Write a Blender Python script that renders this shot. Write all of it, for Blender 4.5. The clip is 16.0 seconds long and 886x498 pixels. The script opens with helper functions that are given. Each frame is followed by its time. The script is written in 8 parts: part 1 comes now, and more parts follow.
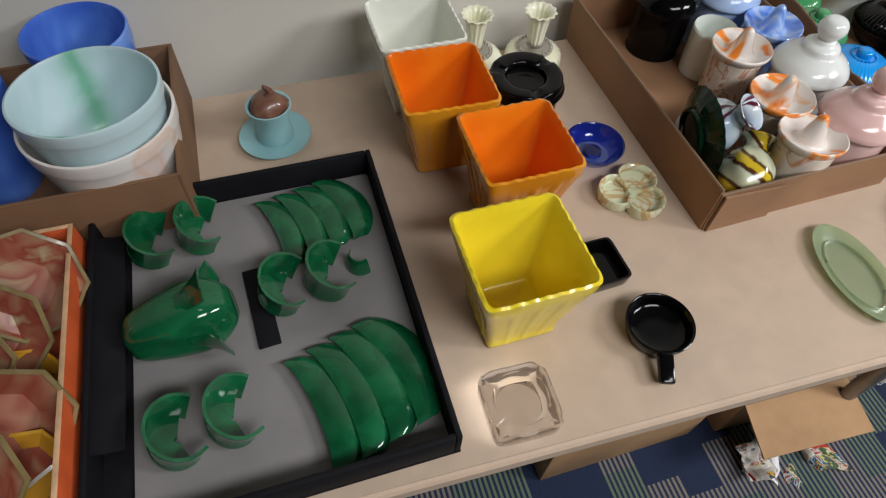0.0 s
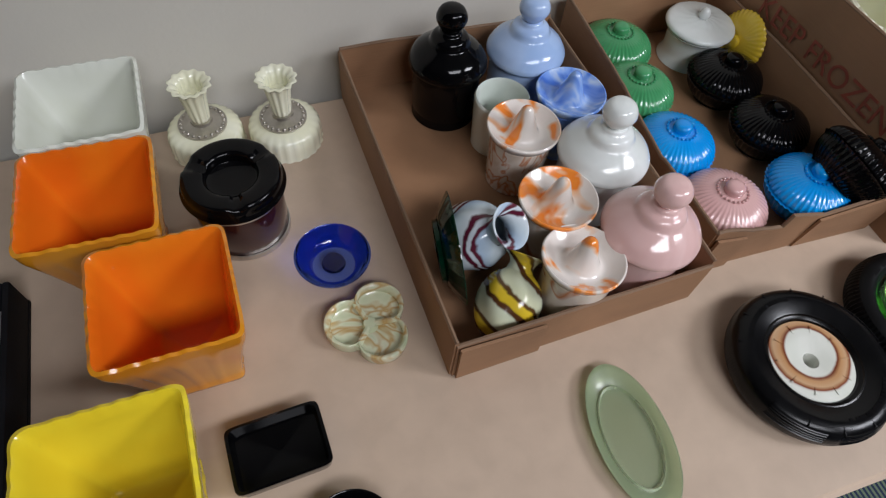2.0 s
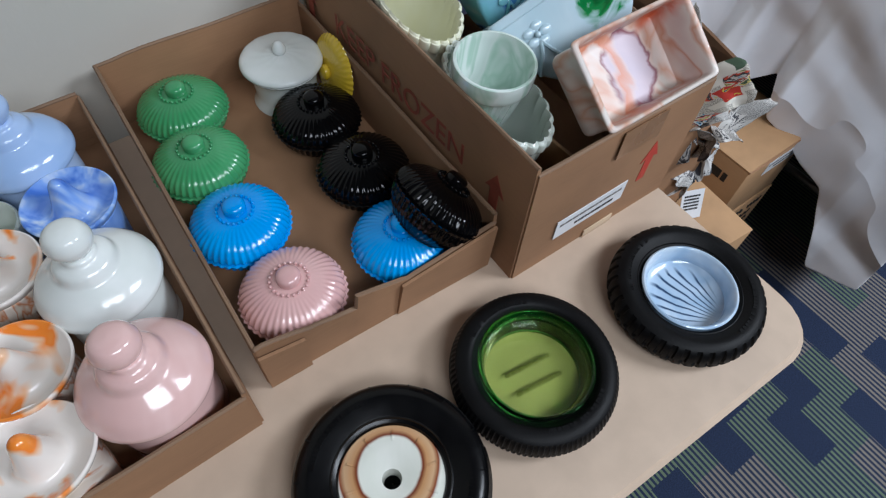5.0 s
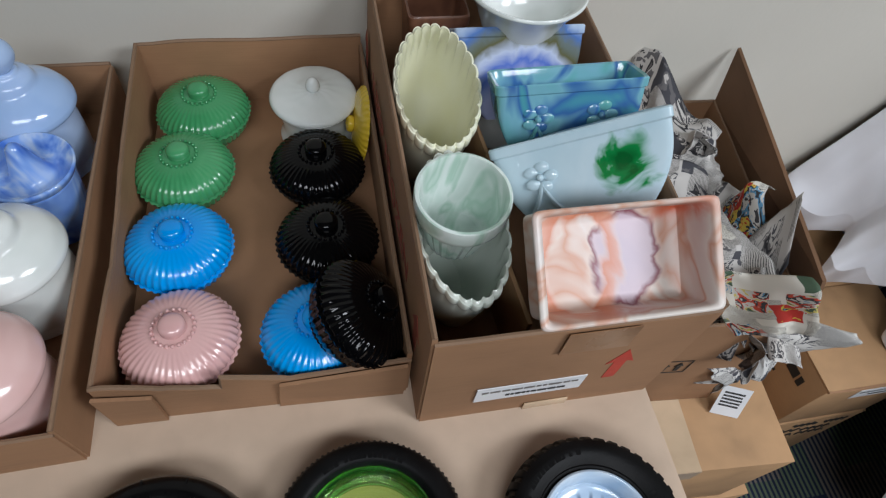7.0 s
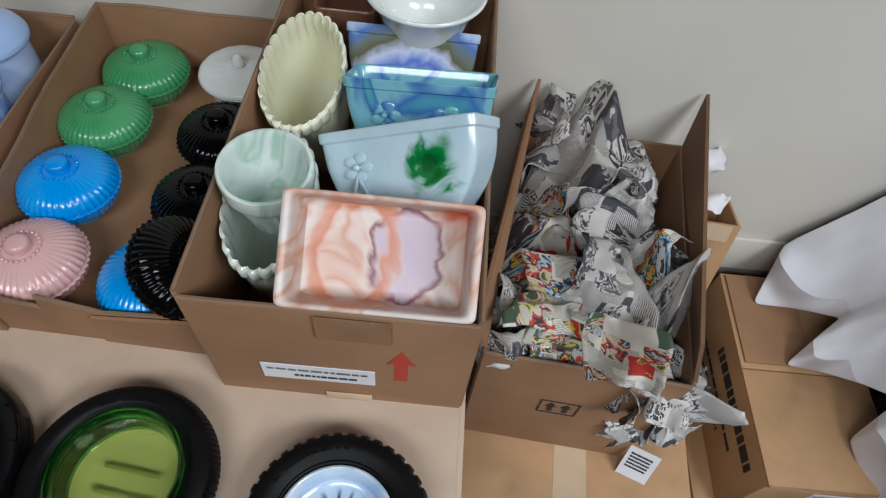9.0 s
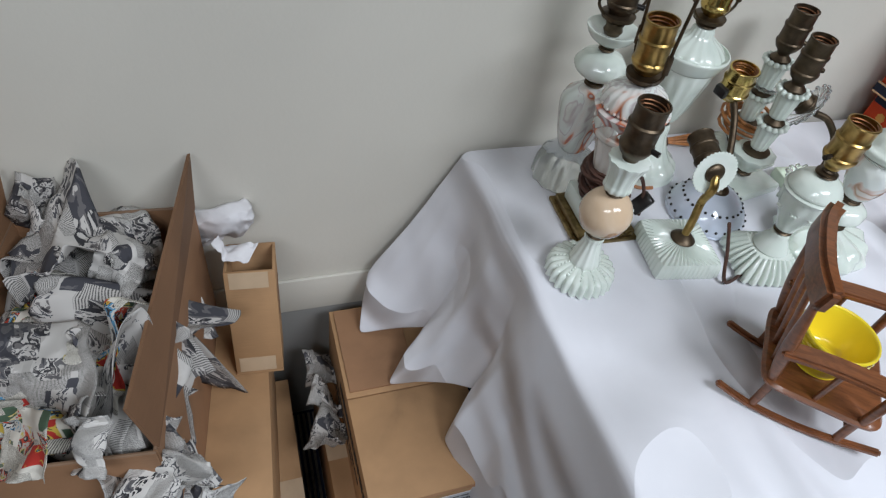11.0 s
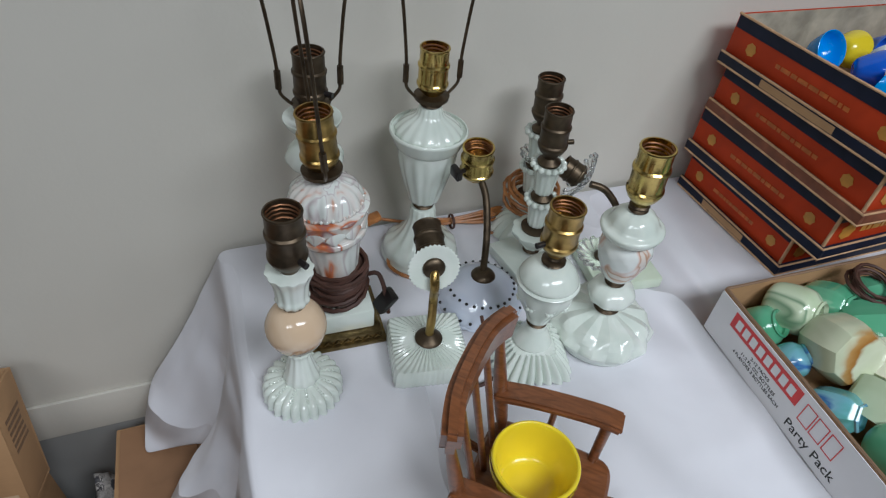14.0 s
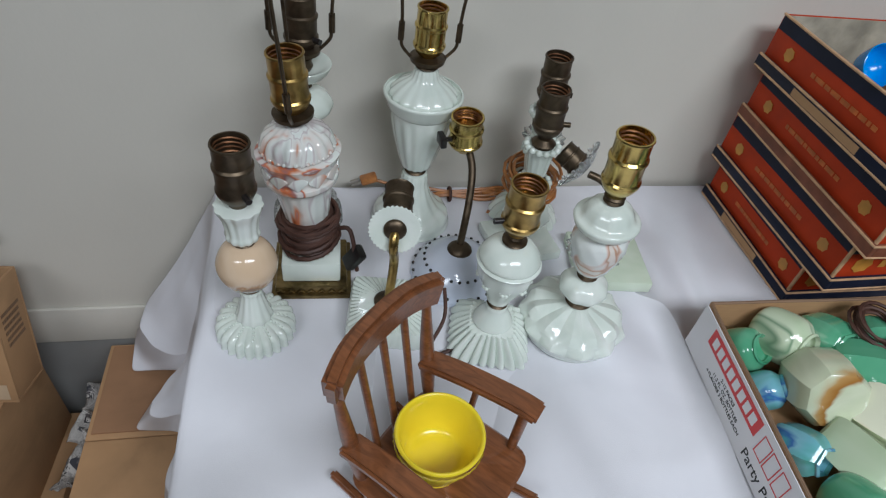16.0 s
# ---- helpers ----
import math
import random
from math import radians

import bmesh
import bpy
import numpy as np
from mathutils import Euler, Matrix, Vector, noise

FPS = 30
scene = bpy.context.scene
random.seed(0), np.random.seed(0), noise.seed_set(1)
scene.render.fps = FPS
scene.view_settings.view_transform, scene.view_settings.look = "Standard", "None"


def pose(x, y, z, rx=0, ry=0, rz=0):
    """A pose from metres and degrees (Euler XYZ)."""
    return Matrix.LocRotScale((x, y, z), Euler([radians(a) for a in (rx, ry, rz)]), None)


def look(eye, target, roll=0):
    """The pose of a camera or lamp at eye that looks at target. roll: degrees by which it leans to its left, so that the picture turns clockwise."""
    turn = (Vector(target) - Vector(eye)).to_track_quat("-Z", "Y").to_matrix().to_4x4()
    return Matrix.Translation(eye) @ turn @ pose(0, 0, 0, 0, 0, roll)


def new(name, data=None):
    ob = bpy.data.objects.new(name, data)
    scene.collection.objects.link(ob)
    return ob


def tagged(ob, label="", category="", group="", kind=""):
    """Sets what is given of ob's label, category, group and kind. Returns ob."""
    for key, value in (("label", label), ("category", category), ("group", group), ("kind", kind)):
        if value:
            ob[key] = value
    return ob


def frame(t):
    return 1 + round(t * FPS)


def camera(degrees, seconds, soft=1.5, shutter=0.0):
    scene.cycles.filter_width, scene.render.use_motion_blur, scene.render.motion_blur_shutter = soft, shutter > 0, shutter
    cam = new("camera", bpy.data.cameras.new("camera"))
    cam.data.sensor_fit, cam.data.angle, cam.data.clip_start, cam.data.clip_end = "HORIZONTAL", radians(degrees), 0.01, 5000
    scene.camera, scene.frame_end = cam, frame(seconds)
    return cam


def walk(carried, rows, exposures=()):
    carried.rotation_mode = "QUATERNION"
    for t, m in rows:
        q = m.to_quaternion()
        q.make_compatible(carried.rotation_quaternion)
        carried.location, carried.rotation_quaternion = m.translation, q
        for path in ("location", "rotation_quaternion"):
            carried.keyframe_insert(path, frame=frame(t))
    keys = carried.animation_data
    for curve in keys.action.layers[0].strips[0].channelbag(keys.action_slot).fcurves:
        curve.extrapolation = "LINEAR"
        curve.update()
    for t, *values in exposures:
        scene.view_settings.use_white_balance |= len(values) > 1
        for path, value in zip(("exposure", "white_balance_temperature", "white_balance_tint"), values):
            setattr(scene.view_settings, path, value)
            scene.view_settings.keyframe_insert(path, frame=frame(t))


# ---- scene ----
cam = camera(72.5, 16.0, 1.25)
PATH = [
    (0, (0.233, -0.103, 1.296), (0.631, 0.994, -0.328), 3.6),
    (0.5, (0.304, -0.029, 1.293), (0.822, 1.011, -0.334), 6.5),
    (1, (0.383, 0.053, 1.274), (0.943, 1.021, -0.384), 7.9),
    (1.5, (0.453, 0.068, 1.271), (1.083, 0.987, -0.39), 9.0),
    (2, (0.557, 0.035, 1.272), (1.042, 1.029, -0.395), 7.7),
    (2.5, (0.652, -0.014, 1.285), (1.098, 1.06, -0.343), 9.2),
    (3, (0.728, -0.031, 1.288), (1.171, 1.076, -0.318), 7.8),
    (3.5, (0.779, -0.009, 1.272), (1.273, 1.008, -0.377), 7.7),
    (4, (0.834, 0.022, 1.255), (1.463, 0.91, -0.422), 7.3),
    (4.5, (0.888, 0.027, 1.249), (1.608, 0.845, -0.428), 6.1),
    (4.7, (0.912, 0.021, 1.248), (1.636, 0.841, -0.426), 5.1),
    (6.8, (1.125, 0.027, 1.253), (1.52, 1.073, -0.405), 10.5),
    (7, (1.139, 0.058, 1.252), (1.505, 1.113, -0.407), 10.3),
    (7.5, (1.157, 0.108, 1.246), (1.51, 1.16, -0.418), 10.6),
    (8, (1.194, 0.12, 1.249), (1.395, 1.206, -0.418), 7.0),
    (8.5, (1.286, 0.075, 1.256), (1.392, 1.178, -0.409), 7.5),
    (9, (1.365, 0.019, 1.26), (1.418, 1.159, -0.383), 7.7),
    (9.5, (1.432, -0.02, 1.247), (1.509, 1.131, -0.386), 6.1),
    (10, (1.527, -0.045, 1.261), (1.81, 1.129, -0.333), 7.0),
    (10.2, (1.572, -0.043, 1.271), (2.011, 1.124, -0.292), 7.2),
    (12.3, (2.042, -0.027, 1.318), (2.653, 1.317, -0.031), 11.3),
    (12.5, (2.067, -0.044, 1.321), (2.656, 1.317, -0.021), 10.6),
    (13, (2.107, -0.065, 1.322), (2.684, 1.304, -0.017), 7.9),
    (13.5, (2.118, -0.066, 1.324), (2.72, 1.299, -0.008), 8.3),
    (14, (2.117, -0.038, 1.319), (2.725, 1.327, -0.011), 6.4),
    (14.5, (2.125, 0.024, 1.307), (2.837, 1.316, -0.043), 7.6),
    (15, (2.141, 0.032, 1.291), (2.888, 1.261, -0.098), 7.4),
    (15.5, (2.178, -0.01, 1.293), (2.747, 1.311, -0.097), 7.3),
    (16, (2.225, -0.073, 1.306), (2.617, 1.318, -0.076), 9.7),
]
walk(cam, [(t, look(eye, target, roll)) for t, eye, target, roll in PATH],
     [(0, 0.46, 6350, 12), (1.0, 0.16, 6400, 14), (1.5, 0.17, 6250, 15), (3.0, 0.04, 5750, 10), (4.5, 0.16, 5650, 9), (8.0, -0.02, 6050, 10), (10.0, 0.0, 5850, 9), (12.5, -0.52, 5900, 9), (16.0, -0.53, 5850, 9)])
# ---- light and room tone ----
world = bpy.data.worlds.new("room_air")
scene.world = world
world.use_nodes = True
world.node_tree.nodes["Background"].inputs[0].default_value = (0.9, 0.95, 1.0, 1)
world.node_tree.nodes["Background"].inputs[1].default_value = 0.09


def area_lamp(name, x, y, z, sx, sy, watts, colour):
    d = bpy.data.lights.new(name, "AREA")
    d.shape, d.size, d.size_y, d.energy, d.color = "RECTANGLE", sx, sy, watts, colour
    ob = new(name, d)
    ob.matrix_world = pose(x, y, z, 0, 0, 0)
    return ob


area_lamp("ceiling_panel_lamp", 2.75, -1.0, 2.43, 1.2, 0.6, 55, (1.0, 1.0, 0.99))
area_lamp("ceiling_panel_lamp", 0.95, -1.2, 2.43, 1.2, 0.6, 28, (1.0, 0.99, 0.97))

# ---- materials ----
T = 0.74


def mat(name, rough=0.5, metal=0.0, coat=0.0, trans=0.0, ior=1.5):
    m = bpy.data.materials.new(name)
    m.use_nodes = True
    b = m.node_tree.nodes["Principled BSDF"]
    b.inputs["Roughness"].default_value = rough
    b.inputs["Metallic"].default_value = metal
    b.inputs["Coat Weight"].default_value = coat
    b.inputs["Coat Roughness"].default_value = 0.05
    b.inputs["Transmission Weight"].default_value = trans
    b.inputs["IOR"].default_value = ior
    return m, m.node_tree.nodes, m.node_tree.links, b


def rgb(c):
    return (c[0], c[1], c[2], 1)


def ramp_of(n, stops):
    r = n.new("ShaderNodeValToRGB")
    e = r.color_ramp.elements
    e[0].position, e[0].color = stops[0][0], rgb(stops[0][1])
    e[1].position, e[1].color = stops[-1][0], rgb(stops[-1][1])
    for p, c in stops[1:-1]:
        k = e.new(p)
        k.color = rgb(c)
    return r


def noise_of(n, l, scale, detail=3.0, dist=0.0, co=None, rough=0.5):
    t = n.new("ShaderNodeTexNoise")
    t.inputs["Scale"].default_value = scale
    t.inputs["Detail"].default_value = detail
    t.inputs["Roughness"].default_value = rough
    t.inputs["Distortion"].default_value = dist
    if co:
        l.new(co, t.inputs["Vector"])
    return t


def bump_of(n, l, b, height, strength, distance=0.001):
    k = n.new("ShaderNodeBump")
    k.inputs["Strength"].default_value = strength
    k.inputs["Distance"].default_value = distance
    l.new(height, k.inputs["Height"])
    l.new(k.outputs[0], b.inputs["Normal"])
    return k


def varied(name, col, rough=0.5, var=0.15, scale=25, bump=0.1, metal=0.0, coat=0.0, fine=400, rvar=0.08):
    """A surface with soft blotches, fine grain and uneven gloss."""
    m, n, l, b = mat(name, rough, metal, coat)
    co = n.new("ShaderNodeTexCoord").outputs["Object"]
    a = noise_of(n, l, scale, 4, 0.3, co)
    lo = tuple(v * (1 - var) for v in col)
    hi = tuple(min(1, v * (1 + var)) for v in col)
    r = ramp_of(n, [(0.3, lo), (0.7, hi)])
    l.new(a.outputs["Fac"], r.inputs[0])
    l.new(r.outputs[0], b.inputs["Base Color"])
    f = noise_of(n, l, fine, 2, 0, co)
    mr = n.new("ShaderNodeMapRange")
    mr.inputs["To Min"].default_value = max(0.02, rough - rvar)
    mr.inputs["To Max"].default_value = min(1, rough + rvar)
    l.new(a.outputs["Fac"], mr.inputs[0])
    l.new(mr.outputs[0], b.inputs["Roughness"])
    if bump:
        bump_of(n, l, b, f.outputs["Fac"], bump, 0.0006)
    return m


def swirled(name, stops, scale=14, dist=3.0, rough=0.12, detail=2.0, stretch=(1, 1, 0.6), sss=0.0):
    """Slag glass: soft folded streaks of several colours under a gloss."""
    m, n, l, b = mat(name, rough, 0, 0.35)
    tc = n.new("ShaderNodeTexCoord").outputs["Object"]
    mp = n.new("ShaderNodeMapping")
    mp.inputs["Scale"].default_value = stretch
    l.new(tc, mp.inputs[0])
    oi = n.new("ShaderNodeObjectInfo")
    sc = n.new("ShaderNodeVectorMath")
    sc.operation = "SCALE"
    cb = n.new("ShaderNodeCombineXYZ")
    for k in range(3):
        l.new(oi.outputs["Random"], cb.inputs[k])
    l.new(cb.outputs[0], sc.inputs[0])
    sc.inputs["Scale"].default_value = 3.0
    ad = n.new("ShaderNodeVectorMath")
    l.new(mp.outputs[0], ad.inputs[0])
    l.new(sc.outputs[0], ad.inputs[1])
    a = noise_of(n, l, scale, detail, dist, ad.outputs[0], 0.45)
    r = ramp_of(n, stops)
    l.new(a.outputs["Fac"], r.inputs[0])
    l.new(r.outputs[0], b.inputs["Base Color"])
    if sss:
        b.inputs["Subsurface Weight"].default_value = sss
        b.inputs["Subsurface Radius"].default_value = (0.01, 0.01, 0.008)
    return m


def layered(name, base, layers, rough=0.14, scale=14, dist=2.0, coat=0.3):
    """Poured glass: a clouded base with blots and rings of other colours laid round centres of their own."""
    m, n, l, b = mat(name, rough, 0, coat)
    co = n.new("ShaderNodeTexCoord").outputs["Object"]
    cloud = noise_of(n, l, scale, 3, dist, co)
    r = ramp_of(n, base)
    l.new(cloud.outputs["Fac"], r.inputs[0])
    out = r.outputs[0]
    for centre, stretch, amount, grain, stops, mask in layers:
        mp = n.new("ShaderNodeMapping")
        mp.vector_type = "TEXTURE"
        mp.inputs["Location"].default_value = centre
        mp.inputs["Scale"].default_value = stretch
        l.new(co, mp.inputs[0])
        ln = n.new("ShaderNodeVectorMath")
        ln.operation = "LENGTH"
        l.new(mp.outputs[0], ln.inputs[0])
        nz = noise_of(n, l, grain, 3, 1.2, co)
        d = n.new("ShaderNodeMath")
        d.operation = "MULTIPLY_ADD"
        d.inputs[1].default_value = amount
        l.new(nz.outputs["Fac"], d.inputs[0])
        l.new(ln.outputs["Value"], d.inputs[2])
        sh = n.new("ShaderNodeMath")
        sh.operation = "SUBTRACT"
        sh.inputs[1].default_value = amount * 0.5
        l.new(d.outputs[0], sh.inputs[0])
        colour = ramp_of(n, stops)
        l.new(sh.outputs[0], colour.inputs[0])
        cover = ramp_of(n, [(p, (v, v, v)) for p, v in mask])
        l.new(sh.outputs[0], cover.inputs[0])
        mx = n.new("ShaderNodeMix")
        mx.data_type = "RGBA"
        l.new(cover.outputs[0], mx.inputs["Factor"])
        l.new(out, mx.inputs["A"])
        l.new(colour.outputs[0], mx.inputs["B"])
        out = mx.outputs["Result"]
    l.new(out, b.inputs["Base Color"])
    return m


def fanned(name, base, streak, centre, count):
    """Pale glass with dark streaks that fan out from one edge."""
    m, n, l, b = mat(name, 0.14, 0, 0.3)
    co = n.new("ShaderNodeTexCoord").outputs["Object"]
    cloud = noise_of(n, l, 22, 3, 1.0, co)
    r = ramp_of(n, base)
    l.new(cloud.outputs["Fac"], r.inputs[0])
    mp = n.new("ShaderNodeMapping")
    mp.vector_type = "TEXTURE"
    mp.inputs["Location"].default_value = centre
    l.new(co, mp.inputs[0])
    g = n.new("ShaderNodeTexGradient")
    g.gradient_type = "RADIAL"
    l.new(mp.outputs[0], g.inputs[0])
    nz = noise_of(n, l, 30, 2, 0.5, co)
    a = n.new("ShaderNodeMath")
    a.operation = "MULTIPLY_ADD"
    a.inputs[1].default_value = count
    l.new(g.outputs["Fac"], a.inputs[0])
    l.new(nz.outputs["Fac"], a.inputs[2])
    f = n.new("ShaderNodeMath")
    f.operation = "FRACT"
    l.new(a.outputs[0], f.inputs[0])
    lines = ramp_of(n, [(0.0, (0, 0, 0)), (0.3, (0, 0, 0)), (0.42, (1, 1, 1)), (0.56, (1, 1, 1)), (0.7, (0, 0, 0)), (1.0, (0, 0, 0))])
    l.new(f.outputs[0], lines.inputs[0])
    sp = n.new("ShaderNodeVectorMath")
    sp.operation = "LENGTH"
    l.new(co, sp.inputs[0])
    keep = ramp_of(n, [(0.029, (1, 1, 1)), (0.034, (0, 0, 0))])
    l.new(sp.outputs["Value"], keep.inputs[0])
    k = n.new("ShaderNodeMath")
    k.operation = "MULTIPLY"
    l.new(lines.outputs[0], k.inputs[0])
    l.new(keep.outputs[0], k.inputs[1])
    mx = n.new("ShaderNodeMix")
    mx.data_type = "RGBA"
    l.new(k.outputs[0], mx.inputs["Factor"])
    l.new(r.outputs[0], mx.inputs["A"])
    mx.inputs["B"].default_value = rgb(streak)
    l.new(mx.outputs["Result"], b.inputs["Base Color"])
    return m


def spiral(name, stops, turns, pitch):
    """Bands that wind round a vase's own axis."""
    m, n, l, b = mat(name, 0.12, 0, 0.3)
    tc = n.new("ShaderNodeTexCoord").outputs["Object"]
    g = n.new("ShaderNodeTexGradient")
    g.gradient_type = "RADIAL"
    l.new(tc, g.inputs[0])
    sp = n.new("ShaderNodeSeparateXYZ")
    l.new(tc, sp.inputs[0])
    a = n.new("ShaderNodeMath")
    a.operation = "MULTIPLY"
    a.inputs[1].default_value = turns
    l.new(g.outputs["Fac"], a.inputs[0])
    c = n.new("ShaderNodeMath")
    c.operation = "MULTIPLY_ADD"
    c.inputs[1].default_value = pitch
    l.new(sp.outputs[2], c.inputs[0])
    l.new(a.outputs[0], c.inputs[2])
    nz = noise_of(n, l, 40, 2, 1, tc)
    e = n.new("ShaderNodeMath")
    e.operation = "MULTIPLY_ADD"
    e.inputs[1].default_value = 0.25
    l.new(nz.outputs["Fac"], e.inputs[0])
    l.new(c.outputs[0], e.inputs[2])
    f = n.new("ShaderNodeMath")
    f.operation = "FRACT"
    l.new(e.outputs[0], f.inputs[0])
    r = ramp_of(n, stops)
    l.new(f.outputs[0], r.inputs[0])
    l.new(r.outputs[0], b.inputs["Base Color"])
    return m


def glassy(name, col, rough=0.03):
    m, n, l, b = mat(name, rough, 0, 0, 1.0, 1.5)
    b.inputs["Base Color"].default_value = rgb(col)
    co = n.new("ShaderNodeTexCoord").outputs["Object"]
    f = noise_of(n, l, 60, 2, 0, co)
    bump_of(n, l, b, f.outputs["Fac"], 0.12, 0.001)
    return m


def make_cardboard(name, col):
    m, n, l, b = mat(name, 0.75)
    co = n.new("ShaderNodeTexCoord").outputs["Object"]
    a = noise_of(n, l, 9, 5, 0.4, co)
    mp = n.new("ShaderNodeMapping")
    mp.inputs["Scale"].default_value = (1, 1, 40)
    l.new(co, mp.inputs[0])
    g = noise_of(n, l, 30, 3, 0, mp.outputs[0])
    mx = n.new("ShaderNodeMath")
    mx.operation = "MULTIPLY_ADD"
    mx.inputs[1].default_value = 0.3
    l.new(g.outputs["Fac"], mx.inputs[0])
    l.new(a.outputs["Fac"], mx.inputs[2])
    r = ramp_of(n, [(0.35, tuple(v * 0.68 for v in col)), (0.55, tuple(v * 0.92 for v in col)), (0.9, tuple(v * 1.18 for v in col))])
    l.new(mx.outputs[0], r.inputs[0])
    l.new(r.outputs[0], b.inputs["Base Color"])
    bump_of(n, l, b, mx.outputs[0], 0.25, 0.001)
    return m


def make_newspaper(name, tint, colourful):
    """Newsprint: columns of grey text lines, white margins, headline blocks and pictures."""
    m, n, l, b = mat(name, 0.85)
    co = n.new("ShaderNodeTexCoord").outputs["UV"]
    lines = n.new("ShaderNodeTexWave")
    lines.bands_direction = "Y"
    lines.inputs["Scale"].default_value = 26
    lines.inputs["Distortion"].default_value = 0.3
    l.new(co, lines.inputs["Vector"])
    mp = n.new("ShaderNodeMapping")
    mp.inputs["Scale"].default_value = (1.0, 0.6, 1.0)
    l.new(co, mp.inputs[0])
    words = noise_of(n, l, 90, 1, 0, mp.outputs[0])
    ink = n.new("ShaderNodeMath")
    ink.operation = "MULTIPLY"
    l.new(lines.outputs["Fac"], ink.inputs[0])
    l.new(words.outputs["Fac"], ink.inputs[1])
    text = ramp_of(n, [(0.14, tint), (0.36, tuple(0.32 * v for v in tint)), (0.6, tuple(0.16 * v for v in tint))])
    l.new(ink.outputs[0], text.inputs[0])
    vo = n.new("ShaderNodeTexVoronoi")
    vo.distance = "CHEBYCHEV"
    vo.inputs["Scale"].default_value = 3.4
    l.new(co, vo.inputs["Vector"])
    sep = n.new("ShaderNodeSeparateColor")
    l.new(vo.outputs["Color"], sep.inputs[0])
    pick = ramp_of(n, [(0.0, (0, 0, 0)), (0.34 if colourful else 0.5, (0, 0, 0)), (0.35 if colourful else 0.51, (1, 1, 1)), (1.0, (1, 1, 1))])
    pick.color_ramp.interpolation = "CONSTANT"
    l.new(sep.outputs[0], pick.inputs[0])
    if colourful:
        stops = [(0.0, (0.42, 0.03, 0.02)), (0.2, (0.55, 0.4, 0.06)), (0.28, (0.03, 0.03, 0.035)), (0.38, (0.1, 0.26, 0.42)), (0.44, (0.5, 0.48, 0.44)), (0.52, (0.04, 0.04, 0.045)), (0.6, (0.46, 0.06, 0.03)), (0.68, (0.5, 0.48, 0.44)), (0.78, (0.52, 0.43, 0.12)), (0.84, (0.06, 0.1, 0.06))]
    else:
        stops = [(0.0, (0.05, 0.05, 0.06)), (0.22, (0.12, 0.115, 0.12)), (0.38, tint), (0.5, (0.03, 0.03, 0.035)), (0.6, (0.14, 0.13, 0.13)), (0.68, tint), (0.78, (0.08, 0.08, 0.09)), (0.86, tint)]
    pr = ramp_of(n, stops)
    pr.color_ramp.interpolation = "CONSTANT"
    nz = noise_of(n, l, 6 if colourful else 7, 3, 0.8, co)
    mx0 = n.new("ShaderNodeMath")
    mx0.operation = "MULTIPLY_ADD"
    mx0.inputs[1].default_value = 1.5
    l.new(nz.outputs["Fac"], mx0.inputs[0])
    l.new(sep.outputs[1], mx0.inputs[2])
    sb = n.new("ShaderNodeMath")
    sb.operation = "SUBTRACT"
    sb.inputs[1].default_value = 0.75
    l.new(mx0.outputs[0], sb.inputs[0])
    l.new(sb.outputs[0], pr.inputs[0])
    mx = n.new("ShaderNodeMix")
    mx.data_type = "RGBA"
    l.new(pick.outputs[0], mx.inputs["Factor"])
    l.new(text.outputs[0], mx.inputs["A"])
    l.new(pr.outputs[0], mx.inputs["B"])
    edge = ramp_of(n, [(0.0, (0, 0, 0)), (0.56, (0, 0, 0)), (0.58, (1, 1, 1)), (1.0, (1, 1, 1))])
    l.new(vo.outputs["Distance"], edge.inputs[0])
    mg = n.new("ShaderNodeMix")
    mg.data_type = "RGBA"
    l.new(edge.outputs[0], mg.inputs["Factor"])
    l.new(mx.outputs["Result"], mg.inputs["A"])
    mg.inputs["B"].default_value = rgb(tint)
    l.new(mg.outputs["Result"], b.inputs["Base Color"])
    return m


def make_cotton():
    """White cotton: fine weave, soft rumples and a few sharp ironed creases."""
    m, n, l, b = mat("white_cotton", 0.85)
    co = n.new("ShaderNodeTexCoord").outputs["Object"]
    a = noise_of(n, l, 9, 4, 0.6, co)
    r = ramp_of(n, [(0.3, (0.71, 0.71, 0.75)), (0.7, (0.77, 0.77, 0.81))])
    l.new(a.outputs["Fac"], r.inputs[0])
    l.new(r.outputs[0], b.inputs["Base Color"])
    weave = noise_of(n, l, 900, 2, 0, co)
    bump_of(n, l, b, weave.outputs["Fac"], 0.3, 0.0005)
    first = b.inputs["Normal"].links[0].from_node
    mp = n.new("ShaderNodeMapping")
    mp.inputs["Rotation"].default_value = (0, 0, radians(35))
    mp.inputs["Scale"].default_value = (1.0, 0.45, 1.0)
    l.new(co, mp.inputs[0])
    cr = noise_of(n, l, 5, 1, 0.5, mp.outputs[0])
    rid = ramp_of(n, [(0.3, (0, 0, 0)), (0.5, (1, 1, 1)), (0.7, (0.1, 0.1, 0.1))])
    l.new(cr.outputs["Fac"], rid.inputs[0])
    bp = n.new("ShaderNodeBump")
    bp.inputs["Strength"].default_value = 0.85
    bp.inputs["Distance"].default_value = 0.034
    l.new(rid.outputs[0], bp.inputs["Height"])
    l.new(first.outputs[0], bp.inputs["Normal"])
    l.new(bp.outputs[0], b.inputs["Normal"])
    return m


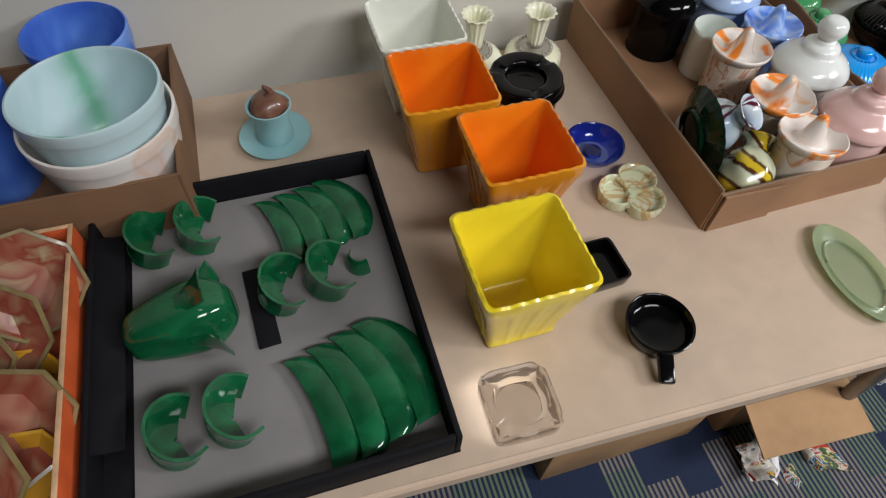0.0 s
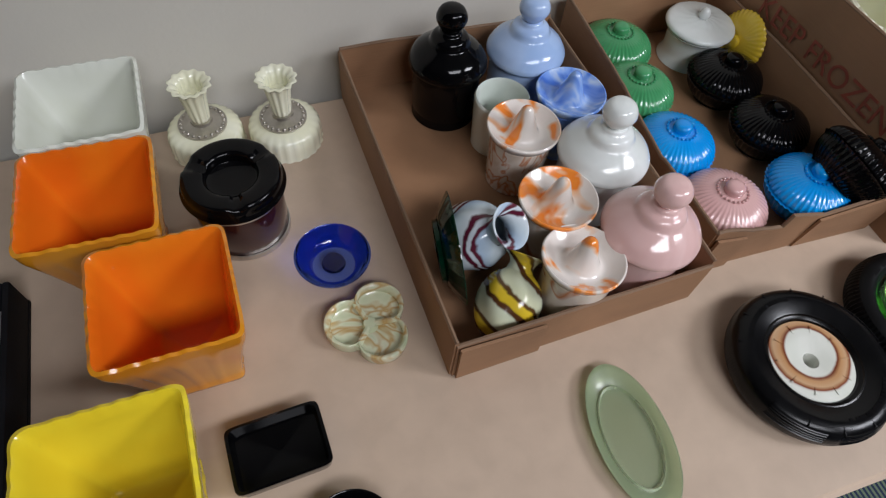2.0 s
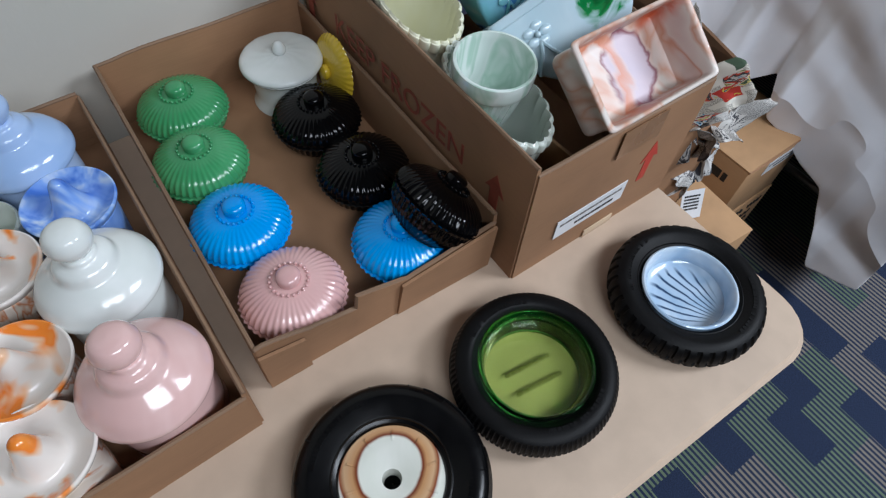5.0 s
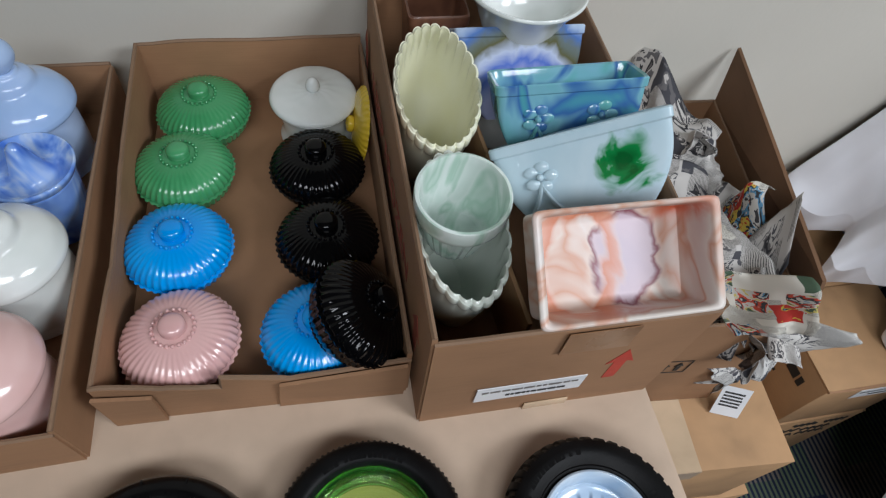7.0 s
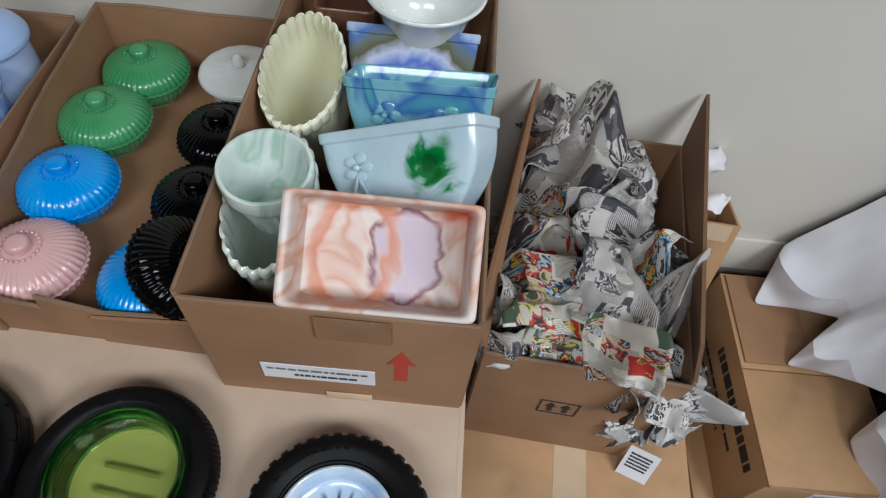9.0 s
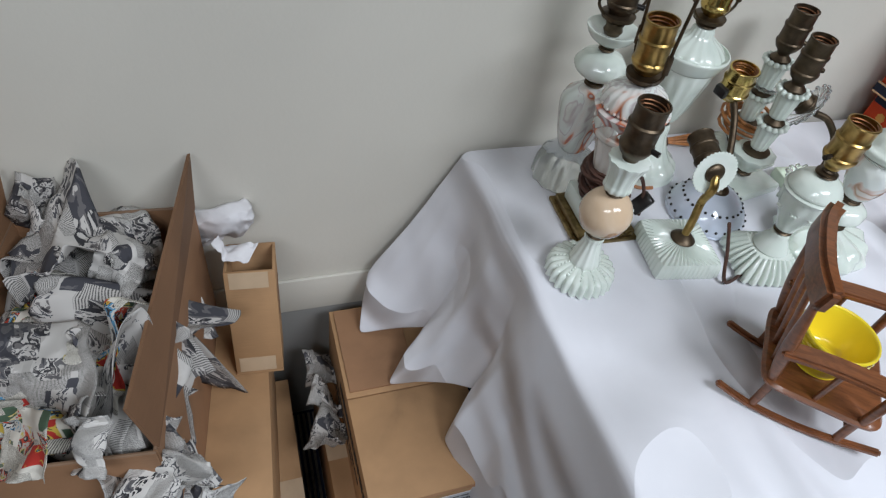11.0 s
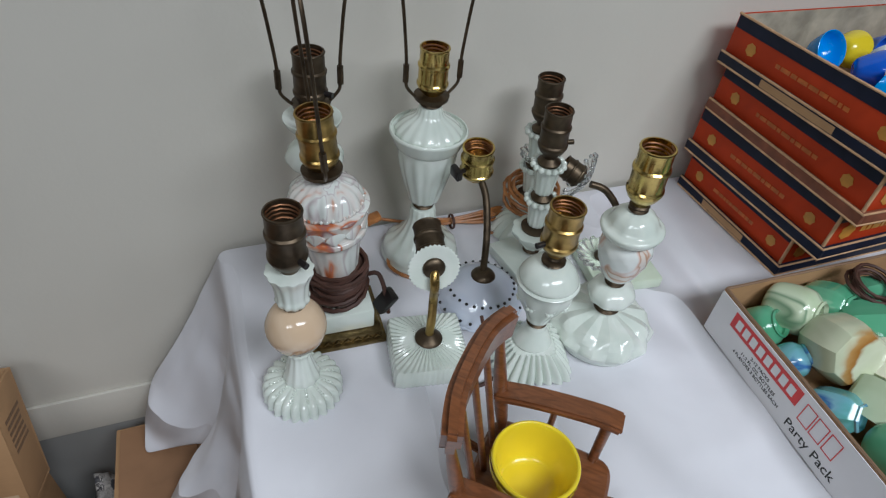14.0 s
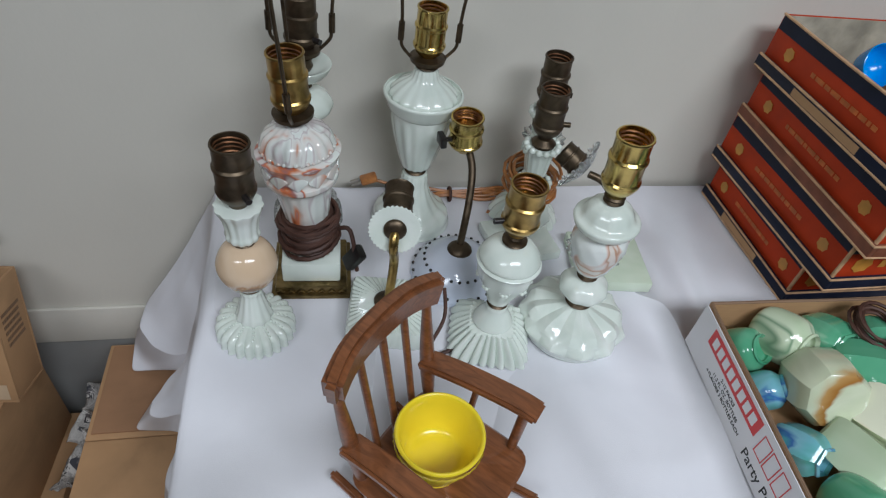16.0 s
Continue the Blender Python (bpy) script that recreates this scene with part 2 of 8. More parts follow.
def make_carpet():
    """Carpet tiles: plain navy blocks among blocks of green and of tan pin stripes."""
    m, n, l, b = mat("carpet", 0.95)
    co = n.new("ShaderNodeTexCoord").outputs["Object"]
    sp = n.new("ShaderNodeSeparateXYZ")
    l.new(co, sp.inputs[0])

    def op(kind, p, q):
        k = n.new("ShaderNodeMath")
        k.operation = kind
        for i, v in enumerate((p, q)):
            if isinstance(v, (int, float)):
                k.inputs[i].default_value = v
            else:
                l.new(v, k.inputs[i])
        return k.outputs[0]
    col = op("DIVIDE", sp.outputs[0], 0.078)
    ix = op("FLOOR", col, 0)
    row = op("ADD", op("DIVIDE", sp.outputs[1], 0.122), op("MULTIPLY", op("MODULO", ix, 3), 0.37))
    iy = op("FLOOR", row, 0)
    cb = n.new("ShaderNodeCombineXYZ")
    l.new(ix, cb.inputs[0])
    l.new(iy, cb.inputs[1])
    wn = n.new("ShaderNodeTexWhiteNoise")
    wn.noise_dimensions = "2D"
    l.new(cb.outputs[0], wn.inputs["Vector"])
    stripe = op("SINE", op("MULTIPLY", sp.outputs[0], 2 * math.pi / 0.0112), 0)
    line = ramp_of(n, [(0.35, (0, 0, 0)), (0.6, (1, 1, 1))])
    l.new(op("MULTIPLY_ADD", stripe, 0.5), line.inputs[0])
    line.inputs[0].links[0].from_node.inputs[2].default_value = 0.5
    pick = ramp_of(n, [(0.0, (0.0, 0.0, 0.0)), (0.3, (0.11, 0.15, 0.1)), (0.66, (0.18, 0.16, 0.14)), (1.0, (0.21, 0.185, 0.16))])
    pick.color_ramp.interpolation = "CONSTANT"
    l.new(wn.outputs["Value"], pick.inputs[0])
    nz = noise_of(n, l, 350, 2, 0, co)
    nv = ramp_of(n, [(0.3, (0.005, 0.011, 0.034)), (0.7, (0.013, 0.026, 0.068))])
    l.new(nz.outputs["Fac"], nv.inputs[0])
    sc = n.new("ShaderNodeMix")
    sc.data_type, sc.blend_type = "RGBA", "MULTIPLY"
    sc.inputs["Factor"].default_value = 1.0
    l.new(pick.outputs[0], sc.inputs["A"])
    l.new(line.outputs[0], sc.inputs["B"])
    mx = n.new("ShaderNodeMix")
    mx.data_type, mx.blend_type = "RGBA", "LIGHTEN"
    mx.inputs["Factor"].default_value = 1.0
    l.new(sc.outputs["Result"], mx.inputs["A"])
    l.new(nv.outputs[0], mx.inputs["B"])
    l.new(mx.outputs["Result"], b.inputs["Base Color"])
    bump_of(n, l, b, nz.outputs["Fac"], 0.6, 0.003)
    return m


M_WALL = varied("wall_paint", (0.66, 0.635, 0.565), 0.7, 0.05, 2.2, 0.3, fine=140)
# Colour of the unseen walls, darkened so less light bounces back.
M_FAR = varied("low_bounce_wall", (0.12, 0.115, 0.11), 0.9, 0.1, 8, 0.3)
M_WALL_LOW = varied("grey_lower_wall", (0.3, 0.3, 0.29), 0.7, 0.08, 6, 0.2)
# Ceiling is never in view; its grey keeps the fill light low.
M_CEIL = varied("low_bounce_ceiling", (0.36, 0.355, 0.35), 0.9, 0.03, 4, 0.2)
M_CARPET = make_carpet()
M_TOP = varied("tan_laminate", (0.52, 0.4, 0.3), 0.48, 0.05, 40, 0.06, fine=900)
M_STEEL = varied("grey_steel", (0.25, 0.25, 0.25), 0.4, 0.1, 30, 0.05, metal=0.8)
M_CARD = make_cardboard("brown_cardboard", (0.31, 0.168, 0.086))
M_CARD_L = make_cardboard("light_cardboard", (0.43, 0.255, 0.125))
M_CARD_D = make_cardboard("dark_box_shaded_flap_card", (0.18, 0.094, 0.047))
M_CUT = make_cardboard("cut_cardboard_edge", (0.22, 0.135, 0.08))
M_TAPE = varied("parcel_tape", (0.56, 0.42, 0.28), 0.22, 0.1, 20, 0.1)
M_BLKCARD = varied("black_paperboard", (0.007, 0.007, 0.009), 0.75, 0.3, 20, 0.25)
M_BLKCARD.node_tree.nodes["Principled BSDF"].inputs["Specular IOR Level"].default_value = 0.15
M_GREYCARD = varied("grey_lining", (0.22, 0.21, 0.205), 0.8, 0.1, 12, 0.3)
M_RED = varied("red_ink", (0.48, 0.05, 0.03), 0.6, 0.15, 60, 0)
M_DKRED = varied("faded_red_ink", (0.26, 0.055, 0.03), 0.7, 0.25, 60, 0)
M_INK = varied("black_ink", (0.02, 0.02, 0.02), 0.6, 0.2, 60, 0)
M_LABEL = varied("paper_label", (0.75, 0.76, 0.78), 0.5, 0.04, 30, 0.05)
M_CLOTH = make_cotton()
M_ORANGE = swirled("orange_glaze", [(0.3, (0.78, 0.13, 0.004)), (0.7, (0.88, 0.23, 0.008))], 9, 1.0, 0.16)
M_ORANGE_EDGE = swirled("amber_glaze", [(0.3, (0.62, 0.2, 0.01)), (0.7, (0.72, 0.3, 0.012))], 12, 1.0, 0.18)
M_YELLOW = swirled("yellow_glaze", [(0.3, (0.78, 0.58, 0.015)), (0.75, (0.85, 0.7, 0.03))], 9, 1.0, 0.2)
M_IVORY = swirled("ivory_glass", [(0.25, (0.82, 0.81, 0.58)), (0.75, (0.86, 0.86, 0.7))], 14, 1.5, 0.18)
M_CREAM = swirled("cream_glaze", [(0.3, (0.74, 0.76, 0.66)), (0.75, (0.8, 0.82, 0.74))], 14, 1.5, 0.2)
M_BLACK = varied("black_glass", (0.002, 0.002, 0.0025), 0.1, 0.2, 10, 0.0, rvar=0.03)
M_BLACK.node_tree.nodes["Principled BSDF"].inputs["Specular IOR Level"].default_value = 0.25
M_MAROON = varied("maroon_glass", (0.03, 0.007, 0.008), 0.15, 0.3, 10, 0.0, coat=0.3, rvar=0.03)
M_LBLUE = swirled("light_blue_glass", [(0.3, (0.36, 0.52, 0.82)), (0.7, (0.48, 0.62, 0.88))], 12, 2, 0.13)
M_PINK = swirled("pink_glass", [(0.3, (0.72, 0.46, 0.43)), (0.7, (0.8, 0.56, 0.53))], 12, 2, 0.13)
M_PINK_D = swirled("dusty_pink_glass", [(0.3, (0.64, 0.37, 0.36)), (0.7, (0.7, 0.44, 0.42))], 12, 2, 0.16)
M_WHITE = swirled("milk_glass", [(0.3, (0.74, 0.78, 0.75)), (0.7, (0.82, 0.85, 0.83))], 12, 2, 0.12)
M_MILK = swirled("pale_mint_milk_glass", [(0.3, (0.66, 0.73, 0.66)), (0.55, (0.73, 0.79, 0.72)), (0.75, (0.79, 0.83, 0.78))], 12, 2.5, 0.14)
M_GREEN = swirled("jade_green_glass", [(0.3, (0.05, 0.27, 0.1)), (0.7, (0.08, 0.34, 0.14))], 12, 2, 0.18)
M_CYAN = swirled("bright_blue_glass", [(0.3, (0.004, 0.27, 0.78)), (0.7, (0.01, 0.34, 0.86))], 12, 2, 0.16)
M_YEL_G = swirled("ochre_glass", [(0.3, (0.62, 0.42, 0.02)), (0.7, (0.7, 0.5, 0.04))], 12, 2, 0.2)
M_MBLUE = swirled("marbled_blue_glass", [(0.3, (0.08, 0.2, 0.68)), (0.5, (0.25, 0.42, 0.85)), (0.7, (0.6, 0.72, 0.9))], 18, 3, 0.13)
M_SLAG = swirled("orange_white_slag", [(0.25, (0.8, 0.74, 0.69)), (0.52, (0.8, 0.74, 0.68)), (0.58, (0.82, 0.5, 0.3)), (0.63, (0.85, 0.24, 0.03)), (0.74, (0.86, 0.3, 0.05)), (0.82, (0.8, 0.6, 0.45))], 19, 1.6, 0.13)
M_SLAG_D = swirled("brown_white_slag", [(0.25, (0.68, 0.56, 0.45)), (0.5, (0.76, 0.68, 0.6)), (0.57, (0.55, 0.22, 0.1)), (0.64, (0.68, 0.6, 0.5)), (0.8, (0.76, 0.72, 0.64))], 18, 3.5, 0.14)
M_ONYX = swirled("onyx_slag", [(0.25, (0.5, 0.58, 0.36)), (0.5, (0.66, 0.68, 0.48)), (0.58, (0.5, 0.33, 0.12)), (0.66, (0.68, 0.68, 0.5)), (0.8, (0.5, 0.62, 0.42))], 15, 3.5, 0.14)
M_MINT_SLAG = swirled("mint_slag", [(0.25, (0.6, 0.72, 0.66)), (0.5, (0.72, 0.8, 0.76)), (0.62, (0.45, 0.62, 0.52)), (0.8, (0.74, 0.82, 0.78))], 14, 3, 0.14)
M_AQUA_P = swirled("matt_aqua", [(0.3, (0.26, 0.5, 0.53)), (0.7, (0.32, 0.57, 0.6))], 12, 1, 0.45)
M_BLUE_P = swirled("royal_blue_matt", [(0.3, (0.04, 0.12, 0.6)), (0.6, (0.1, 0.24, 0.75)), (0.8, (0.2, 0.38, 0.85))], 9, 2, 0.4)
M_BROWN_CLAY = swirled("brown_glaze", [(0.3, (0.12, 0.05, 0.03)), (0.7, (0.2, 0.09, 0.05))], 30, 2, 0.45)
M_LIME_GLASS = glassy("lime_green_glass", (0.7, 0.76, 0.5))
M_WALL_GLASS = glassy("clear_green_glass", (0.1, 0.5, 0.12))
M_COBALT = glassy("cobalt_glass", (0.015, 0.05, 0.62))
M_CLEAR = glassy("clear_glass", (0.95, 0.96, 0.93))
M_CLEAR_W = glassy("cloudy_clear_glass", (0.9, 0.92, 0.9), 0.12)
M_CLEAR_W.node_tree.nodes["Principled BSDF"].inputs["Transmission Weight"].default_value = 0.9
M_PALE_G = swirled("frosted_pale_green", [(0.3, (0.52, 0.64, 0.39)), (0.7, (0.6, 0.72, 0.47))], 14, 1, 0.4)
M_PALE_G.node_tree.nodes["Principled BSDF"].inputs["Transmission Weight"].default_value = 0.72
M_RUBBER = varied("black_rubber", (0.003, 0.003, 0.0034), 0.5, 0.3, 60, 0.3, fine=500)
M_RUBBER.node_tree.nodes["Principled BSDF"].inputs["Specular IOR Level"].default_value = 0.16
M_BRASS = varied("worn_brass", (0.4, 0.27, 0.09), 0.3, 0.4, 60, 0.1, metal=1.0, fine=300)
M_BRASS_B = varied("bright_brass", (0.6, 0.45, 0.15), 0.22, 0.25, 50, 0.1, metal=1.0, fine=300)
M_GILT = varied("dark_gilt", (0.22, 0.16, 0.07), 0.38, 0.4, 90, 0.2, metal=1.0, fine=300)
M_SLAG_P = swirled("pale_peach_slag", [(0.25, (0.78, 0.74, 0.7)), (0.55, (0.8, 0.76, 0.72)), (0.62, (0.78, 0.6, 0.5)), (0.8, (0.82, 0.79, 0.76))], 9, 2.5, 0.3)
M_BRONZE = varied("brown_bronze", (0.1, 0.074, 0.048), 0.42, 0.4, 60, 0.15, metal=0.85, fine=300)
M_COPPER = varied("copper_thread", (0.3, 0.15, 0.08), 0.4, 0.3, 60, 0.1, metal=1.0)
M_SILVER = varied("dull_silver", (0.5, 0.47, 0.42), 0.35, 0.2, 60, 0.1, metal=0.9)
M_WIRE = varied("brown_cord", (0.07, 0.03, 0.02), 0.6, 0.3, 80, 0.2)
M_WIRE_C = varied("copper_cord", (0.42, 0.17, 0.05), 0.4, 0.3, 80, 0.2)
M_BAKELITE = varied("black_bakelite", (0.012, 0.01, 0.01), 0.3, 0.3, 40, 0.05)
# ---- shape helpers ----
def link_mesh(name, bm, material, parent=None, smooth=40):
    me = bpy.data.meshes.new(name)
    bm.normal_update()
    bm.to_mesh(me)
    bm.free()
    if smooth:
        for p in me.polygons:
            p.use_smooth = True
        me.set_sharp_from_angle(angle=radians(smooth))
    me.materials.append(material)
    ob = new(name, me)
    if parent:
        ob.parent = parent
    return ob


def part(name, bm, material, parent, label="", smooth=40):
    ob = link_mesh(name, bm, material, parent, smooth)
    return tagged(ob, label) if label else ob


def thing(name, label, category, m, group="", kind=""):
    ob = new(name)
    ob.empty_display_size = 0.02
    ob.matrix_world = m
    return tagged(ob, label, category, group, kind)


def solo(name, bm, material, label, category, m=None, group="", kind="", smooth=40):
    ob = link_mesh(name, bm, material, None, smooth)
    if m is not None:
        ob.matrix_world = m
    return tagged(ob, label, category, group, kind)


def joined(*bms):
    out = bms[0]
    for b in bms[1:]:
        me = bpy.data.meshes.new("join")
        b.to_mesh(me)
        b.free()
        out.from_mesh(me)
        bpy.data.meshes.remove(me)
    return out


def moved(bm, m):
    bm.transform(m)
    return bm


def block(x0, x1, y0, y1, z0, z1, bevel=0.0, seg=2):
    bm = bmesh.new()
    bmesh.ops.create_cube(bm, size=1)
    bm.transform(Matrix.Translation(((x0 + x1) / 2, (y0 + y1) / 2, (z0 + z1) / 2)) @ Matrix.Diagonal((x1 - x0, y1 - y0, z1 - z0, 1)))
    if bevel:
        bmesh.ops.bevel(bm, geom=bm.edges[:], offset=bevel, segments=seg, affect="EDGES", profile=0.5)
    return bm


def fine(profile, k=4):
    """A smooth run through the points of a profile."""
    out = []
    p = [profile[0]] + list(profile) + [profile[-1]]
    for i in range(1, len(p) - 2):
        a, b, c, d = (Vector(v) for v in p[i - 1 : i + 3])
        for j in range(k):
            t = j / k
            out.append(tuple(0.5 * ((2 * b) + (c - a) * t + (2 * a - 5 * b + 4 * c - d) * t * t + (3 * b - a - 3 * c + d) * t ** 3)))
    out.append(tuple(profile[-1]))
    return [(max(0.0, r), z) for r, z in out]


def lathe(profile, seg=40, mod=None, cap=True):
    """Turns (radius, height) pairs about z. mod(angle, radius, height, index) may change radius and height."""
    bm = bmesh.new()
    rings = []
    for i, (r, z) in enumerate(profile):
        ring = []
        for s in range(seg):
            a = 2 * math.pi * s / seg
            rr, zz = mod(a, r, z, i) if mod else (r, z)
            rr = max(rr, 0.00005)
            ring.append(bm.verts.new((rr * math.cos(a), rr * math.sin(a), zz)))
        rings.append(ring)
    for p, q in zip(rings, rings[1:]):
        for s in range(seg):
            bm.faces.new((p[s], p[(s + 1) % seg], q[(s + 1) % seg], q[s]))
    if cap:
        bm.faces.new(rings[0][::-1])
        bm.faces.new(rings[-1])
    return bm


def squared(power=8):
    """Pushes a turned round section out to a rounded square."""
    def mod(a, r, z, i):
        c, s = abs(math.cos(a)), abs(math.sin(a))
        return r / (c ** power + s ** power) ** (1 / power), z
    return mod


def tube(points, radius, seg=8, closed=False):
    bm = bmesh.new()
    pts = [Vector(p) for p in points]
    n = len(pts)
    rings = []
    side = None
    for i, p in enumerate(pts):
        d = (pts[(i + 1) % n] - pts[i - 1]) if closed else (pts[min(i + 1, n - 1)] - pts[max(i - 1, 0)])
        d.normalize()
        if side is None:
            side = d.orthogonal().normalized()
        side = (side - d * side.dot(d)).normalized()
        up = d.cross(side)
        r = radius(i / max(1, n - 1)) if callable(radius) else radius
        rings.append([bm.verts.new(p + side * r * math.cos(2 * math.pi * s / seg) + up * r * math.sin(2 * math.pi * s / seg)) for s in range(seg)])
    pairs = list(zip(rings, rings[1:])) + ([(rings[-1], rings[0])] if closed else [])
    for a, b in pairs:
        for s in range(seg):
            bm.faces.new((a[s], a[(s + 1) % seg], b[(s + 1) % seg], b[s]))
    if not closed:
        bm.faces.new(rings[0][::-1])
        bm.faces.new(rings[-1])
    return bm


def bend(points, k=6):
    out = []
    p = [points[0]] + list(points) + [points[-1]]
    for i in range(1, len(p) - 2):
        a, b, c, d = (Vector(v) for v in p[i - 1 : i + 3])
        for j in range(k):
            t = j / k
            out.append(0.5 * ((2 * b) + (c - a) * t + (2 * a - 5 * b + 4 * c - d) * t * t + (3 * b - a - 3 * c + d) * t ** 3))
    out.append(Vector(points[-1]))
    return out


def beads(radius, z, count, size):
    bm = bmesh.new()
    for k in range(count):
        a = 2 * math.pi * k / count
        bmesh.ops.create_icosphere(bm, subdivisions=2, radius=size, matrix=Matrix.Translation((radius * math.cos(a), radius * math.sin(a), z)))
    return bm


def bead_ring(parent, radius, z, count, size, material):
    """A ring of beads: single parts where they can be told apart, else one joined part."""
    if count > 16:
        return tagged(part("bead_ring", beads(radius, z, count, size), material, parent), kind="stuff")
    first = part("bead", beads(0, 0, 1, size), material, parent)
    first.matrix_local = pose(radius, 0, z)
    for k in range(1, count):
        a = 2 * math.pi * k / count
        ob = new("bead", first.data)
        ob.parent = parent
        ob.matrix_local = pose(radius * math.cos(a), radius * math.sin(a), z)
    return first


def panel(a, b, c, d, thick):
    """A board with corners a, b, c, d and a thickness along its normal."""
    bm = bmesh.new()
    q = [Vector(v) for v in (a, b, c, d)]
    nrm = (q[1] - q[0]).cross(q[3] - q[0]).normalized() * thick / 2
    f = [bm.verts.new(v + nrm) for v in q]
    g = [bm.verts.new(v - nrm) for v in q]
    bm.faces.new(f)
    bm.faces.new(g[::-1])
    for i in range(4):
        j = (i + 1) % 4
        bm.faces.new((f[i], g[i], g[j], f[j]))
    bmesh.ops.recalc_face_normals(bm, faces=bm.faces)
    return bm


def ragged(a, b, z0, tops, thick):
    """An upright board from a to b whose top runs through the given heights."""
    bm = bmesh.new()
    a, b = Vector((*a, 0)), Vector((*b, 0))
    d = (b - a).normalized()
    nrm = Vector((-d.y, d.x, 0)) * thick / 2
    cols = []
    for u, h in tops:
        p = a.lerp(b, u)
        cols.append([bm.verts.new(p + s + Vector((0, 0, z))) for z in (z0, z0 + h) for s in (nrm, -nrm)])
    for c, e in zip(cols, cols[1:]):
        for i, j in ((0, 2), (2, 3), (3, 1), (1, 0)):
            bm.faces.new((c[i], c[j], e[j], e[i]))
    bm.faces.new([cols[0][k] for k in (0, 1, 3, 2)])
    bm.faces.new([cols[-1][k] for k in (0, 2, 3, 1)])
    bmesh.ops.recalc_face_normals(bm, faces=bm.faces)
    return bm


def lettering(name, text, size, material, parent, m, label=""):
    """Flat letters in the built-in face, as a mesh."""
    cu = bpy.data.curves.new(name, "FONT")
    cu.body, cu.size, cu.align_x, cu.align_y, cu.extrude = text, size, "CENTER", "CENTER", 0.0002
    tmp = new(name, cu)
    bpy.context.view_layer.update()
    me = bpy.data.meshes.new_from_object(tmp.evaluated_get(bpy.context.evaluated_depsgraph_get()))
    bpy.data.objects.remove(tmp)
    me.materials.clear()
    me.materials.append(material)
    ob = new(name, me)
    ob.parent = parent
    ob.matrix_local = m
    return tagged(ob, label) if label else ob


# ---- the room ----
WY = 0.64
tagged(solo("wall_north", block(-2.6, 5.2, WY, WY + 0.12, 0.4, 2.5), M_WALL, "plain warm grey painted wall behind the tables", "wall"), kind="structure")
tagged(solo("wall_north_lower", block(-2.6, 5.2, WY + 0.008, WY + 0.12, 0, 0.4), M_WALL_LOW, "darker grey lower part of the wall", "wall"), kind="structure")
tagged(solo("trim", block(-2.6, 5.2, WY - 0.007, WY - 0.0005, 0.402, 0.485, 0.002), M_WALL, "narrow painted rail along the wall", "wall trim"), kind="structure")
# South, west and east walls are added out of view to limit bounced light.
tagged(solo("wall_south", block(-2.6, 5.2, -3.62, -3.5, 0, 2.5), M_FAR, "unseen wall added out of view, darkened to cut bounced light", "wall"), kind="structure")
tagged(solo("wall_west", block(-2.72, -2.6, -3.62, WY + 0.12, 0, 2.5), M_FAR, "unseen wall added out of view, darkened to cut bounced light", "wall"), kind="structure")
tagged(solo("wall_east", block(5.2, 5.32, -3.62, WY + 0.12, 0, 2.5), M_FAR, "unseen wall added out of view, darkened to cut bounced light", "wall"), kind="structure")
tagged(solo("floor", block(-2.72, 5.32, -3.62, WY + 0.12, -0.1, 0), M_CARPET, "navy carpet tiles with bars of grey green", "floor"), kind="structure")
tagged(solo("ceiling", block(-2.72, 5.32, -3.62, WY + 0.12, 2.5, 2.6), M_CEIL, "unseen ceiling, greyed to cut bounced light", "ceiling"), kind="structure")


def table_outline(inset=0.0):
    """Corners of the first table with its two rounded right-hand corners."""
    pts = [(-1.0, 0.605 - inset), (-1.0, 0.072 + inset)]
    r = 0.05
    for cx, cy, a0 in ((1.413 - r, -0.005 + r, -90), (1.413 - r, 0.605 - r, 0)):
        for k in range(7):
            a = radians(a0 + 90 * k / 6)
            pts.append((cx + (r - inset) * math.cos(a), cy + (r - inset) * math.sin(a)))
    return pts


def slab(outline, z0, z1, bevel):
    bm = bmesh.new()
    f = bm.faces.new([bm.verts.new((x, y, z0)) for x, y in outline])
    ret = bmesh.ops.extrude_face_region(bm, geom=[f])
    for v in ret["geom"]:
        if isinstance(v, bmesh.types.BMVert):
            v.co.z = z1
    bmesh.ops.recalc_face_normals(bm, faces=bm.faces)
    rim = [e for e in bm.edges if abs(e.verts[0].co.z - e.verts[1].co.z) < 1e-6 and len(e.link_faces) == 2]
    bmesh.ops.bevel(bm, geom=rim, offset=bevel, segments=3, affect="EDGES")
    return bm


def leg_frame(parent, x, y0, y1):
    for y in (y0, y1):
        part("leg", tube([(x, y, 0), (x, y, T - 0.03)], 0.014, 12), M_STEEL, parent)
    part("cross_bar", tube([(x, y0, 0.12), (x, y1, 0.12)], 0.01, 10), M_STEEL, parent)


def build_tables():
    t = thing("folding_table", "tan laminate folding table against the wall, crowded with glassware", "table", pose(0, 0, 0))
    part("tabletop", slab(table_outline(), T - 0.028, T, 0.006), M_TOP, t)
    part("apron", slab(table_outline(0.03), T - 0.05, T - 0.0285, 0.001), M_STEEL, t)
    for x in (-0.8, 1.2):
        leg_frame(t, x, 0.1, 0.52)
    t = thing("folding_table", "long folding table hidden under a white cloth", "table", pose(0, 0, 0))
    part("tabletop", block(2.09, 3.9, 0.03, 0.6, T - 0.03, T - 0.003, 0.006), M_TOP, t)
    for x in (2.3, 3.7):
        leg_frame(t, x, 0.1, 0.52)


build_tables()


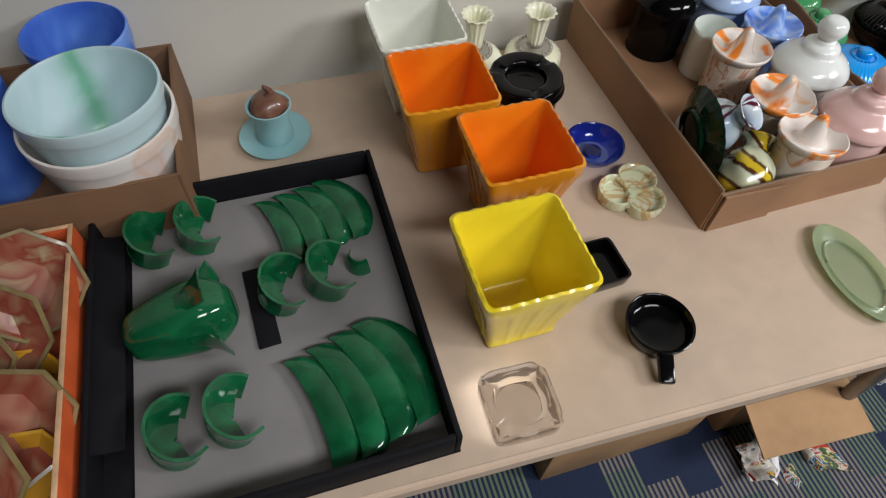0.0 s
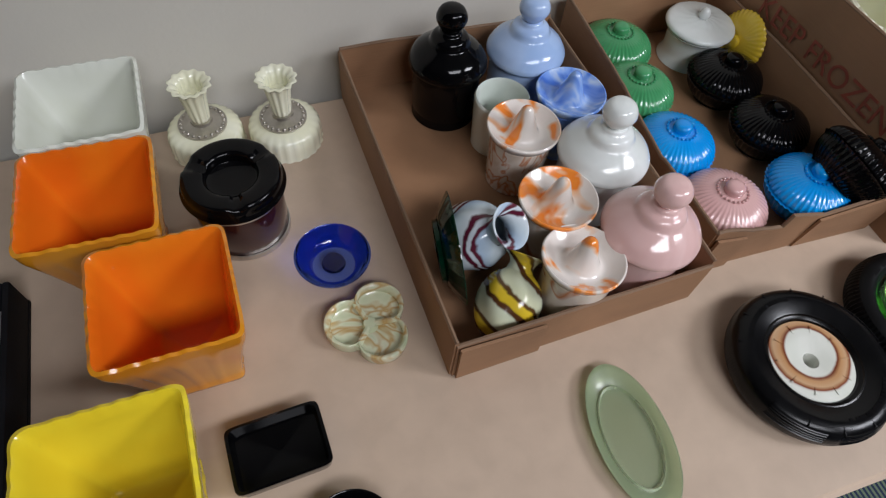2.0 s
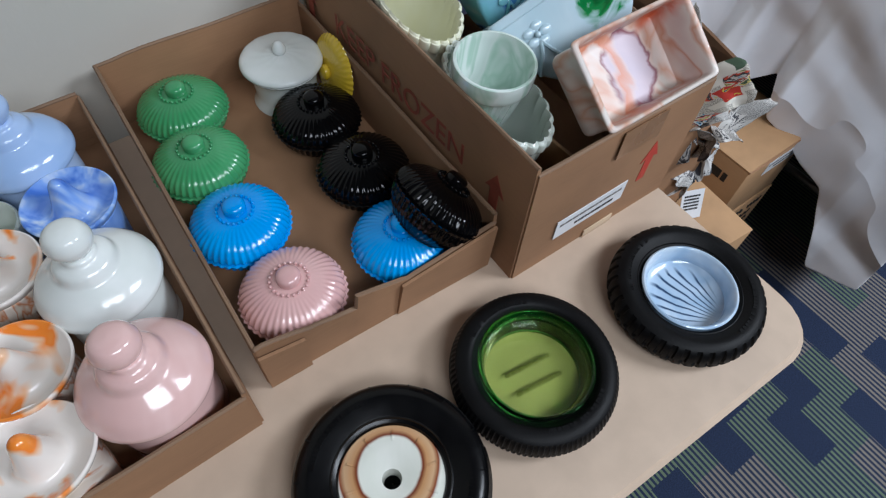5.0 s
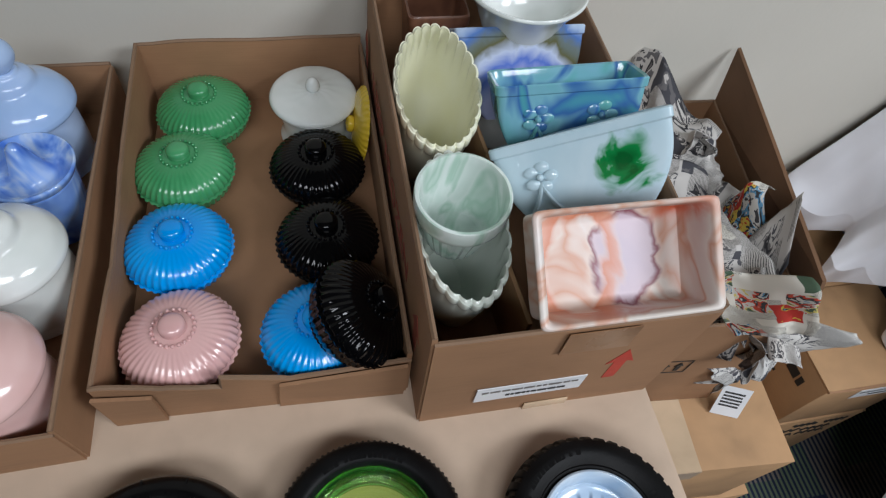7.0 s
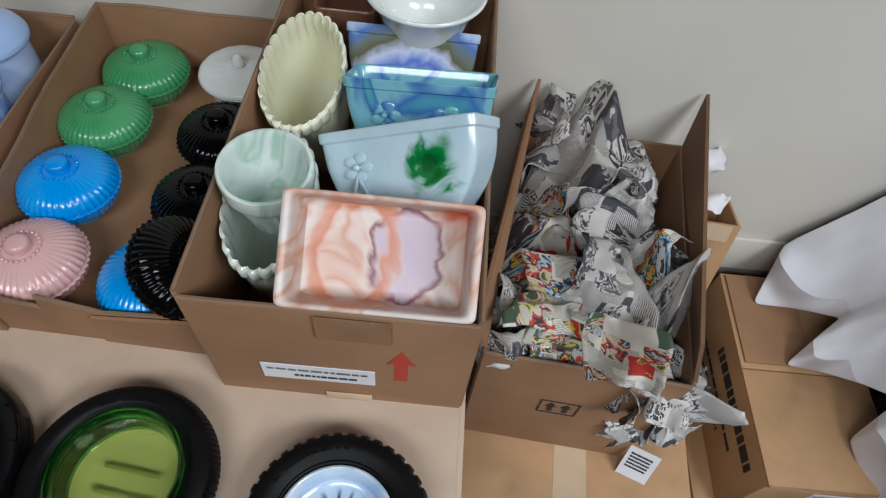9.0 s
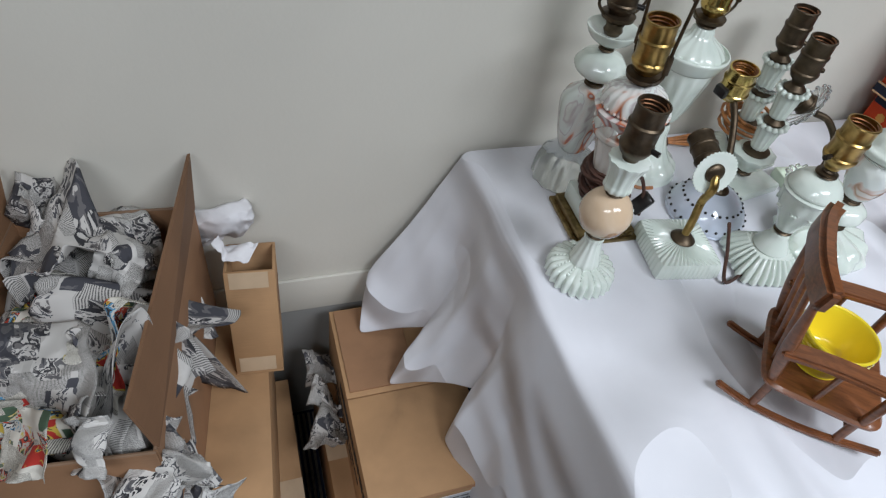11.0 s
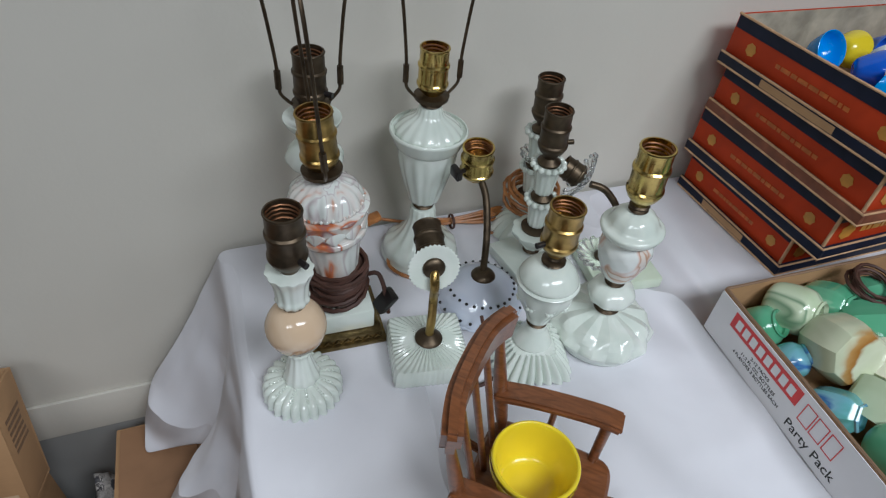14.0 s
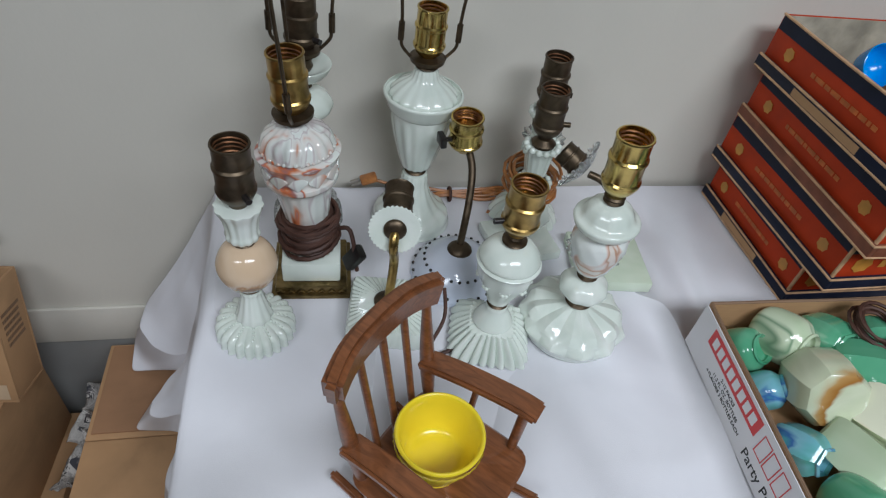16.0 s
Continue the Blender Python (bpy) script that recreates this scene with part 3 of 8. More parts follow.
def build_cloth():
    bm = bmesh.new()
    nx, ny = 90, 120

    def rest(x, y):
        w = noise.noise(Vector((x * 9, y * 11, 1.3))) * 0.0016 + noise.noise(Vector((x * 22 + y * 14, y * 5, 4.1))) * 0.0012
        free = max(0.0, 0.34 - y) * 2.2
        w += free * 0.016 * (0.35 - abs(noise.noise(Vector((x * 5 + y * 4, y * 7 - x * 2, 8.2)))))
        w += 0.011 * max(0.0, min(1.0, (x - 2.5) * 6)) * max(0.0, 0.25 - abs(noise.noise(Vector((x * 4.5 - y * 3.5, y * 3 + x, 3.3)))))
        return T - 0.0012 + max(-0.0015, w)

    grid = [[bm.verts.new((2.082 + 1.83 * i / nx, 0.02 + 0.612 * j / ny, rest(2.08 + 1.83 * i / nx, 0.6 * j / ny))) for j in range(ny + 1)] for i in range(nx + 1)]
    for i in range(nx):
        for j in range(ny):
            bm.faces.new((grid[i][j], grid[i + 1][j], grid[i + 1][j + 1], grid[i][j + 1]))
    # the hanging side towards the cartons, with its hem pulled up over them at the wall
    hem = [(0.0, 2.035, -0.012, 0.2), (0.12, 2.03, 0.09, 0.165), (0.2, 2.025, 0.13, 0.27), (0.28, 2.028, 0.17, 0.345), (0.42, 2.025, 0.265, 0.39), (0.52, 2.0, 0.33, 0.43), (0.56, 2.035, 0.36, 0.47), (0.6, 2.06, 0.375, 0.48), (0.64, 2.035, 0.405, 0.455), (0.68, 1.995, 0.437, 0.422), (0.72, 1.938, 0.443, 0.424), (0.76, 1.975, 0.475, 0.465), (0.81, 2.022, 0.512, 0.465), (0.86, 1.99, 0.53, 0.445), (0.93, 1.914, 0.552, 0.42), (0.97, 1.925, 0.585, 0.47), (1.0, 1.94, 0.618, 0.5)]

    def hem_at(u):
        for (u0, *p), (u1, *q) in zip(hem, hem[1:]):
            if u <= u1:
                k = (u - u0) / (u1 - u0)
                return Vector(p).lerp(Vector(q), k)
        return Vector(hem[-1][1:])

    rows = 26
    last = [grid[0][j] for j in range(ny + 1)]
    for r in range(1, rows + 1):
        v = r / rows
        ring = []
        for j in range(ny + 1):
            u = j / ny
            top = grid[0][j].co
            end = hem_at(u)
            p = top.lerp(end, v)
            bulge = math.sin(math.pi * v) * (0.02 - 0.002 * u)
            gather = max(0.0, 1 - abs(u - 0.74) / 0.3)
            fold = (0.004 + 0.018 * gather) * math.sin(u * 24 + v * 2.2) * v * v * 1.5 * (1 - v ** 5) + 0.012 * noise.noise(Vector((u * 6, v * 3, 2))) * v * (1 - v ** 5) + 0.012 * v * (1 - v ** 5) * (0.4 - abs(noise.noise(Vector((u * 7 - v * 3, v * 2.2, 5.5)))))
            p.x -= -0.35 * bulge * gather + fold * 0.7
            p.z -= 0.05 * math.sin(math.pi * v) * gather
            p.z += 0.006 * noise.noise(Vector((u * 12, v * 5, 7))) * v
            ring.append(bm.verts.new(p))
        for j in range(ny):
            bm.faces.new((last[j + 1], ring[j + 1], ring[j], last[j]))
        last = ring
    # the hanging front
    last = [grid[i][0] for i in range(nx + 1)]
    for r in range(1, 13):
        v = r / 12
        ring = [bm.verts.new((grid[i][0].co.x - 0.047 * v * max(0.0, 1 - i / 12), 0.02 - 0.012 * v * (1 + math.sin(i * 0.7)) - 0.006, T - v * (0.54 + 0.1 * min(1.0, i / 12)))) for i in range(nx + 1)]
        for i in range(nx):
            bm.faces.new((last[i], ring[i], ring[i + 1], last[i + 1]))
        last = ring
    bmesh.ops.recalc_face_normals(bm, faces=bm.faces)
    ob = solo("tablecloth", bm, M_CLOTH, "creased white cotton tablecloth hanging over the table's side", "tablecloth", smooth=180)
    md = ob.modifiers.new("thickness", "SOLIDIFY")
    md.thickness, md.offset = 0.0012, -1
    md = ob.modifiers.new("soft", "SUBSURF")
    md.levels = md.render_levels = 1


build_cloth()


# ---- cartons ----
def carton(name, label, quad, z, heights, material=None, thick=0.004, group="", tops=None):
    """An open carton: quad is front-left, front-right, back-right, back-left; heights are front, right, back, left."""
    material = material or M_CARD
    cx, cy = sum(p[0] for p in quad) / 4, sum(p[1] for p in quad) / 4
    t = thing(name, label, "carton", pose(cx, cy, z), group)
    q = [(p[0] - cx, p[1] - cy) for p in quad]
    part("bottom", panel((*q[0], thick), (*q[1], thick), (*q[2], thick), (*q[3], thick), thick), material, t, smooth=0)
    for k in range(4):
        a, b = q[k], q[(k + 1) % 4]
        h = heights[k]
        run = (tops or {}).get(k) or [(0, h), (1, h)]
        n = 14
        full = []
        for i in range(n + 1):
            u = i / n
            for (u0, h0), (u1, h1) in zip(run, run[1:]):
                if u0 <= u <= u1:
                    hh = h0 + (h1 - h0) * (u - u0) / max(1e-6, u1 - u0)
            full.append((u, hh + (0.003 if tops else 0.0014) * noise.noise(Vector((u * 5 + k * 9, cx * 7, cy)))))
        if tops and k in tops:
            full = sorted(set(full + [(u, hh) for u, hh in run]))
        ob = part("side_panel", ragged(a, b, 0, full, thick), material, t, smooth=0)
        lip = [Vector((*Vector(a).lerp(Vector(b), u), hh + 0.0006)) for u, hh in full]
        part("cut_edge", tube(lip, thick * 0.52, 6), M_CUT, ob)
    return t


A = carton("cardboard_tray", "low brown cardboard tray holding glass jars and vases", [(0.672, 0.219), (0.936, 0.224), (0.938, 0.602), (0.669, 0.604)], T, (0.06, 0.066, 0.07, 0.066))
B = carton("cardboard_tray", "torn brown cardboard tray holding lidded powder boxes", [(0.958, 0.251), (1.192, 0.243), (1.194, 0.612), (0.966, 0.612)], T, (0.062, 0.075, 0.085, 0.072),
           tops={0: [(0, 0.066), (0.03, 0.068), (0.2, 0.055), (0.3, 0.05), (0.38, 0.047), (0.39, 0.066), (0.6, 0.05), (1, 0.064)], 3: [(0, 0.085), (0.4, 0.075), (0.7, 0.06), (1, 0.066)]})
C = carton("cardboard_carton", "open brown carton packed with marbled glass planters", [(1.199, 0.214), (1.407, 0.212), (1.412, 0.6), (1.203, 0.606)], T, (0.152, 0.158, 0.16, 0.16))


def on_face(p, nrm, up):
    """A placing of flat lettering at p, facing nrm, with the given up."""
    n, u = Vector(nrm).normalized(), Vector(up).normalized()
    r = u.cross(n)
    return Matrix.Translation(p) @ Matrix((r, u, n)).transposed().to_4x4()


def arrow(width, length):
    bm = bmesh.new()
    w, s = width / 2, width / 4.5
    pts = [(-s, 0), (s, 0), (s, length * 0.6), (w, length * 0.55), (0, length), (-w, length * 0.55), (-s, length * 0.6)]
    f = bm.faces.new([bm.verts.new((x, y, 0)) for x, y in pts])
    r = bmesh.ops.extrude_face_region(bm, geom=[f])
    for v in r["geom"]:
        if isinstance(v, bmesh.types.BMVert):
            v.co.z += 0.0004
    bmesh.ops.recalc_face_normals(bm, faces=bm.faces)
    return bm


def print_bars(parent, m, width, height, rows, material, seed=1):
    """Unreadable print, as short bars in lines."""
    rnd = random.Random(seed)
    bms = []
    for r in range(rows):
        x = -width / 2
        y = height / 2 - height * (r + 0.5) / rows
        while x < width / 2 - 0.004:
            w = rnd.uniform(0.003, 0.012) * width / 0.08
            w = min(w, width / 2 - x)
            bms.append(block(x, x + w, y - height / rows * 0.26, y + height / rows * 0.26, 0.0002, 0.0006))
            x += w + width * 0.02
    ob = part("print", joined(*bms), material, parent, smooth=0)
    ob.matrix_local = m
    return ob


def carton_label(parent, p, nrm, up, w, h, seed):
    m = on_face(p, nrm, up)
    ob = part("label", block(-w / 2, w / 2, -h / 2, h / 2, -0.0002, 0.0006), M_LABEL, parent, "white printed shipping label", smooth=0)
    ob.matrix_local = m
    print_bars(ob, Matrix.Translation((0, h * 0.2, 0.0005)), w * 0.9, h * 0.2, 1, M_STEEL, seed)
    print_bars(ob, Matrix.Translation((w * 0.08, -h * 0.18, 0.0005)), w * 0.6, h * 0.22, 1, M_INK, seed + 1)
    return ob


cl = C.matrix_world.translation
loc = lambda x, y, z: (x - cl.x, y - cl.y, z - T)
lettering("keep_frozen_print", "KEEP FROZEN", 0.037, M_DKRED, C, on_face(loc(1.1975, 0.415, 0.835), (-1, 0, 0), (0, 0, 1)))
for y in (0.585, 0.255):
    ar = part("red_arrow", arrow(0.026, 0.05), M_DKRED, C, smooth=0)
    ar.matrix_local = on_face(loc(1.1972 + (0.001 if y > 0.5 else 0), y, 0.805), (-1, 0, 0), (0, 0, 1))
carton_label(C, loc(1.287, 0.2105, 0.789), (0, -1, 0), (0, 0, 1), 0.092, 0.027, 3)
ar = part("red_arrow", arrow(0.024, 0.055), M_RED, C, smooth=0)
ar.matrix_local = on_face(loc(1.354, 0.2105, 0.79), (0, -1, 0), (0, 0, 1))
ar = part("red_arrow", arrow(0.024, 0.055), M_RED, C, smooth=0)
ar.matrix_local = on_face(loc(1.4105, 0.27, 0.79), (1, 0, 0), (0, 0, 1))
lettering("keep_frozen_print", "KEEP FROZEN", 0.03, M_DKRED, C, on_face(loc(1.4125, 0.43, 0.835), (1, 0, 0), (0, 0, 1)))
part("tape", block(1.29 - cl.x, 1.33 - cl.x, 0.209 - cl.y, 0.2105 - cl.y, 0.0, 0.012, 0.0004), M_TAPE, C)
# ---- first table: planters and small dishes ----
def square_planter(label, x, y, half, height, turn, outside, inside, rib=True, cat="planter"):
    t = thing("square_planter", label, cat, pose(x, y, T, 0, 0, turn), "flared square planters")
    b = half * 0.68
    sq = squared(14)

    def out(a, r, z, i):
        rr, zz = sq(a, r, z, i)
        f = z / height
        if rib and 0.06 < f < 0.84:
            side = math.tan(((a + math.pi / 4) % (math.pi / 2)) - math.pi / 4)
            rr *= 1 + 0.022 * max(0, math.cos(side * 13)) * (1 if abs(side) < 0.62 else 0)
        if f > 0.97:
            zz += 0.0007 * math.cos(a * 28) * (1 if i > 3 else 0)
        return rr, zz
    prof = [(b * 0.9, 0), (b, 0.003), (b * 1.02, height * 0.07)] + [(b + (half - b) * (k / 10) ** 1.25, height * (0.1 + 0.76 * k / 10)) for k in range(11)]
    prof += [(half * 1.015, height * 0.9), (half * 1.03, height * 0.97), (half * 1.035, height), (half * 0.985, height * 1.012)]
    part("outer_wall", lathe(prof, 224, out, False), outside, t, smooth=50)
    inner = [(half * 0.985, height * 1.012), (half * 0.94, height * 0.98), (half * 0.9, height * 0.9), (b * 0.9, 0.012), (b * 0.75, 0.006), (0.0005, 0.006)]
    part("inner_wall", lathe(inner, 224, lambda a, r, z, i: (sq(a, r, z, i)[0], z + (0.0007 * math.cos(a * 28) if i == 0 else 0)), False), inside, t, smooth=50)
    part("base", lathe([(b * 0.9, 0), (0.0005, 0)], 224, sq, False), outside, t)
    return t


square_planter("cream glazed square planter with ribbed sides", 0.408, 0.536, 0.0525, 0.115, 0.0, M_CREAM, M_CREAM)
square_planter("orange glazed square planter with amber ribbed outside", 0.410, 0.424, 0.0535, 0.115, -1.5, M_ORANGE_EDGE, M_ORANGE)
square_planter("bright orange square planter with a scalloped rim", 0.459, 0.307, 0.0525, 0.115, 0.5, M_ORANGE_EDGE, M_ORANGE)
square_planter("bright yellow square planter with ribbed sides", 0.412, 0.176, 0.054, 0.115, 0.5, M_YELLOW, M_YELLOW)


def aqua_candle_holder():
    t = thing("candle_holder", "matt aqua saucer candle holder with a brown stub", "candle holder", pose(0.214, 0.497, T))
    part("saucer", lathe(fine([(0.0, 0.0), (0.03, 0.0), (0.043, 0.006), (0.045, 0.009), (0.042, 0.008), (0.024, 0.006), (0.0, 0.006)], 3), 48), M_AQUA_P, t)
    part("cup", lathe(fine([(0.0, 0.0065), (0.022, 0.0065), (0.021, 0.03), (0.026, 0.052), (0.0275, 0.056), (0.024, 0.055), (0.022, 0.045), (0.0, 0.044)], 3), 40), M_AQUA_P, t)
    part("stub", lathe([(0.0, 0.045), (0.022, 0.046), (0.023, 0.058), (0.017, 0.066), (0.01, 0.07), (0.0, 0.071)], 20, lambda a, r, z, i: (r * (1 + 0.12 * math.sin(3 * a + i)), z)), M_BROWN_CLAY, t)
    part("wick", tube(bend([(0.002, 0, 0.066), (0.005, 0.002, 0.074), (-0.001, 0.001, 0.083)]), lambda u: 0.0075 * (1 - u * 0.75), 8), M_BROWN_CLAY, t)


aqua_candle_holder()


def humidor():
    t = thing("tobacco_jar", "dark maroon glass jar with silver bands and a black ashtray lid", "jar", pose(0.524, 0.44, T))
    part("body", lathe([(0.0, 0), (0.042, 0), (0.0435, 0.002), (0.0435, 0.066), (0.042, 0.068), (0.0, 0.068)], 56), M_MAROON, t)
    for z in (0.003, 0.063):
        part("band", lathe([(0.0436, z - 0.002), (0.0448, z - 0.0015), (0.0448, z + 0.0045), (0.0436, z + 0.005)], 56, None, False), M_SILVER, t)
    part("lid", lathe(fine([(0.0, 0.0685), (0.046, 0.0685), (0.0468, 0.074), (0.0455, 0.083), (0.04, 0.0855), (0.027, 0.084), (0.024, 0.079), (0.022, 0.072), (0.0, 0.071)], 3), 64,
                      lambda a, r, z, i: (r, z - (0.003 if 0.024 < r < 0.047 and z > 0.08 and min(abs(((a - k) + math.pi) % (2 * math.pi) - math.pi) for k in (0.5, 2.6, 4.7)) < 0.16 else 0))), M_BLACK, t)


humidor()


def candlestick(x, y, turn):
    t = thing("candlestick", "ivory ribbed glass candlestick with a metal collar", "candlestick", pose(x, y, T, 0, 0, turn), "pair of candlesticks")
    part("foot", lathe(fine([(0.0, 0), (0.037, 0), (0.0395, 0.004), (0.039, 0.022), (0.035, 0.028), (0.024, 0.032), (0.0, 0.033)], 3), 96,
                       lambda a, r, z, i: (r * (1 + (0.035 * abs(math.sin(12 * a)) if r > 0.03 else 0)), z)), M_IVORY, t)
    c = part("collar", lathe([(0.026, 0.0322), (0.0262, 0.0345), (0.018, 0.036), (0.012, 0.0375), (0.0115, 0.041)], 40), M_SILVER, t)
    bead_ring(c, 0.023, 0.0355, 22, 0.0022, M_SILVER)
    part("holder", lathe(fine([(0.009, 0.041), (0.0105, 0.046), (0.0125, 0.066), (0.0155, 0.082), (0.0215, 0.0885), (0.0185, 0.0895), (0.0125, 0.084), (0.0115, 0.07), (0.0, 0.069)], 3), 96,
                         lambda a, r, z, i: (r * (1 + (0.05 * math.cos(12 * a) if z < 0.083 else 0.06 * math.cos(12 * a))), z)), M_IVORY, t)


candlestick(0.503, 0.566, 10)
candlestick(0.589, 0.553, 0)


def blue_dish():
    t = thing("glass_dish", "small cobalt blue glass dish with a raised boss", "dish", pose(0.598, 0.365, T))
    part("bowl", lathe(fine([(0.0, 0.0), (0.022, 0.0), (0.031, 0.008), (0.0375, 0.02), (0.0365, 0.0215), (0.03, 0.012), (0.02, 0.0045), (0.0, 0.0045)], 3), 56), M_COBALT, t).visible_shadow = False
    part("boss", lathe([(0.0, 0.0046), (0.012, 0.0048), (0.011, 0.008), (0.005, 0.009), (0.0, 0.009)], 32), M_COBALT, t)


blue_dish()


def clover_dish():
    t = thing("clover_dish", "three-lobed pale onyx slag glass ashtray", "dish", pose(0.614, 0.287, T, 0, 0, 50))

    def lobes(a, r, z, i):
        return r * (0.58 + 0.45 * abs(math.cos(1.5 * a)) ** 0.7), z
    part("dish", lathe(fine([(0.0, 0.0), (0.036, 0.0), (0.041, 0.004), (0.042, 0.015), (0.0395, 0.0165), (0.036, 0.013), (0.033, 0.005), (0.0, 0.0045)], 3), 120, lobes), M_ONYX, t)
    part("boss", lathe([(0.0, 0.0046), (0.008, 0.0048), (0.006, 0.011), (0.0, 0.012)], 24), M_ONYX, t)
    for k in range(3):
        a = radians(60 + 120 * k)
        part("divider", tube([(0.004 * math.cos(a), 0.004 * math.sin(a), 0.0085), (0.029 * math.cos(a), 0.029 * math.sin(a), 0.0125)], 0.003, 8), M_ONYX, t)


clover_dish()


def black_tray():
    t = thing("rectangular_dish", "shiny black glass rectangular tray", "dish", pose(0.511, 0.197, T, 0, 0, 2))
    sq = squared(12)
    prof = [(0.0, 0), (0.036, 0), (0.0385, 0.004), (0.0405, 0.018), (0.0405, 0.02), (0.0375, 0.02), (0.035, 0.006), (0.0, 0.005)]
    bm = lathe(prof, 96, sq)
    part("dish", moved(bm, Matrix.Diagonal((0.98, 0.7, 1, 1))), M_BLACK, t)


black_tray()


def black_ashtray():
    t = thing("round_ashtray", "black glass pan-shaped ashtray with a stub handle", "ashtray", pose(0.551, 0.111, T))
    part("pan", lathe(fine([(0.0, 0.0), (0.027, 0.0), (0.032, 0.008), (0.0355, 0.02), (0.0335, 0.0215), (0.03, 0.016), (0.026, 0.007), (0.0, 0.006)], 3), 56), M_BLACK, t)
    part("handle", moved(block(-0.008, 0.008, -0.02, 0.012, -0.0045, 0.0045, 0.003), pose(-0.014, -0.04, 0.014, 14, 0, -20)), M_BLACK, t)


black_ashtray()


def clear_ashtray():
    t = thing("square_ashtray", "thick clear pressed glass square ashtray", "ashtray", pose(0.383, 0.074, T, 0, 0, -2))
    sq = squared(7)
    prof = [(0.0, 0), (0.031, 0), (0.0335, 0.004), (0.034, 0.024), (0.032, 0.028), (0.026, 0.027), (0.0235, 0.02), (0.021, 0.008), (0.0, 0.007)]

    def mod(a, r, z, i):
        s = sq(a, r, z, i)[0] if i < 5 else r * 1.02
        dip = -0.007 * max(0, math.cos(4 * (a - math.pi / 4))) ** 8 if z > 0.02 else 0
        return s, z + dip
    part("glass", lathe(prof, 96, mod), M_CLEAR, t).visible_shadow = False


clear_ashtray()


def oval_dish():
    t = thing("oval_dish", "pale green frosted glass oval dish", "dish", pose(0.804, 0.113, T, 0, 0, -3))
    bm = lathe(fine([(0.0, 0.0), (0.04, 0.0), (0.05, 0.004), (0.062, 0.0085), (0.0625, 0.0105), (0.05, 0.0065), (0.04, 0.0035), (0.0, 0.0035)], 3), 80)
    rad = max(v.co.x for v in bm.verts)
    part("dish", moved(bm, Matrix.Diagonal((0.55, 1.06, 1, 1))), M_PALE_G, t)
    part("well_line", moved(lathe([(rad * 0.66, 0.004), (rad * 0.69, 0.0075), (rad * 0.72, 0.004)], 72, None, False), Matrix.Diagonal((0.55, 1.06, 1, 1))), M_PALE_G, t)


oval_dish()

# ---- first table: the tray of green glass and the boxes beside it ----


def green_glass_tray():
    x0, x1, y0, y1 = 0.008, 0.318, 0.05, 0.408
    t = thing("display_box", "black paperboard box with a grey lining for green glass", "box", pose((x0 + x1) / 2, (y0 + y1) / 2, T, 0, 0, 0))
    w, d = (x1 - x0) / 2, (y1 - y0) / 2
    part("bottom", block(-w, w, -d, d, 0.0006, 0.005), M_BLKCARD, t)
    part("lining", block(-w + 0.0315, w - 0.007, -d + 0.007, d - 0.007, 0.0052, 0.0072), M_GREYCARD, t, "grey card lining")
    part("side_panel", block(-w + 0.001, w - 0.006, d - 0.006, d, 0.0052, 0.041, 0.0015), M_BLKCARD, t)
    part("side_panel", block(-w + 0.001, w - 0.006, -d, -d + 0.006, 0.0052, 0.041, 0.0015), M_BLKCARD, t)
    part("side_panel", block(w - 0.0058, w, -d, d, 0.0052, 0.041, 0.0015), M_BLKCARD, t)
    part("side_panel", block(-w, -w + 0.006, -d + 0.006, d - 0.006, 0.0052, 0.041, 0.0015), M_BLKCARD, t)
    fl = part("torn_flap", block(-0.0145, 0.0145, -0.135, 0.1, -0.003, 0.003, 0.001), M_BLKCARD, t)
    fl.matrix_local = pose(-w + 0.0175, 0.03, 0.03, 0, 14, 0)
    st = solo("card_strip", block(-0.011, 0.011, -0.048, 0.048, 0, 0.003, 0.0008), M_BLKCARD, "black paperboard strip lying between the green pieces", "card", pose(0.165, 0.247, T + 0.0075, 0, 0, 4))


green_glass_tray()


def shell(rx, ry, rz, arc0, arc1, thick, cut=0.2):
    """A curved shard: part of a bowl wall."""
    bm = bmesh.new()
    n, k = 18, 7
    for side in (0, 1):
        s = 1 - thick * side
        for i in range(n + 1):
            a = radians(arc0 + (arc1 - arc0) * i / n)
            for j in range(k + 1):
                h = j / k
                f = s * (1 - cut * h * h)
                bm.verts.new((rx * f * math.cos(a), ry * f * math.sin(a), rz * h))
    bm.verts.ensure_lookup_table()
    m = (n + 1) * (k + 1)
    ix = lambda side, i, j: bm.verts[side * m + i * (k + 1) + j]
    for i in range(n):
        for j in range(k):
            bm.faces.new((ix(0, i, j), ix(0, i + 1, j), ix(0, i + 1, j + 1), ix(0, i, j + 1)))
            bm.faces.new((ix(1, i, j), ix(1, i, j + 1), ix(1, i + 1, j + 1), ix(1, i + 1, j)))
        for j, o in ((0, 0), (k, 1)):
            bm.faces.new((ix(0, i, j), ix(1, i, j), ix(1, i + 1, j), ix(0, i + 1, j)))
    for i in (0, n):
        for j in range(k):
            bm.faces.new((ix(0, i, j), ix(0, i, j + 1), ix(1, i, j + 1), ix(1, i, j)))
    bmesh.ops.recalc_face_normals(bm, faces=bm.faces)
    return bm


M_DKGREEN = swirled("deep_green_glass", [(0.3, (0.004, 0.1, 0.035)), (0.7, (0.014, 0.2, 0.075))], 18, 2, 0.1)
M_DKGREEN.node_tree.nodes["Principled BSDF"].inputs["Transmission Weight"].default_value = 0.35


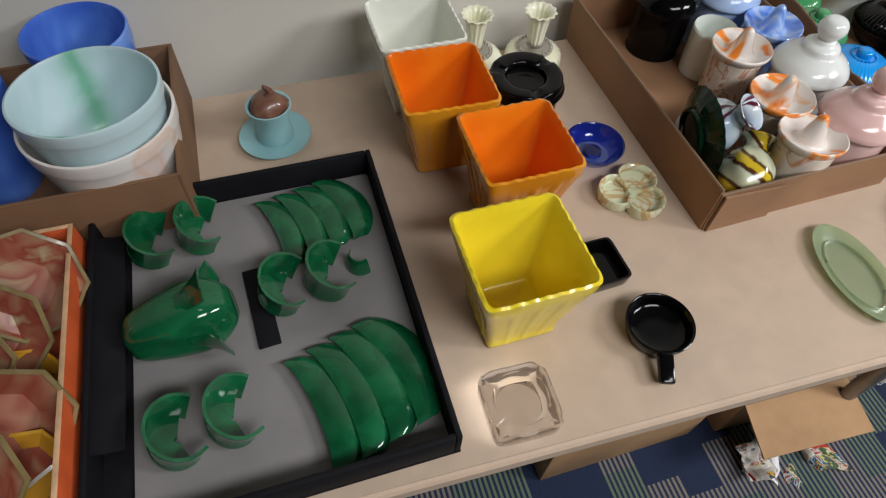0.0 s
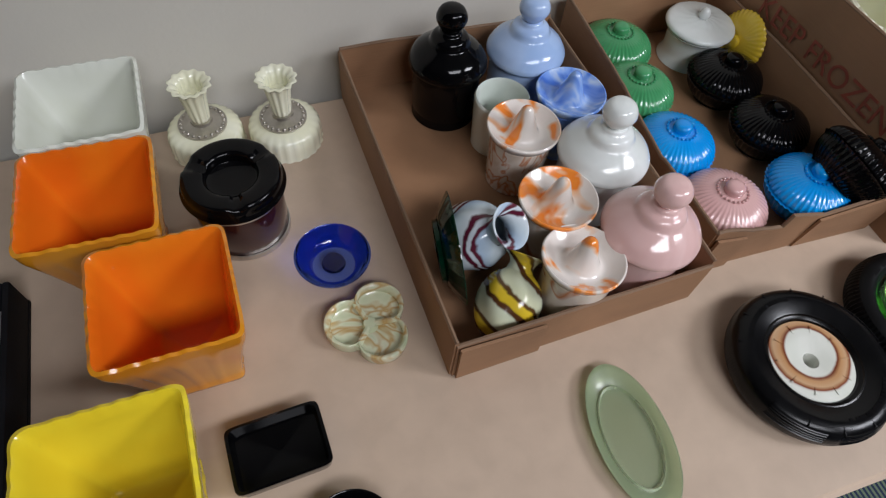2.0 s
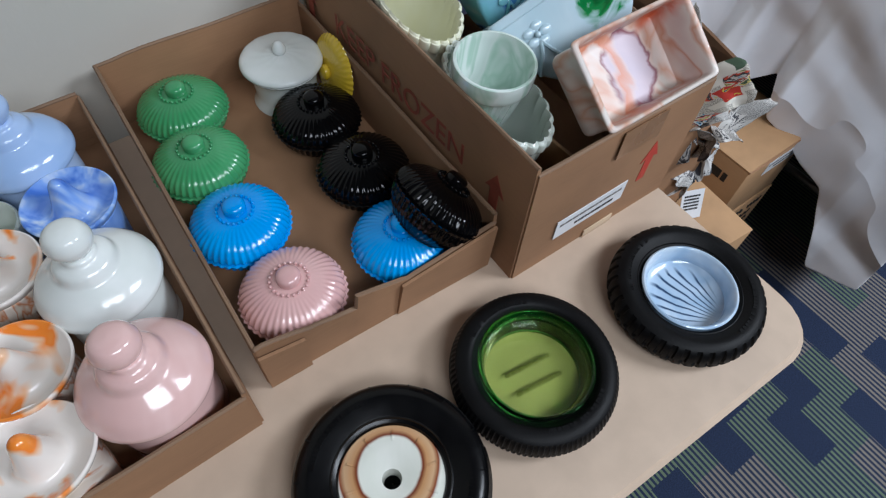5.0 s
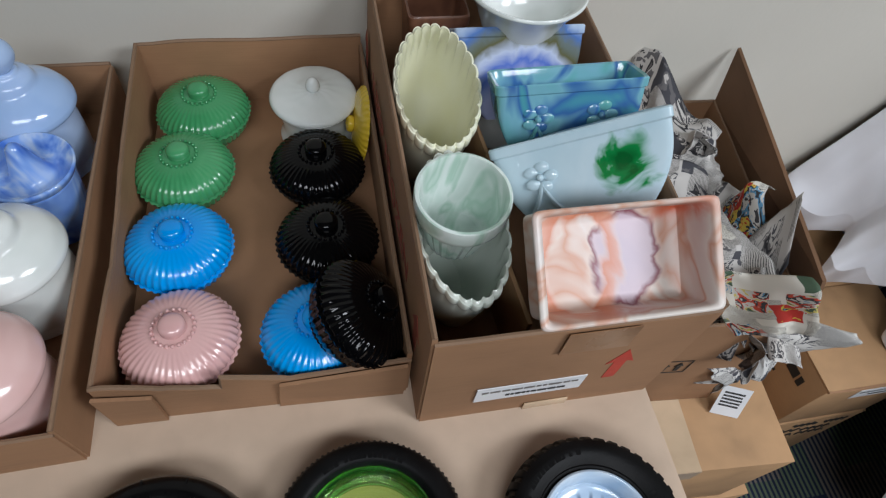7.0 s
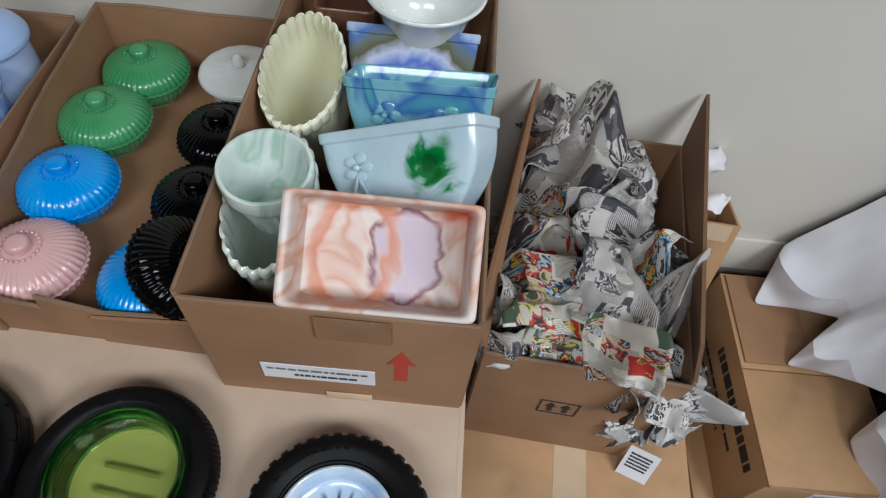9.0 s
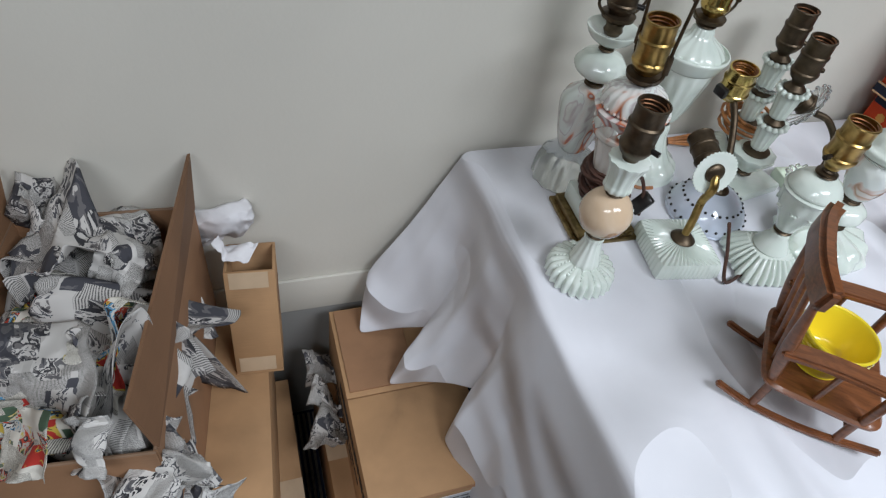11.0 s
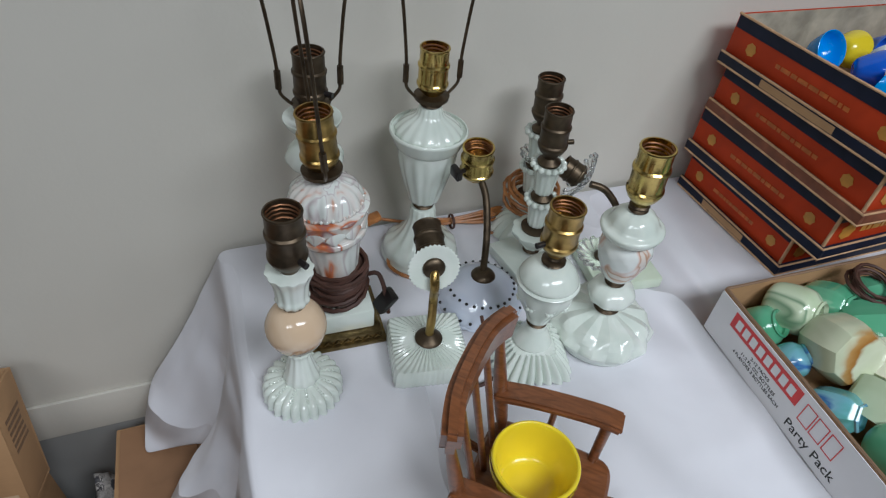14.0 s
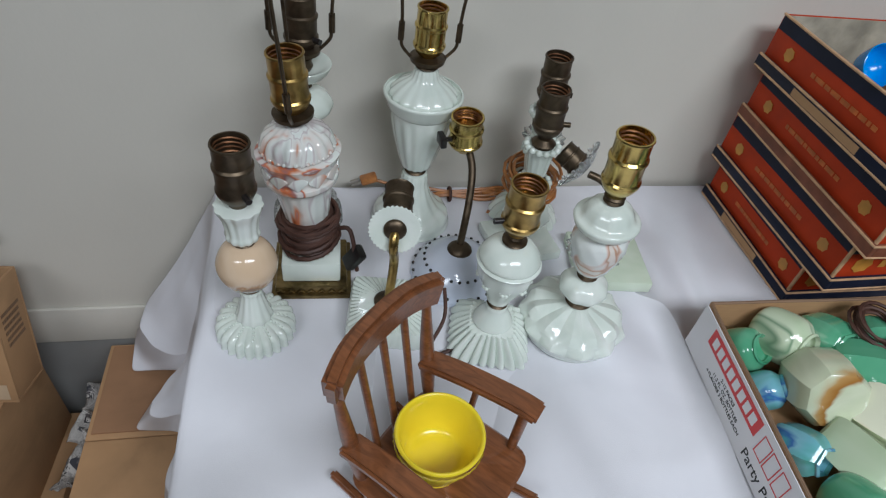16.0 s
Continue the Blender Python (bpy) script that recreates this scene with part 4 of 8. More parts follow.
def green_pieces():
    zf = T + 0.0076
    # crescent pieces overlapped in two fans
    for cx, cy, r, dx, dy in ((0.196, 0.335, 0.05, 0.0245, 0.005), (0.204, 0.117, 0.062, 0.0255, 0.008)):
        for k in range(4):
            t = thing("glass_crescent", "dark green translucent glass crescent overlapping its neighbours", "glass piece", pose(cx + dx * k, cy + dy * k, zf + 0.0015 + 0.0006 * k, 0, 16 - 2 * k, 12 + 2 * k), "fans of green crescents")
            bm = bmesh.new()
            n, m = 24, 6
            for side in (0, 1):
                for i in range(n + 1):
                    a = radians(-78 + 156 * i / n)
                    for j in range(m + 1):
                        u = j / m
                        xo, xi = r * (0.5 * math.cos(a) + 0.12 * math.cos(a) ** 2), -r * 0.3 + r * 0.2 * math.cos(a)
                        x = xi + (xo - xi) * u
                        z = 0.010 * (1 - (1.7 * u - 0.85) ** 2) * math.cos(a) + (0.0018 if side else 0)
                        bm.verts.new((x, r * math.sin(a), z + 0.002))
            bm.verts.ensure_lookup_table()
            q = (n + 1) * (m + 1)
            ix = lambda s, i, j: bm.verts[s * q + i * (m + 1) + j]
            for i in range(n):
                for j in range(m):
                    bm.faces.new((ix(1, i, j), ix(1, i, j + 1), ix(1, i + 1, j + 1), ix(1, i + 1, j)))
                    bm.faces.new((ix(0, i, j), ix(0, i + 1, j), ix(0, i + 1, j + 1), ix(0, i, j + 1)))
                for j in (0, m):
                    bm.faces.new((ix(0, i, j), ix(1, i, j), ix(1, i + 1, j), ix(0, i + 1, j)))
            for i in (0, n):
                for j in range(m):
                    bm.faces.new((ix(0, i, j), ix(0, i, j + 1), ix(1, i, j + 1), ix(1, i, j)))
            bmesh.ops.recalc_face_normals(bm, faces=bm.faces)
            part("crescent", bm, M_DKGREEN, t)
    # open cups lying on their sides
    for x, y, rz in ((0.062, 0.346, 6), (0.112, 0.352, 0), (0.187, 0.253, -5), (0.235, 0.256, 5), (0.077, 0.125, 12), (0.126, 0.131, 8)):
        t = thing("broken_cup", "dark green glass half cup lying on its side", "cup", pose(x, y, zf + 0.006, 0, 22, rz), "half cups in the box")
        part("wall", shell(0.024, 0.027, 0.03, 55, 305, 0.1, -0.22), M_DKGREEN, t)
        part("floor_shard", shell(0.0235, 0.026, 0.005, 70, 290, 0.9, -0.05), M_DKGREEN, t)
    t = thing("glass_chip", "small dark green curved glass piece", "glass piece", pose(0.275, 0.273, zf, 0, 0, 40))
    part("wall", shell(0.016, 0.016, 0.02, 100, 260, 0.12, 0.3), M_DKGREEN, t)
    # the large melon-shaped piece
    t = thing("melon_vase", "dark green glass melon vase lying on its side with pointed petals", "vase", pose(0.088, 0.236, zf + 0.024, 0, 82, 4) @ Matrix.Scale(1.12, 4))
    bm = lathe(fine([(0.0, -0.04), (0.018, -0.038), (0.027, -0.01), (0.031, 0.02), (0.028, 0.034), (0.02, 0.046), (0.014, 0.05)], 4), 48,
               lambda a, r, z, i: (r * (1 + 0.06 * math.cos(5 * a)), z))
    part("body", bm, M_DKGREEN, t)
    for k in range(3):
        p = part("petal", shell(0.03, 0.03, 0.026, -22, 22, 0.1, -0.5), M_DKGREEN, t)
        p.matrix_local = pose(0, 0, 0.012, 0, 0, 90 + 90 * k)


green_pieces()


def paper_box(name, label, x0, x1, y0, y1, h, outside, inside, lip):
    t = thing(name, label, "box", pose((x0 + x1) / 2, (y0 + y1) / 2, T))
    w, d = (x1 - x0) / 2, (y1 - y0) / 2
    part("bottom", block(-w, w, -d, d, 0.0006, 0.004), inside, t)
    for a in ((-w, -w + 0.004, -d, d), (w - 0.004, w, -d, d), (-w + 0.004, w - 0.004, -d, -d + 0.004), (-w + 0.004, w - 0.004, d - 0.004, d)):
        s = part("side_panel", block(*a, 0.0042, h, 0.0008), outside, t)
        sx = 0.0028 if a[0] > 0 else -0.0028 if a[1] < 0 else 0
        part("lip", block(a[0] - 0.0002, a[1] + 0.0002, a[2] - 0.0002, a[3] + 0.0002, h + 0.0002, h + 0.0016, 0.0004), lip, s)
    return t


M_ORBOX = varied("orange_box_paper", (0.55, 0.09, 0.02), 0.6, 0.15, 30, 0.1)
M_TANLIP = varied("worn_tan_edge", (0.58, 0.36, 0.2), 0.7, 0.2, 60, 0.1)
paper_box("octagon_dish_box", "orange paper covered box of octagonal dishes", -0.33, 0.002, 0.06, 0.362, 0.06, M_ORBOX, M_ORBOX, M_TANLIP)
M_OCT = swirled("red_amber_slag", [(0.2, (0.34, 0.26, 0.14)), (0.45, (0.3, 0.12, 0.07)), (0.6, (0.24, 0.05, 0.03)), (0.75, (0.4, 0.32, 0.18))], 16, 2, 0.3)
M_OCT_E = swirled("pale_green_amber", [(0.3, (0.16, 0.12, 0.045)), (0.7, (0.26, 0.2, 0.09))], 20, 2, 0.3)
M_AMBER = swirled("amber_yellow_slag", [(0.3, (0.5, 0.24, 0.02)), (0.7, (0.6, 0.34, 0.03))], 12, 2, 0.3)


def octagon_dish(x, y, z, rx, ry, rz, m1, m2, r=0.055):
    t = thing("octagonal_dish", "octagonal amber and red slag glass dish on edge", "dish", pose(x, y, T + z, rx, ry, rz), "octagonal dishes")
    part("bowl", lathe([(0.0, 0), (r * 0.55, 0), (r * 0.97, 0.02), (r * 0.93, 0.021), (r * 0.52, 0.004), (0.0, 0.004)], 8, None), m1, t, smooth=20)
    part("rim", lathe([(r * 0.97, 0.0205), (r * 1.0, 0.0215), (r * 0.98, 0.0235), (r * 0.92, 0.0222)], 8, None, False), m2, t, smooth=20)


for k, (x, y, z, rx, ry, rz) in enumerate(((-0.045, 0.3, 0.052, 30, 30, 10), (-0.07, 0.252, 0.055, 40, 25, 0), (-0.095, 0.225, 0.06, 45, 15, 10), (-0.05, 0.165, 0.05, 50, 20, 20), (-0.08, 0.12, 0.055, 40, 20, 5), (-0.14, 0.27, 0.055, 25, 10, 0))):
    octagon_dish(x, y, z, rx, ry, rz, M_OCT, M_OCT_E)
for x, y, rx in ((-0.045, 0.12, 10), (-0.09, 0.1, 0), (-0.05, 0.2, 12)):
    octagon_dish(x, y, 0.016, rx, 6, 20, M_AMBER, M_AMBER, 0.045)

paper_box("brown_box", "dark brown box standing behind with large pots in it", -0.34, 0.116, 0.376, 0.602, 0.085, M_CARD_D, M_CARD_D, M_CARD_D)


def big_pot(label, x, y, z, r, h, outside, inside, rx=0.0, ry=0.0):
    t = thing("jardiniere", label, "pot", pose(x, y, T + z, rx, ry, 0), "large round pots")
    part("wall", lathe(fine([(r * 0.62, 0.0), (r * 0.7, 0.002), (r * 0.86, h * 0.4), (r * 0.96, h * 0.8), (r * 0.985, h * 0.84), (r * 1.0, h * 0.98), (r * 0.985, h)], 3), 72, None, False), outside, t)
    part("inner_wall", lathe(fine([(r * 0.985, h), (r * 0.95, h * 0.985), (r * 0.92, h * 0.8), (r * 0.8, h * 0.35), (r * 0.6, 0.008), (0.0005, 0.007)], 3), 72, None, False), inside, t)
    part("base", lathe([(r * 0.62, 0), (0.0005, 0)], 72, None, False), outside, t)


big_pot("pale orange marbled round pot under an aqua one", 0.046, 0.45, 0.006, 0.0775, 0.114, M_SLAG_P, M_SLAG_P)
M_AQUA_O = swirled("pale_aqua_glass", [(0.3, (0.5, 0.68, 0.72)), (0.7, (0.6, 0.75, 0.78))], 8, 1.5, 0.35)
big_pot("aqua round pot with a green streak inside, nested in another", 0.046, 0.45, 0.052, 0.073, 0.098, M_AQUA_O, layered("aqua_glass_green_streak", [(0.3, (0.5, 0.68, 0.73)), (0.7, (0.64, 0.78, 0.82))], [((-0.016, 0.0, 0.05), (0.04, 5.0, 5.0), 0.5, 16, [(0.1, (0.16, 0.46, 0.3)), (0.6, (0.42, 0.66, 0.62))], [(0.05, 0.9), (0.75, 0.0)])], 0.35, 8, 1.5, 0.05), -2, 0)
big_pot("royal blue matt round pot", 0.026, 0.578, 0.006, 0.057, 0.13, M_BLUE_P, M_BLUE_P)
big_pot("dark blue matt round pot", -0.1, 0.5, 0.006, 0.06, 0.13, M_BLUE_P, M_BLUE_P)

# ---- in the first cardboard tray ----
ZA = T + 0.0065


def apothecary_jar(label, x, y, material, r=0.047, h=1.0):
    t = thing("apothecary_jar", label, "jar", pose(x, y, ZA, 0, 0, 30), "lidded apothecary jars")
    part("body", lathe(fine([(0.0, 0), (r * 0.8, 0), (r * 0.86, 0.003), (r * 0.83, 0.012), (r * 0.88, 0.016), (r * 0.88, 0.055), (r * 0.86, 0.068), (r * 0.8, 0.071), (0.0, 0.071)], 3), 56), material, t)
    lid = part("lid", lathe(fine([(r * 0.84, 0.0715), (r * 1.0, 0.0725), (r * 1.015, 0.077), (r * 0.98, 0.081), (r * 0.86, 0.089), (r * 0.62, 0.0975), (r * 0.52, 0.101), (r * 0.45, 0.108), (r * 0.3, 0.112), (r * 0.24, 0.116), (0.0, 0.1165)], 3), 56), material, t)
    part("knob", lathe(fine([(0.0, 0.115), (0.008, 0.116), (0.0115, 0.1185), (0.0165, 0.127), (0.0165, 0.134), (0.0115, 0.1415), (0.0, 0.1435)], 3), 40), material, lid)


apothecary_jar("black glass apothecary jar with a ball knob", 0.779, 0.543, M_BLACK, 0.044)
apothecary_jar("light blue glass apothecary jar with a ball knob", 0.873, 0.537, M_LBLUE, 0.045)
apothecary_jar("white milk glass apothecary jar with a ball knob", 0.886, 0.368, M_WHITE, 0.047)
apothecary_jar("pink glass apothecary jar with a ball knob", 0.8845, 0.269, M_PINK, 0.047)


def sombrero_cup(label, x, y, body, lid_mat, r=0.039, lid=True, lean=(0, 0)):
    t = thing("lidded_cup", label, "cup", pose(x, y, ZA, lean[0], lean[1], random.uniform(0, 360)), "cups with hat lids")
    rb = r * 0.86
    part("body", lathe(fine([(0.0, 0), (rb * 0.82, 0), (rb * 0.9, 0.004), (rb * 0.95, 0.03), (rb, 0.062), (rb, 0.068), (rb * 0.92, 0.068), (rb * 0.86, 0.04), (rb * 0.75, 0.006), (0.0, 0.006)], 3), 48), body, t)
    if lid:
        l = part("hat_lid", lathe(fine([(rb * 0.7, 0.067), (rb * 1.0, 0.0685), (r * 1.0, 0.078), (r * 0.97, 0.081), (r * 0.9, 0.079), (r * 0.6, 0.071), (r * 0.42, 0.073), (r * 0.26, 0.09), (r * 0.16, 0.102), (r * 0.06, 0.106), (0.0, 0.1062)], 3), 48), lid_mat, t)


sombrero_cup("pale mint glass cup without a lid", 0.82, 0.477, M_MILK, M_MILK, 0.036, False)
sombrero_cup("marbled blue glass cup with a hat shaped lid", 0.891, 0.455, M_MBLUE, M_MBLUE)
sombrero_cup("orange and white slag glass cup with a hat shaped lid", 0.819, 0.421, M_SLAG_D, M_SLAG)
sombrero_cup("orange and white slag glass cup with a hat shaped lid", 0.813, 0.325, M_SLAG_D, M_SLAG)
sombrero_cup("orange and white slag glass cup with a hat shaped lid", 0.802, 0.25, M_SLAG_D, M_SLAG, lean=(4, -3))


def swirl_vase(label, x, y, z, rx, rz, material, size=1.0):
    t = thing("swirl_vase", label, "vase", pose(x, y, T + z, rx, 0, rz), "spiral striped vases")
    k = lambda pr: [(r * size, h * size) for r, h in pr]

    def twist(a, r, z, i):
        return r * (1 + 0.035 * math.cos(6 * a + z * 90)), z
    part("body", lathe(fine(k([(0.0, -0.045), (0.02, -0.044), (0.032, -0.025), (0.034, 0.0), (0.027, 0.02), (0.015, 0.031)]), 4), 60, twist, False), material, t)
    part("neck", lathe(fine(k([(0.015, 0.031), (0.0135, 0.037), (0.016, 0.043), (0.022, 0.048), (0.0205, 0.0492), (0.0135, 0.042), (0.0115, 0.034), (0.014, 0.026)]), 3), 48, None, False), material, t)


M_STRIPE = spiral("white_blue_maroon_spiral", [(0.0, (0.62, 0.72, 0.78)), (0.28, (0.7, 0.76, 0.8)), (0.34, (0.1, 0.012, 0.03)), (0.42, (0.1, 0.012, 0.03)), (0.46, (0.66, 0.72, 0.78)), (0.52, (0.66, 0.72, 0.78)), (0.56, (0.12, 0.02, 0.04)), (0.62, (0.12, 0.02, 0.04)), (0.68, (0.45, 0.58, 0.74)), (1.0, (0.62, 0.72, 0.78))], 2, 26)
M_STRIPE_Y = spiral("yellow_brown_cream_spiral", [(0.0, (0.6, 0.62, 0.42)), (0.3, (0.58, 0.62, 0.46)), (0.36, (0.08, 0.03, 0.01)), (0.46, (0.08, 0.03, 0.01)), (0.52, (0.62, 0.44, 0.02)), (0.72, (0.66, 0.48, 0.03)), (0.78, (0.1, 0.05, 0.015)), (0.84, (0.1, 0.05, 0.015)), (0.9, (0.6, 0.62, 0.42)), (1.0, (0.6, 0.62, 0.42))], 2, 26)
swirl_vase("pale blue vase with maroon spiral stripes lying down", 0.735, 0.328, 0.05, -38, -140, M_STRIPE)
swirl_vase("yellow and brown spiral striped vase lying down", 0.742, 0.258, 0.04, -55, -40, M_STRIPE_Y, 0.88)
M_BOTTLE = swirled("bottle_green_glass", [(0.3, (0.001, 0.014, 0.007)), (0.7, (0.002, 0.03, 0.014))], 18, 2, 0.1)
M_BOTTLE.node_tree.nodes["Principled BSDF"].inputs["Coat Weight"].default_value = 0.0
M_BOTTLE.node_tree.nodes["Principled BSDF"].inputs["Specular IOR Level"].default_value = 0.3
t = thing("glass_saucer", "dark green ribbed glass saucer on its edge", "saucer", pose(0.692, 0.315, T + 0.06, 82, 0, 80))
part("saucer", lathe(fine([(0.0, 0.0), (0.03, 0.0), (0.052, 0.012), (0.051, 0.014), (0.028, 0.003), (0.0, 0.003)], 3), 96, lambda a, r, z, i: (r * (1 + 0.012 * math.cos(24 * a)), z)), M_BOTTLE, t)
part("foot_ring", lathe([(0.026, 0.0), (0.027, -0.004), (0.03, -0.004), (0.031, 0.0)], 48, None, False), M_BOTTLE, t)

# ---- in the second cardboard tray ----


def puff_box(label, x, y, material, m=None, r=0.0455, ribs=44, group="ribbed powder boxes"):
    t = thing("powder_box", label, "powder box", m or pose(x, y, ZA, 0, 0, random.uniform(0, 90)), group)

    def rib(a, rr, z, i):
        return rr * (1 + (0.018 * math.cos(ribs * a) if rr > r * 0.45 else 0)), z
    part("body", lathe(fine([(0.0, 0), (r * 0.6, 0), (r * 0.66, 0.002), (r * 0.9, 0.014), (r * 0.98, 0.026), (r * 0.97, 0.03), (0.0, 0.03)], 3), 220, rib), material, t)
    lid = part("lid", lathe(fine([(r * 0.9, 0.0302), (r * 1.0, 0.031), (r * 0.985, 0.036), (r * 0.88, 0.043), (r * 0.65, 0.0495), (r * 0.44, 0.0525), (r * 0.3, 0.0535), (0.0, 0.0535)], 3), 220, rib), material, t)
    part("knob", lathe(fine([(0.0, 0.053), (0.0095, 0.0535), (0.0105, 0.057), (0.01, 0.061), (0.006, 0.0635), (0.0, 0.064)], 3), 28), material, lid)
    bead_ring(lid, r * 0.36, 0.0542, 22, 0.0017, material)
    return t


puff_box("jade green ribbed glass powder box", 1.023, 0.564, M_GREEN)
puff_box("jade green ribbed glass powder box", 1.007, 0.482, M_GREEN)
puff_box("bright blue ribbed glass powder box", 1.006, 0.39, M_CYAN)
puff_box("dusty pink ribbed glass powder box", 1.0115, 0.297, M_PINK_D)
puff_box("black ribbed glass powder box", 1.135, 0.474, M_BLACK)
puff_box("black ribbed glass powder box", 1.138, 0.384, M_BLACK)
puff_box("bright blue ribbed glass powder box", 1.122, 0.29, M_CYAN)
puff_box("black ribbed glass powder box tipped against another", 1.158, 0.288, M_BLACK, pose(1.138, 0.286, T + 0.049, 0, 45, 0))


def white_jar():
    t = thing("powder_box", "white milk glass lidded jar with a pointed knob", "powder box", pose(1.138, 0.553, ZA))
    r = 0.045
    part("body", lathe(fine([(0.0, 0), (r * 0.8, 0), (r * 0.84, 0.004), (r * 0.78, 0.015), (r * 0.84, 0.04), (r * 0.9, 0.048), (0.0, 0.0485)], 3), 56), M_WHITE, t)
    lid = part("lid", lathe(fine([(r * 0.85, 0.049), (r * 1.0, 0.05), (r * 1.0, 0.0535), (r * 0.9, 0.0565), (r * 0.5, 0.059), (r * 0.3, 0.061), (0.0, 0.0615)], 3), 56, lambda a, rr, z, i: (rr, z + 0.0002 * math.sin(14 * a + rr * 200))), M_WHITE, t)
    part("knob", lathe(fine([(0.0, 0.061), (0.006, 0.0615), (0.0075, 0.067), (0.004, 0.074), (0.0, 0.0755)], 3), 24), M_WHITE, lid)


white_jar()
t = thing("ribbed_lid", "ochre yellow ribbed glass lid standing on its edge", "lid", pose(1.1865, 0.52, T + 0.046, 0, -80, 0))
part("lid", lathe(fine([(0.0, 0.0), (0.036, 0.0), (0.0375, 0.004), (0.03, 0.008), (0.012, 0.0105), (0.0, 0.011)], 3), 160, lambda a, r, z, i: (r * (1 + (0.02 * math.cos(36 * a) if r > 0.015 else 0)), z)), M_YEL_G, t)
part("knob", lathe(fine([(0.0, 0.011), (0.008, 0.0112), (0.008, 0.017), (0.0, 0.019)], 3), 24), M_YEL_G, t)

# ---- tyre ashtrays ----


def tyre_ashtray(label, x, y, r, turn, tread, insert, rubber):
    """A small moulded tyre lying flat: tread, rounded shoulder, sidewall with raised marks, and the bead round the insert."""
    t = thing("tyre_ashtray", label, "ashtray", pose(x, y, T, 0, 0, turn), "tyre shaped ashtrays")
    hi = r * insert
    w = 0.034
    count, depth, reach = {"blocks": (40, 0.03, 0.925), "fine": (96, 0.014, 0.95), "bars": (150, 0.004, 0.99)}[tread]

    def mod(a, rr, z, i):
        k = 0.0
        if rr > r * reach:
            half = 1.6 if z > w / 2 else 0.0
            k = -depth * (1 if math.sin(count * a + half) > 0.25 else 0)
        return rr * (1 + k), z
    prof = fine([(hi, 0.004), (r * 0.72, 0.001), (r * 0.88, 0.002), (r * 0.955, 0.006), (r * 0.99, 0.011), (r, w * 0.5), (r * 0.992, w * 0.66), (r * 0.965, w - 0.006), (r * 0.92, w - 0.0022), (r * 0.84, w), (r * 0.76, w - 0.0008), (hi * 1.06, w - 0.006), (hi * 1.0, w - 0.009), (hi * 0.98, w - 0.012)], 3)
    ty = part("tyre", lathe(prof, 480, mod, False), rubber, t, "black moulded rubber tyre", smooth=30)
    part("bead", lathe([(hi * 1.08, w - 0.0062), (hi * 1.1, w - 0.0042), (hi * 1.13, w - 0.0046)], 96, None, False), rubber, ty)
    rnd = random.Random(int(x * 1000))
    # raised lettering too small to read, as bars round the sidewall
    mark = bmesh.new()
    for arc in (60, 240):
        a = arc
        while a < arc + 62:
            step = rnd.uniform(2.6, 4.6)
            if rnd.random() < 0.85:
                mark = joined(mark, moved(block(-0.0019, 0.0019, -r * math.radians(step) * 0.3, r * math.radians(step) * 0.3, 0, 0.0008), pose(r * 0.79 * math.cos(radians(a)), r * 0.79 * math.sin(radians(a)), w - 0.0006, 0, 0, a)))
            a += step
    tagged(part("raised_print", mark, rubber, ty, smooth=0), kind="stuff")
    if tread == "bars":
        for k in range(14):
            a = 360 * k / 14
            part("sidewall_rib", moved(block(-0.005, 0.005, -0.0005, 0.0005, -0.0004, 0.0006), pose(r * 0.885 * math.cos(radians(a)), r * 0.885 * math.sin(radians(a)), w - 0.0012, 0, 9, a)), rubber, ty, smooth=0)
        for a0 in (180, 232, 284, 336):
            for q in range(5):
                rr, zz = r * (0.955 + 0.011 * q), w - 0.0042 - 0.0026 * q
                arcp = [(rr * math.cos(radians(a0 + d)), rr * math.sin(radians(a0 + d)), zz) for d in range(0, 44, 4)]
                part("tread_line", tube(arcp, 0.0009, 5), rubber, ty)
    return t, hi, w


M_GLOSSRUBBER = varied("glossy_black_rubber", (0.003, 0.003, 0.0035), 0.24, 0.3, 60, 0.1, fine=300)
M_GLOSSRUBBER.node_tree.nodes["Principled BSDF"].inputs["Specular IOR Level"].default_value = 0.22
t, hi, w = tyre_ashtray("rubber tyre ashtray with a brown swirled white glass insert", 0.997, 0.118, 0.077, 20, "bars", 0.54, M_GLOSSRUBBER)
M_SPIRAL = layered("white_brown_spiral", [(0.3, (0.66, 0.68, 0.6)), (0.7, (0.76, 0.76, 0.7))],
                   [((0.005, 0.006, 0.02), (0.064, 0.06, 0.5), 0.07, 18, [(0.36, (0.62, 0.5, 0.38)), (0.42, (0.16, 0.03, 0.01)), (0.47, (0.5, 0.27, 0.12)), (0.56, (0.56, 0.36, 0.2)), (0.62, (0.2, 0.04, 0.012)), (0.66, (0.7, 0.66, 0.58))], [(0.38, 0.0), (0.41, 1.0), (0.62, 1.0), (0.67, 0.0)])], 0.15)
ins = part("glass_insert", lathe(fine([(hi * 0.5, 0.003), (hi * 0.95, 0.004), (hi * 1.0, 0.02), (hi * 0.985, 0.025), (hi * 0.93, 0.0255), (hi * 0.8, 0.0265), (hi * 0.62, 0.027), (hi * 0.45, 0.026), (hi * 0.22, 0.024), (hi * 0.18, 0.022), (hi * 0.16, 0.006)], 3), 72, None, False), M_SPIRAL, t, "white glass hub with brown spiral")
part("hub_hole", lathe([(hi * 0.17, 0.007), (0.0005, 0.0065)], 24, None, False), M_BLACK, ins)
